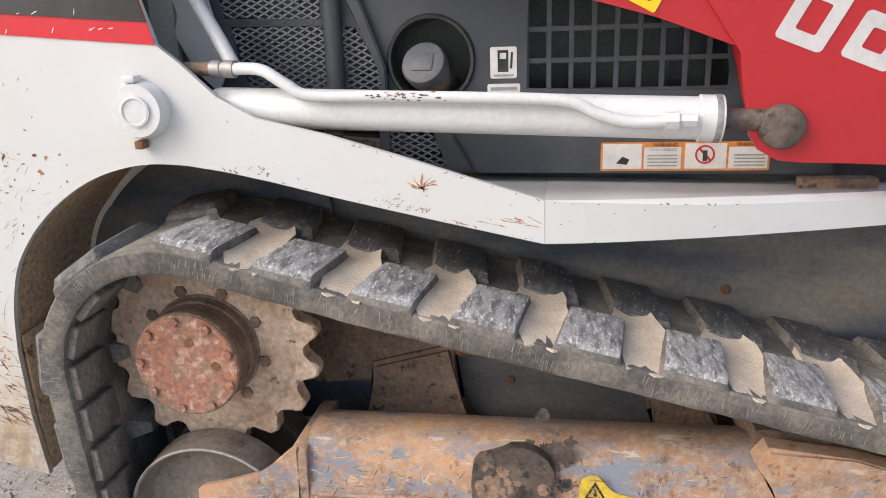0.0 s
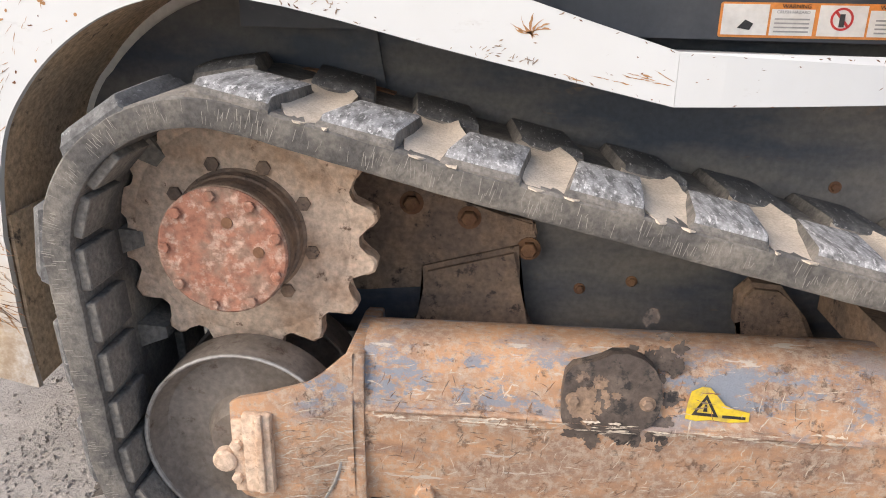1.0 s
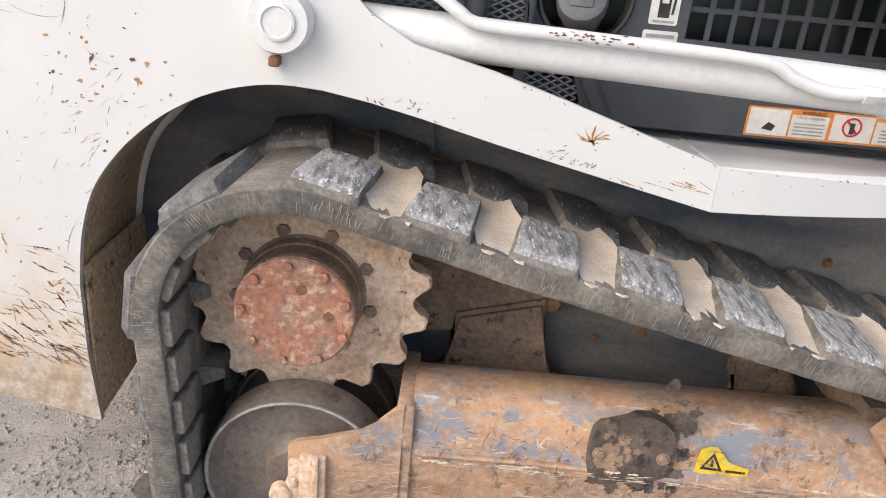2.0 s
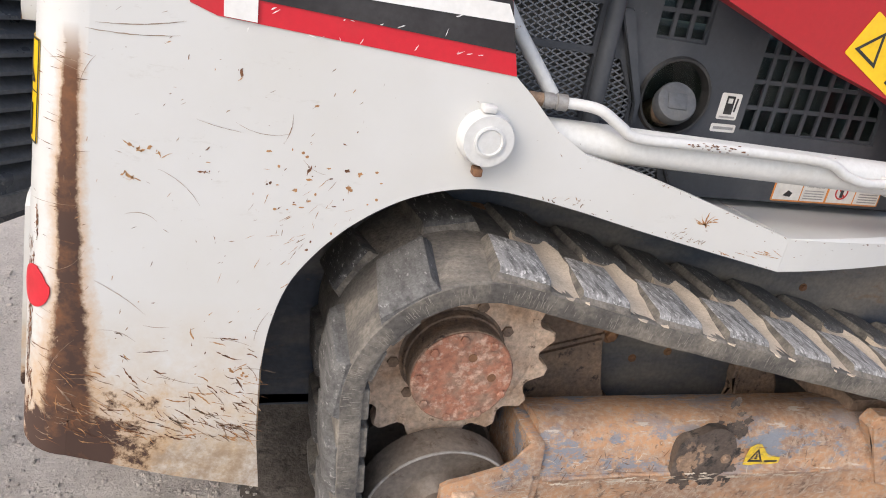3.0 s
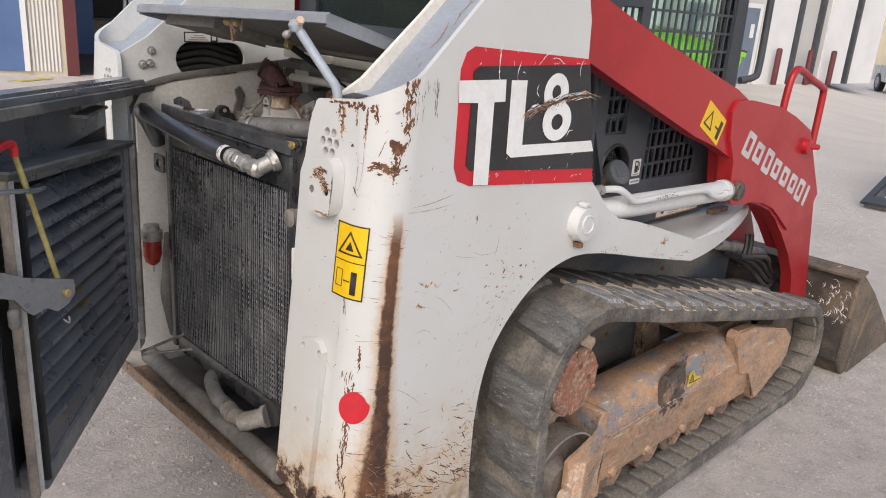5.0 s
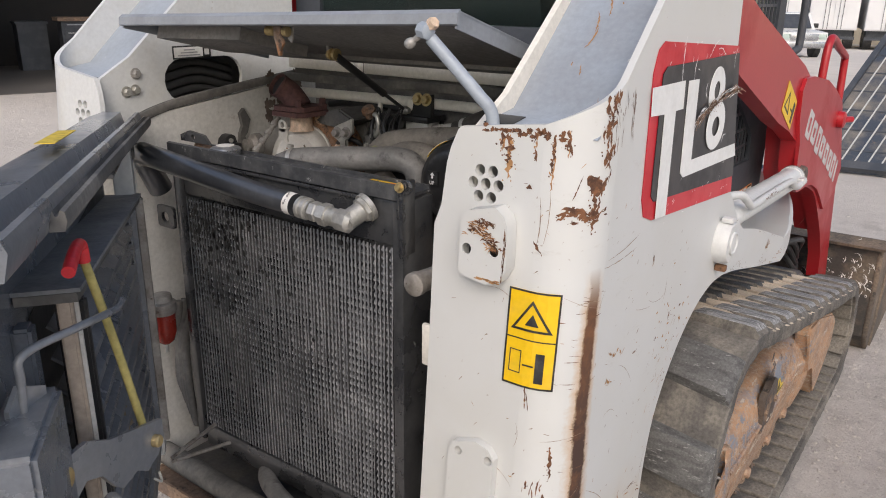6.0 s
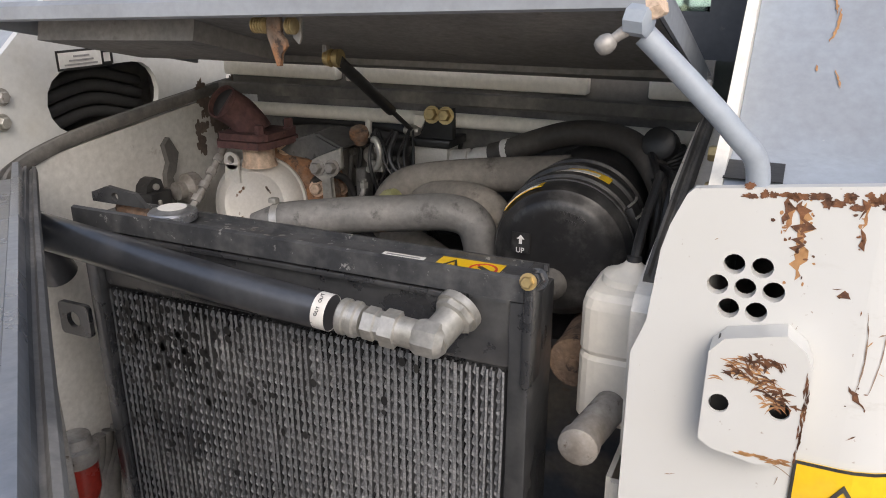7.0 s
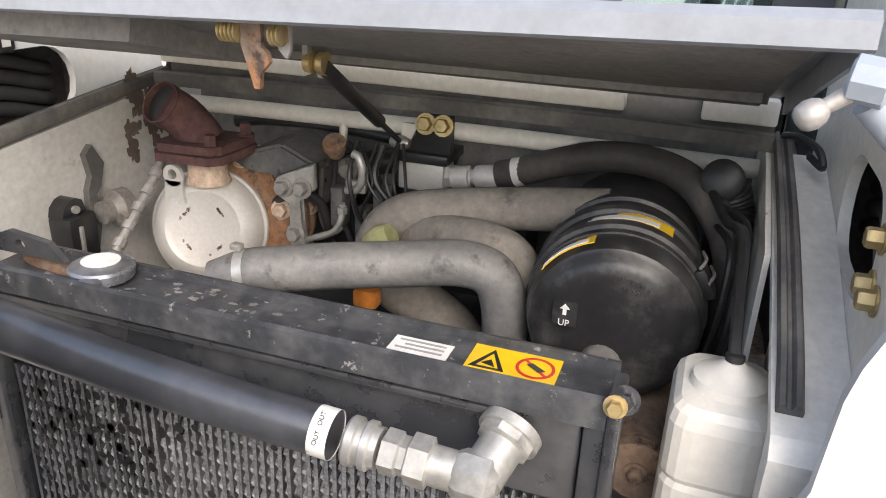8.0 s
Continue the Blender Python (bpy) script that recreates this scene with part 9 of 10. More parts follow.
lh = part("drain_hose", bm, GREYHOSE, loader, "grey lower hose with a plated elbow")
bm = bmesh.new()
rod(bm, (-1.115, 2.09, 0.432), (-1.12, 2.05, 0.428), 0.0245)
rod(bm, (-1.12, 2.06, 0.43), (-1.10, 1.99, 0.42), 0.022)
rod(bm, (-1.115, 2.015, 0.42), (-1.07, 1.955, 0.452), 0.027)
lathe(bm, (-1.075, 1.962, 0.449), (0.045, -0.06, 0.03), [(0, 0.032), (0.014, 0.032)], 16)
part("elbow_fitting", bm, DULLSTEEL, lh)
part("port_boss", lathe(bmesh.new(), (-1.062, 1.945, 0.462), (1, 0, 0), [(-0.004, 0.030), (0.0, 0.040), (0.014, 0.040)], 20), BLACKRUB, lh)
bm = bmesh.new()
rod(bm, (-1.07, 2.78, 0.345), (-1.125, 1.79, 0.375), 0.030, 18)
sill = part("sill_tube", bm, DUSTRUB, loader, "dusty dark tube along the rear sill")
part("sill_angle", prism(bmesh.new(), [(-1.14, 0.30), (-1.165, 0.312), (-1.165, 0.350), (-1.158, 0.350), (-1.155, 0.318), (-1.02, 0.308), (-1.02, 0.30)], 1.70, 2.75, xz), DARKRUST, sill)
bm = bmesh.new()
rod(bm, (-1.11, 1.772, 1.083), (-1.03, 1.758, 1.085), 0.020, 18)
lathe(bm, (-1.112, 1.772, 1.083), (-1, 0, 0), [(0, 0.0225), (0.012, 0.022), (0.016, 0.016)], 18)
part("drain_plug", bm, DULLSTEEL, loader, "dull steel pipe plug beside the radiator")
part("door_striker", cube((-1.135, 1.715, 0.94), (-1.125, 1.745, 1.02), 0.003), BAYWHITE, loader, "white striker plate")
part("inner_post", prism(bmesh.new(), [(-1.125, 0.42), (-1.115, 1.20), (-1.07, 1.20), (-1.08, 0.42)], 1.704, 1.716, xz), TANRUST, loader, "rust-stained inner post")

# ---- louvred rear door, swung open ----
HINGE = Vector((-1.180, 2.545, 0))
DD = Vector((-0.604, -0.797, 0)).normalized()
DN = Vector((DD.y, -DD.x, 0))        # points to the inside face
if DN.y > 0:
    DN = -DN


def door_put(s, z, w):
    p = HINGE + DD * s + DN * w
    return (p.x, p.y, z)


def door_box(s0, z0, s1, z1, w0, w1, bevel=0.0):
    bm = bmesh.new()
    vs = [bm.verts.new(door_put(s, z, w)) for s in (s0, s1) for z in (z0, z1) for w in (w0, w1)]
    for q in ((0, 1, 3, 2), (4, 6, 7, 5), (0, 4, 5, 1), (2, 3, 7, 6), (0, 2, 6, 4), (1, 5, 7, 3)):
        bm.faces.new([vs[i] for i in q])
    if bevel:
        bmesh.ops.bevel(bm, geom=list(bm.edges), offset=bevel, segments=2, affect='EDGES')
    return bm


DW, ZB, ZT = 1.10, 0.43, 1.335
door = part("rear_door", plate([(0.0, ZB + 0.03), (DW, ZB), (DW, ZT), (0.0, ZT - 0.04)], [[(0.08, 0.575), (0.795, 0.575), (0.795, 1.175), (0.08, 1.105)]], -0.060, -0.052, door_put), DOORGREY, loader, "open slate grey louvred rear door")
louvers = 12
part("louvre_sheet", plate([(0.028, 0.556), (0.80, 0.556), (0.80, 1.205), (0.028, 1.118)], [[(0.060, 0.585), (0.79, 0.620), (0.79, 1.19), (0.060, 1.108)]], -0.002, 0.0, door_put), DOORGREY, door, "", False)
for k in range(louvers):
    z0 = lerp(0.575, 1.070, k / (louvers - 1))
    bm = bmesh.new()
    pts = [(-0.006, 0.001), (0.0, 0.0), (0.030, -0.036), (0.033, -0.034), (0.004, 0.004), (-0.006, 0.005)]
    a = [bm.verts.new(door_put(0.105, z0 + 0.004 + dz, w)) for dz, w in pts]
    b = [bm.verts.new(door_put(0.80, z0 + dz + 0.060, w)) for dz, w in pts]
    tip = [bm.verts.new(door_put(0.046, z0 + 0.002 + dz, w)) for dz, w in ((0.0, 0.001), (0.003, 0.0), (0.010, -0.004), (0.011, -0.003), (0.005, 0.002), (0.0, 0.003))]
    bm.faces.new(tip)
    for i in range(6):
        bm.faces.new((tip[i], a[i], a[(i + 1) % 6], tip[(i + 1) % 6]))
    bm.faces.new(list(reversed(b)))
    for i in range(6):
        bm.faces.new((a[i], b[i], b[(i + 1) % 6], a[(i + 1) % 6]))
    slat = part("louvre", bm, DOORGREY, door, "", False)
    if k in (4, 5, 6, 7):
        stain = Wear(lambda u, v, w: door_put(u, z0 + 0.060 * u / 0.8 + lerp(0.004, 0.030, v), lerp(0.002, -0.034, v) + w))
        for q in range(5):
            stain.blot(0.46 + 0.05 * k - 0.2 + random.uniform(-0.05, 0.05), random.uniform(0.3, 0.7), random.uniform(0.02, 0.05), random.uniform(0.15, 0.3), random.Random(k * 9 + q), 14, 0.0015)
        stain.link("rust_stain", TANRUST, slat, "rust-brown stain on the slat")
# plain black sheet added to make the gaps between the slats dark
part("louvre_backing", door_box(0.02, 0.54, 0.81, 1.18, -0.0515, -0.0505), BLACKRUB, door, "black backing sheet behind the louvres", False)
part("louvre_frame", door_box(0.003, 0.52, 0.028, 1.13, -0.052, 0.010, 0.003), DOORGREY, door)
part("louvre_frame", door_box(0.828, 0.52, 0.846, 1.222, -0.006, 0.014, 0.006), GRIMY, door, "pale grey inner door post")
part("post_seal", door_box(0.797, 0.53, 0.811, 1.20, -0.02, 0.018, 0.003), BLACKRUB, door, "black rubber strip on the post")
part("louvre_frame", door_box(0.003, 0.50, 0.80, 0.555, -0.052, 0.008, 0.003), DOORDUST, door, "dusty bottom edge of the louvres")
part("louvre_frame", door_box(0.850, 0.52, 0.866, 1.226, -0.006, 0.012, 0.003), TANTRIM, door, "tan dusty gasket strip")
part("edge_trim", door_box(-0.011, 0.50, 0.011, 1.126, 0.0105, 0.026, 0.002), DULLSTEEL, door, "pale worn edge trim")
part("edge_seal", door_box(-0.020, 0.50, -0.0115, 1.126, -0.030, 0.024, 0.002), BLACKRUB, door, "black rubber strip beside the hinge")
bm = bmesh.new()
bmesh.ops.bevel(prism(bm, [(0.0, 1.120), (0.87, 1.218), (0.87, 1.230), (0.0, 1.132)], -0.05, 0.020, door_put), geom=[], offset=0.001)
part("top_ledge", bm, DUSTRUB, door, "black rubber trim over the louvres")
part("door_shelf", prism(bmesh.new(), [(0.0, 1.1325), (0.87, 1.2305), (0.87, 1.236), (0.0, 1.138)], -0.052, 0.024, door_put), DOORDUST, door, "dusty shelf over the louvres")
# top rail: sloping cap with a rubber lip
bm = bmesh.new()
rows = []
for s, z in ((-0.13, 1.292), (0.2, 1.313), (0.6, 1.341), (1.18, 1.380)):
    rows.append([bm.verts.new(door_put(s, z + dz, w)) for dz, w in ((0.0, 0.032), (0.010, 0.028), (0.010, 0.020), (-0.014, 0.014), (-0.014, -0.006), (0.012, -0.012), (0.014, -0.050), (0.002, -0.085), (-0.014, -0.083), (-0.024, -0.05), (-0.024, 0.026))])
for a, b in zip(rows, rows[1:]):
    for k in range(11):
        bm.faces.new((a[k], a[(k + 1) % 11], b[(k + 1) % 11], b[k]))
bm.faces.new(rows[0])
bm.faces.new(list(reversed(rows[-1])))
part("top_rail", bm, DOORGREY, door, "slate door top rail with scuffs")
bm = sweep(bmesh.new(), [door_put(-0.17, 1.274, 0.040), door_put(0.2, 1.298, 0.036), door_put(0.6, 1.326, 0.034), door_put(1.0, 1.354, 0.034)], SEAL)
part("rail_seal", bm, DUSTRUB, door, "black rubber door seal")
part("sticker", prism(bmesh.new(), [(0.50, -0.014), (0.68, -0.014), (0.68, -0.040), (0.50, -0.040)], 1.3590, 1.3602, lambda s, w, z: door_put(s, z + 0.001 + (s - 0.43) * 0.068, w)), OLDYELLOW, door, "worn yellow sticker")
part("hinge_bracket", door_box(-0.06, 1.12, 0.015, 1.27, -0.03, 0.012, 0.003), WHITE, door, "white door hinge")
part("hinge_bracket", door_box(-0.05, 0.46, 0.015, 0.56, -0.03, 0.012, 0.003), WHITE, door, "white door hinge")
part("catch", door_box(0.22, 1.262, 0.40, 1.270, -0.02, 0.02, 0.002), DULLSTEEL, door)
# lock side: deep channel, latch lever, pull strap with a red grip
part("lock_channel", door_box(0.868, ZB + 0.02, 0.90, 1.20, -0.052, -0.030, 0.004), DOORGREY, door)
part("lock_channel", door_box(0.945, ZB + 0.02, DW, 1.15, -0.052, 0.004, 0.006), DOORGREY, door)
LEV0 = Vector(door_put(0.975, 0, -0.012))
LEVD = (Vector(door_put(0.795, 0, 0.072)) - LEV0).normalized()
LEVN = Vector((-LEVD.y, LEVD.x, 0))
if LEVN.dot(DD) < 0:
    LEVN = -LEVN


def lever_put(u, z, w):
    p = LEV0 + LEVD * u + LEVN * w
    return (p.x, p.y, z)


bm = plate([(-0.035, 1.095), (-0.042, 1.035), (-0.02, 1.005), (0.02, 1.000), (0.045, 1.012), (0.075, 0.998), (0.10, 0.965), (0.115, 0.952), (0.15, 0.955), (0.175, 0.938), (0.205, 0.945), (0.225, 0.962), (0.224, 0.992), (0.10, 1.035), (0.055, 1.060), (0.02, 1.062), (0.005, 1.085)], [], 0.0, 0.006, lever_put)
lever = part("latch_lever", bm, DOORGREY, door, "slate grey latch lever")
for u, z, r in ((0.0, 1.045, 0.015), (0.198, 0.972, 0.009)):
    bm = bmesh.new()
    lathe(bm, lever_put(u, z, 0.006), LEVN, [(0, r), (0.008, r), (0.010, r * 0.8)], 16)
    part("lever_pin", bm, BRASS, lever)
for z in (1.115, 1.085):
    bm = bmesh.new()
    hexbolt(bm, lever_put(-0.015, z, 0.004), LEVN, 0.008, 0.010)
    part("lever_bolt", bm, STEEL, lever)
part("lever_stand", plate([(-0.05, 0.90), (0.01, 0.90), (0.01, 1.16), (-0.03, 1.18), (-0.05, 1.16)], [], -0.006, 0.0, lever_put), DOORGREY, lever)
bm = bmesh.new()
tube(bm, [lever_put(-0.03, 1.12, 0.0), lever_put(-0.028, 1.185, 0.002), lever_put(-0.02, 1.212, 0.004), door_put(0.94, 1.215, 0.030), door_put(0.86, 1.200, 0.058), door_put(0.82, 1.196, 0.062)], 0.0048, 10, 6)
part("lever_hook", bm, DOORGREY, lever)
bm = bmesh.new()
tube(bm, [lever_put(0.190, 0.915, 0.003), lever_put(0.198, 0.905, 0.010), lever_put(0.206, 0.915, 0.003)], 0.002, 6, 4)
part("cotter_pin", bm, STEEL, lever)
bm = bmesh.new()
sp = [Vector(lever_put(0.198, 0.985, -0.006)), Vector(door_put(0.835, 1.15, 0.048)), Vector(door_put(0.86, 1.272, 0.030))]
tube(bm, sp, 0.0055, 10, 5)
strap = part("pull_strap", bm, STRAP, door, "faded yellow pull cord with a red grip")
bm = bmesh.new()
tube(bm, [sp[2] - (sp[2] - sp[1]) * 0.06, sp[2] + Vector((-0.002, -0.003, 0.016)), Vector(door_put(0.905, 1.292, 0.030)), Vector(door_put(0.955, 1.285, 0.030))], 0.0074, 12, 5)
part("red_grip", bm, REDKNOB, strap)
bm = bmesh.new()
lathe(bm, door_put(0.955, 1.000, 0.040), (0, 0, -1), [(0, 0.006), (0.006, 0.011), (0.034, 0.011), (0.040, 0.008)], 14)
part("latch_spring", bm, GREYHOSE, door)
part("cross_wire", rod(bmesh.new(), (-1.20, 2.47, 0.475), (-1.03, 2.43, 0.465), 0.005, 8), DULLSTEEL, loader, "thin steel stay rod")
part("cross_wire", rod(bmesh.new(), (-1.20, 2.47, 0.485), (-1.03, 2.50, 0.495), 0.005, 8), DULLSTEEL, loader)


# ---- the yard round the loader ----
# long pale building with doors and bollards
WA, WB = Vector((20.2, 10.2, 0)), Vector((25.42, 9.52, 0))
WD = (WB - WA).normalized()
WN = Vector((WD.y, -WD.x, 0))
if WN.y > 0:
    WN = -WN


def wall_put(s, z, w):
    p = WA + WD * s + WN * w
    return (p.x, p.y, z)


def wall_box(s0, z0, s1, z1, w0, w1):
    return prism(bmesh.new(), [(s0, z0), (s1, z0), (s1, z1), (s0, z1)], w0, w1, wall_put)


hall = thing("warehouse", WA + WD * 6 + Vector((0, 0, G)), "long pale grey warehouse with white panels and grey doors", "warehouse")
part("wall", wall_box(-8, G, 7.3, 8.0, -6.0, 0.0), PALEWALL, hall, "", False)
part("roof", wall_box(-8.2, 8.0, 7.5, 8.3, -6.2, 0.3), CHROME, hall, "", False)
for s0, s1 in ((0.05, 1.75), (3.71, 5.2), (5.5, 7.28)):
    part("white_panel", wall_box(s0, G, s1, 8.0, 0.0, 0.06), WHITEWALL, hall, "", False)
for s in (1.78, 3.0, 5.3):
    part("downpipe", wall_box(s, G, s + 0.14, 8.0, 0.0, 0.16), SLATE, hall, "dark downpipe", False)
for s in (-3.6, -1.2):
    d = part("door", wall_box(s, G, s + 0.95, 2.05, 0.0, 0.05), DOORBLUE, hall, "grey-blue steel door", False)
    part("door_frame", plate([(s - 0.12, G), (s + 1.07, G), (s + 1.07, 2.17), (s - 0.12, 2.17)], [[(s, G + 0.001), (s + 0.95, G + 0.001), (s + 0.95, 2.05), (s, 2.05)]], 0.0, 0.07, wall_put), WHITEWALL, d, "", False)
    part("notice", wall_box(s + 0.62, 1.25, s + 0.80, 1.62, 0.05, 0.06), STICKERWHITE, d, "", False)
bollard_at = [WA + WD * s + WN * q for s, q in ((0.8, 0.25), (2.5, 0.3), (3.8, 0.35))]
bm = bmesh.new()
lathe(bm, (0, 0, 0), (0, 0, 1), [(0, 0.085), (1.0, 0.085), (1.04, 0.06), (1.05, 0.02)], 16)
first = part("bollard", bm, MAROON, None)
tagged(first, "dark red steel bollard in front of the warehouse", "bollard", "bollards at the warehouse")
first.matrix_basis = Matrix.Translation((bollard_at[0].x, bollard_at[0].y, G))
for p in bollard_at[1:]:
    copy_thing(first, Matrix.Translation((p.x, p.y, G)))

# green waste container
cont = thing("waste_container", (16.0, 9.2, G), "lime green waste container with a sloped black lid", "waste container")
CD = Vector((0.45, -0.89, 0)).normalized()
CN = Vector((-CD.y, CD.x, 0))
if CN.x > 0:
    CN = -CN


def cont_put(s, z, w):
    p = Vector((15.45, 9.75, 0)) + CD * s + CN * w
    return (p.x, p.y, z)


part("body", prism(bmesh.new(), [(-1.2, G + 0.12), (1.05, G + 0.12), (1.25, 0.98), (-0.2, 1.30), (-1.4, 1.45)], -1.0, 0.7, cont_put), LIME, cont)
part("lid", prism(bmesh.new(), [(1.30, 0.98), (1.30, 1.02), (-0.2, 1.345), (-1.45, 1.50), (-1.45, 1.45), (-0.2, 1.30)], -1.03, 0.73, cont_put), BLACKPLASTIC, cont, "black plastic lid")
part("rim", prism(bmesh.new(), [(1.27, 0.88), (1.29, 0.98), (-0.2, 1.30), (-1.42, 1.45), (-1.42, 1.36), (-0.2, 1.21)], 0.7, 0.78, cont_put), LIME, cont)
part("fork_pocket", prism(bmesh.new(), [(-0.65, 0.30), (0.45, 0.30), (0.45, 0.52), (-0.65, 0.52)], 0.7, 0.86, cont_put), LIME, cont)
part("notice", prism(bmesh.new(), [(0.55, 0.72), (0.95, 0.66), (0.95, 0.88), (0.55, 0.94)], 0.70, 0.712, cont_put), REDINK, cont, "red and white notice", False)
for s in (-1.0, 0.85):
    for w in (-0.85, 0.55):
        part("castor", lathe(bmesh.new(), Vector(cont_put(s, G + 0.062, w)) - CN * 0.02, CN, [(0, 0.06), (0.04, 0.06)], 14), BLACKRUB, cont)

# leaning mesh ramp
ramp_ob = thing("loading_ramp", (6.3, 1.0, G), "dark steel loading ramp with pale bars, leaning up", "ramp")
RO = Vector((5.96, 2.54, G))
RDD = Vector((0.10, -1.0, 0)).normalized()
RUP = Vector((1.6, -0.45, 1.3))


def ramp_put(s, v, w):
    p = RO + RDD * s + RUP * v + Vector((-0.63, 0.0, 0.78)) * w
    return (p.x, p.y, p.z)


part("deck", prism(bmesh.new(), [(0, 0.015), (2.2, 0.015), (2.2, 1.0), (0, 1.0)], 0.0, 0.03, ramp_put), HULL, ramp_ob, "", False)
part("edge_bar", prism(bmesh.new(), [(0, 0.015), (2.2, 0.015), (2.2, 0.06), (0, 0.06)], 0.03, 0.07, ramp_put), SLATE, ramp_ob, "", False)
part("edge_bar", prism(bmesh.new(), [(-0.03, 0.015), (0.03, 0.015), (0.03, 1.0), (-0.03, 1.0)], 0.03, 0.06, ramp_put), SLATE, ramp_ob, "", False)
for k in range(19):
    s = 0.12 + 0.115 * k
    part("bar", prism(bmesh.new(), [(s - 0.006, 0.02), (s + 0.006, 0.02), (s + 0.006, 1.0), (s - 0.006, 1.0)], 0.03, 0.042, ramp_put), PALEWALL, ramp_ob, "", False)
for k in range(7):
    v = 0.14 + 0.13 * k
    part("cross_bar", prism(bmesh.new(), [(0, v - 0.004), (2.2, v - 0.004), (2.2, v + 0.004), (0, v + 0.004)], 0.03, 0.034, ramp_put), SLATE, ramp_ob, "", False)
part("ramp_leg", rod(bmesh.new(), ramp_put(0.3, 0.93, -0.01), (RO.x + 2.2, RO.y - 0.9, G), 0.03), SLATE, ramp_ob)
part("ramp_leg", rod(bmesh.new(), ramp_put(1.9, 0.93, -0.01), (RO.x + 2.3, RO.y - 2.4, G), 0.03), SLATE, ramp_ob)


# pickup and box trailers far off
def pickup(at, turn):
    m = Matrix.Translation(at) @ Matrix.Rotation(turn, 4, 'Z')
    root = thing("pickup_truck", at, "white pickup truck parked across the yard", "pickup truck")

    def add(name, bm, mat, par=root, label=""):
        return part(name, turned(bm, m), mat, par, label)
    body = add("body", prism(bmesh.new(), [(-2.6, 0.45), (2.6, 0.42), (2.68, 0.70), (2.60, 1.02), (1.35, 1.10), (0.75, 1.72), (-0.55, 1.74), (-0.75, 1.12), (-2.6, 1.08)], -0.92, 0.92, xz), TRUCKWHITE)
    bmesh_w = prism(bmesh.new(), [(1.30, 1.14), (0.78, 1.66), (0.80, 1.68), (1.36, 1.14)], -0.78, 0.78, xz)
    add("windscreen", bmesh_w, SLATE, body)
    add("grille", cube((2.66, -0.55, 0.72), (2.71, 0.55, 0.98), 0.02), CHROME, body)
    add("bumper", cube((2.62, -0.92, 0.45), (2.80, 0.92, 0.68), 0.04), CHROME, body)
    for s in (-1, 1):
        add("headlight", cube((2.62, s * 0.72 - 0.14, 0.76), (2.71, s * 0.72 + 0.14, 0.96), 0.02), GLASS, body)
        add("side_window", prism(bmesh.new(), [(0.68, 1.62), (0.72, 1.66), (-0.5, 1.66), (-0.55, 1.16), (1.12, 1.16)], s * 0.925 - 0.004, s * 0.925 + 0.004, xz), SLATE, body)
        add("mirror", cube((0.95, s * 1.08 - 0.10, 1.15), (1.05, s * 1.08 + 0.10, 1.33), 0.02), BLACKPLASTIC, body)
        for x in (-1.75, 1.75):
            w = add("wheel", lathe(bmesh.new(), (x, s * 0.95, 0.38), (0, -s, 0), [(0, 0.28), (0.01, 0.38), (0.24, 0.38), (0.25, 0.28)], 24), BLACKRUB)
            add("rim", lathe(bmesh.new(), (x, s * 0.955, 0.38), (0, s, 0), [(-0.02, 0.25), (0.0, 0.23), (0.005, 0.05)], 16), CHROME, w)
    return root


pickup(Vector((33.9, 9.4, ground_z(33.9, 9.4))), radians(214))


def trailer(at, turn):
    m = Matrix.Translation(at) @ Matrix.Rotation(turn, 4, 'Z')
    root = thing("box_trailer", at, "white box trailer with closed rear doors", "trailer", "parked box trailers")

    def add(name, bm, mat, par=root):
        return part(name, turned(bm, m), mat, par, "", False)
    body = add("box", cube((0, -1.25, 1.0), (9.0, 1.25, 3.9)), WHITEWALL)
    for s in (-1, 1):
        d = add("door", cube((-0.05, s * 0.62 - 0.60, 1.05), (0.0, s * 0.62 + 0.60, 3.85)), WHITEWALL, body)
        for k in (0.25, 0.45):
            add("lock_rod", rod(bmesh.new(), (-0.08, s * k, 1.05), (-0.08, s * k, 3.85), 0.02), CHROME, d)
    add("rear_bar", cube((-0.1, -1.2, 0.50), (0.0, 1.2, 0.65)), SLATE, body)
    add("bogie", cube((0.4, -1.1, 0.55), (3.0, 1.1, 1.0)), SLATE, body)
    for s in (-1, 1):
        for x in (0.9, 2.2):
            add("wheel", lathe(bmesh.new(), (x, s * 1.2, 0.5), (0, -s, 0), [(0, 0.4), (0.02, 0.5), (0.45, 0.5), (0.46, 0.4)], 20), BLACKRUB, root)
    return root


for k in range(5):
    trailer(Vector((46.4 + 0.35 * k, 12.5 - 2.85 * k, ground_z(46.4, 9.0))), radians(12))

# cream building behind the trailers
far_hall = thing("far_building", (64, 8, G - 1.4), "cream coloured far building", "building")
part("wall", cube((60, -40, G - 1.6), (68, 40, 5.6)), CREAMWALL, far_hall, "", False)
part("roof", cube((59.7, -40.3, 5.6), (68.3, 40.3, 5.9)), CHROME, far_hall, "", False)

# workshop: blue and white front with a tall open bay
SA = Vector((3.0, 20.6, 0))
SD = Vector((0.93, -0.30, 0)).normalized()
SN = Vector((-SD.y, SD.x, 0))
if SN.y > 0:
    SN = -SN


def shop_put(s, z, w):
    p = SA + SD * s + SN * w
    return (lerp(-2.0, p.x, 0.69), lerp(0.5, p.y, 0.69), z)


def shop_box(s0, z0, s1, z1, w0, w1):
    return prism(bmesh.new(), [(s0, z0), (s1, z0), (s1, z1), (s0, z1)], w0, w1, shop_put)


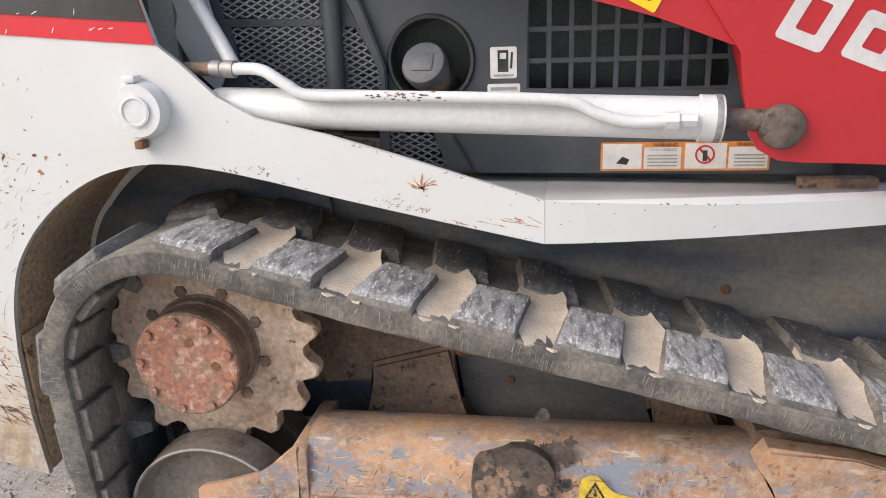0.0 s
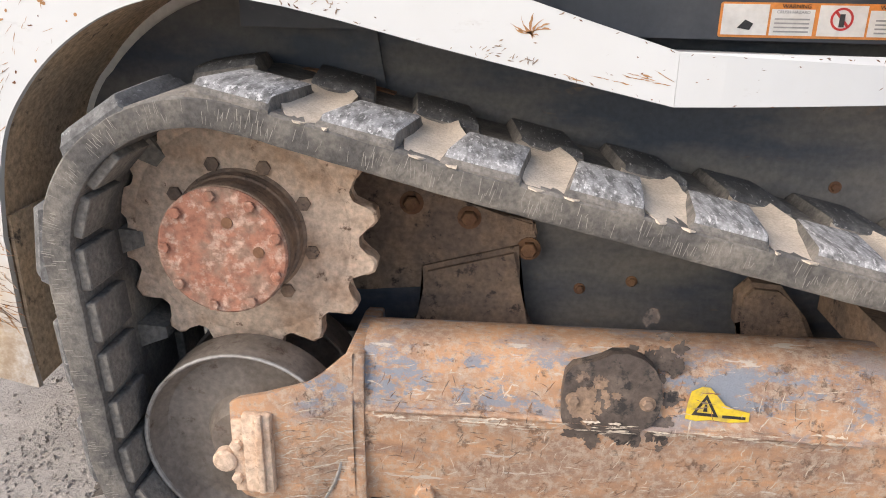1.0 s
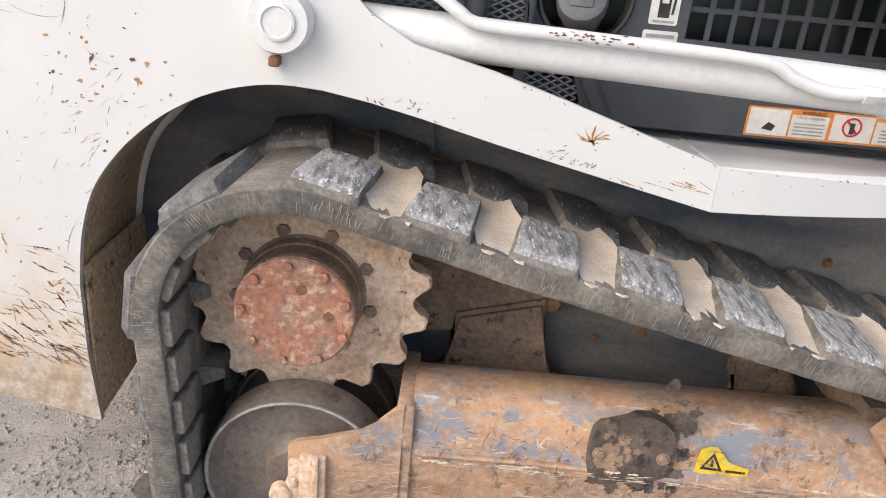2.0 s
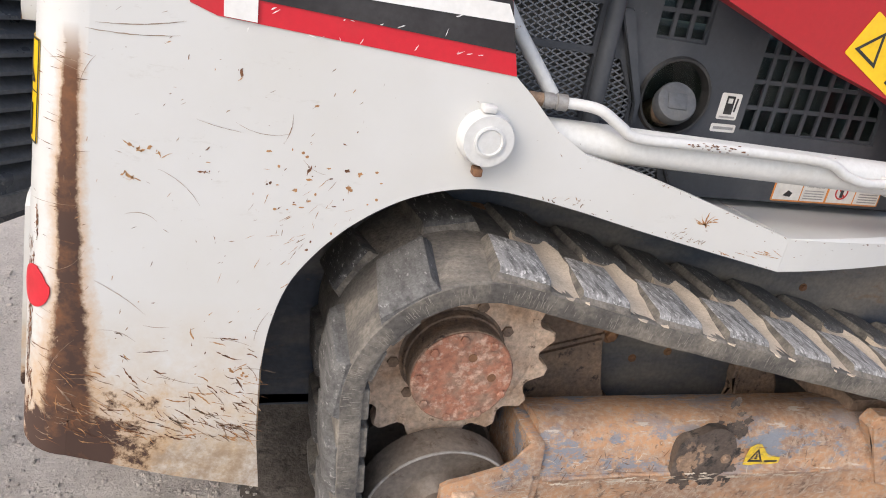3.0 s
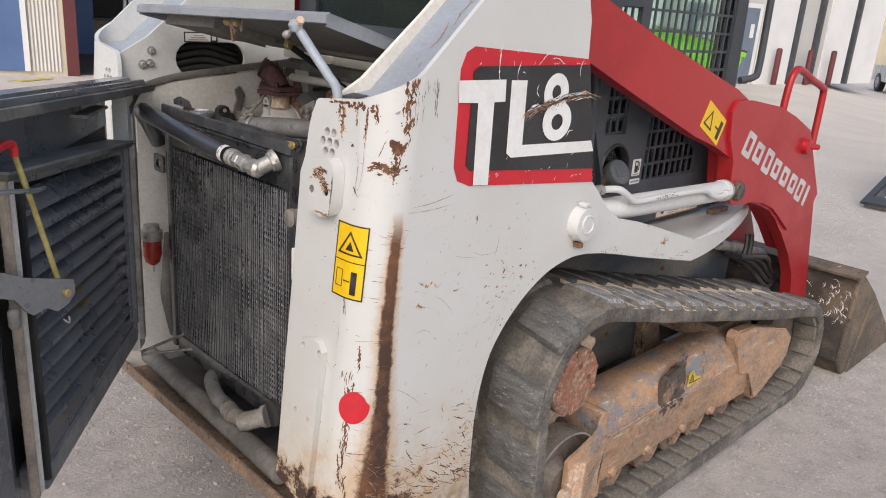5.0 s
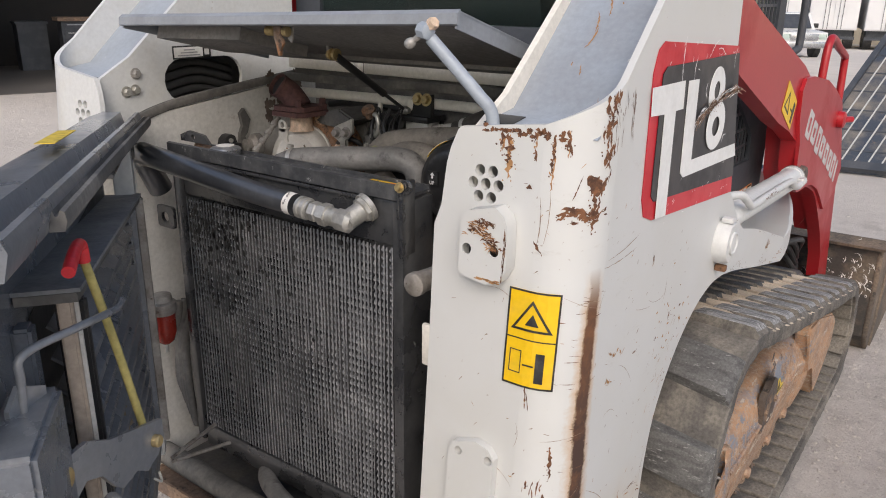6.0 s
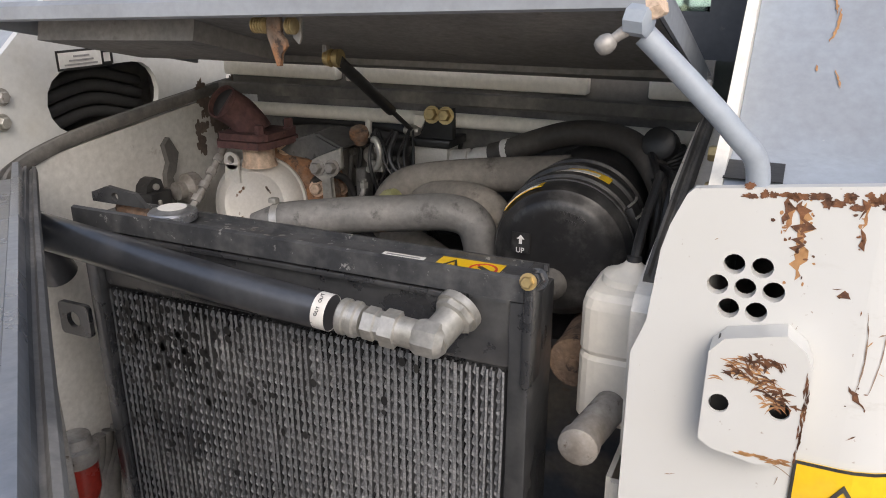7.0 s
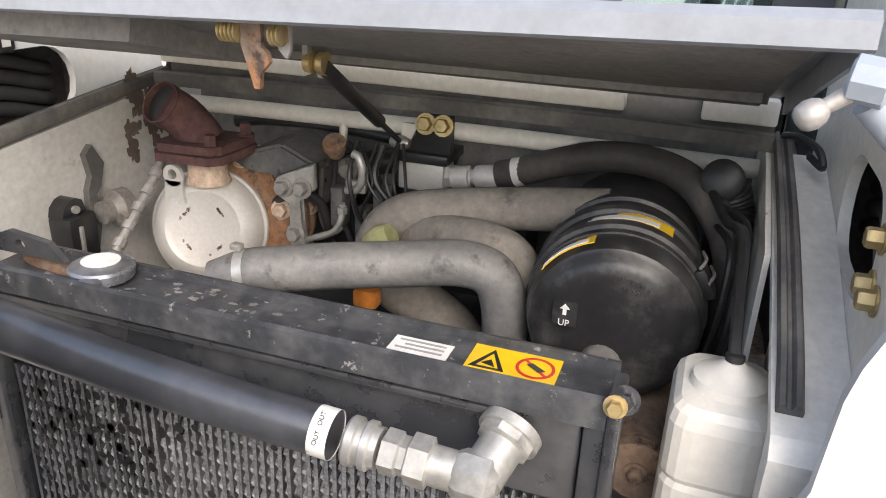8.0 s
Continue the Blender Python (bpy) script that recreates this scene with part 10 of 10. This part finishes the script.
shop = thing("workshop", SA + Vector((0, 0, G)), "workshop with blue sheet front and an open dark bay", "workshop")
part("wall", shop_box(-22, G, 1.75, 6.0, -0.25, 0.0), CREAMWALL, shop, "cream lower wall", False)
part("wall", shop_box(13.7, G, 20.0, 6.0, -0.25, 0.0), WHITEWALL, shop, "", False)
part("wall", shop_box(1.75, 4.6, 13.7, 6.0, -0.25, 0.0), WHITEWALL, shop, "", False)
part("roof", shop_box(-22.2, 6.0, 20.2, 6.3, -9.0, 0.4), CHROME, shop, "", False)
part("back_wall", shop_box(-2.0, G, 14.0, 6.0, -8.3, -8.0), SHADEROOM, shop, "", False)
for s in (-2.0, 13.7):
    part("side_wall", shop_box(s, G, s + 0.3, 6.0, -8.0, -0.25), SHADEROOM, shop, "", False)
part("shop_ceiling", shop_box(-2.0, 5.8, 14.0, 5.95, -8.0, -0.25), SHADEROOM, shop, "", False)
part("shop_floor", shop_box(-2.0, G + 0.002, 14.0, G + 0.012, -8.0, -0.3), SHADEFLOOR, shop, "", False)
for k in range(6):
    s1 = 0.85 - 3.6 * k
    part("blue_panel", shop_box(s1 - 1.57, 0.04, s1 - 0.0, 5.0, 0.0, 0.06), BLUEWALL, shop, "blue sheet panel", False)
    for s in (s1 - 1.69, s1):
        part("white_trim", shop_box(s, 0.04, s + 0.12, 5.0, 0.0, 0.12), WHITEWALL, shop, "", False)
for k in range(8):
    part("white_rib", shop_box(1.02 + 0.08 * k, 0.04, 1.06 + 0.08 * k, 5.2, 0.0, 0.05), WHITEWALL, shop, "", False)
part("red_post", shop_box(1.75, G, 2.02, 4.6, -0.25, 0.05), MAROON, shop, "dark red door post", False)
chest = thing("tool_chest", Vector(shop_put(6.6, G, -5)), "dark tool chest with drawers under a workbench top", "tool chest")
part("body", shop_box(5.6, G + 0.1, 7.6, 0.98, -5.5, -4.9), SLATE, chest, "", False)
part("bench_top", shop_box(5.5, 0.98, 7.7, 1.05, -5.6, -4.8), DARKRUST, chest, "", False)
for k in range(5):
    dr = part("drawer", shop_box(5.68, 0.16 + 0.16 * k, 6.55, 0.29 + 0.16 * k, -4.9, -4.87), SLATE, chest, "", False)
    part("handle", shop_box(5.75, 0.26 + 0.16 * k, 6.48, 0.28 + 0.16 * k, -4.87, -4.84), CHROME, dr, "", False)
redbox = thing("tool_box", Vector(shop_put(7.4, 1.05, -5.2)), "red tool box on the bench", "tool box")
part("case", shop_box(7.0, 1.05, 7.6, 1.55, -5.45, -5.0), REDINK, redbox, "", False)
part("lid", shop_box(6.98, 1.55, 7.62, 1.62, -5.47, -4.98), REDINK, redbox, "", False)
for k, s in enumerate((3.6, 3.75)):
    lad = part("leaning_pole", rod(bmesh.new(), shop_put(s - 0.2, G, -4.5), shop_put(s + 0.05, 2.2, -5.2), 0.035, 8), WHITEWALL, None)
    tagged(lad, "pale pole leaning in the dark workshop", "pole", "poles in the workshop")
for k, (s, h, mt) in enumerate(((1.9, 1.3, BLUEWALL), (2.7, 0.7, DARKRUST), (4.6, 0.9, SLATE))):
    cr = thing("machine_cabinet", Vector(shop_put(s + 0.4, G, -6.4)), "dim cabinet in the workshop", "cabinet")
    part("case", shop_box(s, G, s + 0.8, h, -6.8, -6.0), mt, cr, "", False)
    part("top", shop_box(s - 0.04, h, s + 0.84, h + 0.05, -6.84, -5.96), SLATE, cr, "", False)

# loose stones of the yard
random.seed(21)
vs, fs = [], []


def stone(x, y, r):
    b = len(vs)
    for k in range(5):
        a = 2 * math.pi * k / 5 + random.random()
        q = r * random.uniform(0.7, 1.2)
        vs.append((x + q * math.cos(a), y + q * math.sin(a), G - r * 0.1))
        vs.append((x + q * 0.6 * math.cos(a), y + q * 0.6 * math.sin(a), G + r * random.uniform(0.4, 0.75)))
    for k in range(5):
        j = (k + 1) % 5
        fs.append((b + 2 * k, b + 2 * j, b + 2 * j + 1, b + 2 * k + 1))
    fs.append(tuple(b + 2 * k + 1 for k in range(5)))


for k in range(5200):
    stone(random.uniform(-2.4, -0.6), random.uniform(1.3, 3.6), random.choice((0.002, 0.003, 0.003, 0.004, 0.005, 0.008)))
for k in range(900):
    stone(random.uniform(-2.6, -0.75), random.uniform(0.6, 3.4), random.choice((0.005, 0.006, 0.008, 0.010, 0.013)))
for k in range(2200):
    stone(random.uniform(-1.0, 3.4), random.uniform(0.7, 1.5), random.choice((0.004, 0.006, 0.008)))
for k in range(1500):
    stone(random.uniform(-3, 8), random.uniform(-1, 12), random.choice((0.006, 0.009, 0.012)))
me = bpy.data.meshes.new("gravel")
me.from_pydata(vs, [], fs)
me.materials.append(YARD)
gravel = put("gravel", me, None)
tagged(gravel, "loose pale gravel stones on the yard", "gravel", "", "stuff")
# rough dirt clods beside the track
vs, fs = [], []
for k in range(700):
    stone(random.uniform(-1.05, -0.62), random.uniform(1.35, 1.95), random.choice((0.003, 0.004, 0.006, 0.009)))
me = bpy.data.meshes.new("dirt_clods")
me.from_pydata(vs, [], fs)
me.materials.append(YARD)
tagged(put("dirt_clods", me, None), "grey dirt clods behind the track", "dirt", "", "stuff")

# trodden mud under the loader, the shade there put into its dark colour
rng = random.Random(77)
bm = bmesh.new()
rows = []
for i in range(36):
    x = lerp(-0.80, 1.45, i / 35)
    rows.append([bm.verts.new((x + rng.uniform(-0.02, 0.02), lerp(1.52, 2.92, j / 23) + (rng.uniform(-0.03, 0.03) if j else rng.uniform(-0.01, 0.05)), G + (-0.004 if i in (0, 35) or j in (0, 23) else rng.uniform(0.003, 0.016)))) for j in range(24)])
for a, b in zip(rows, rows[1:]):
    for j in range(23):
        bm.faces.new((a[j], b[j], b[j + 1], a[j + 1]))
mud = part("mud", bm, SHADEDMUD, None, "", True)
tagged(mud, "trodden mud under the loader, its shade painted in", "mud", "", "stuff")
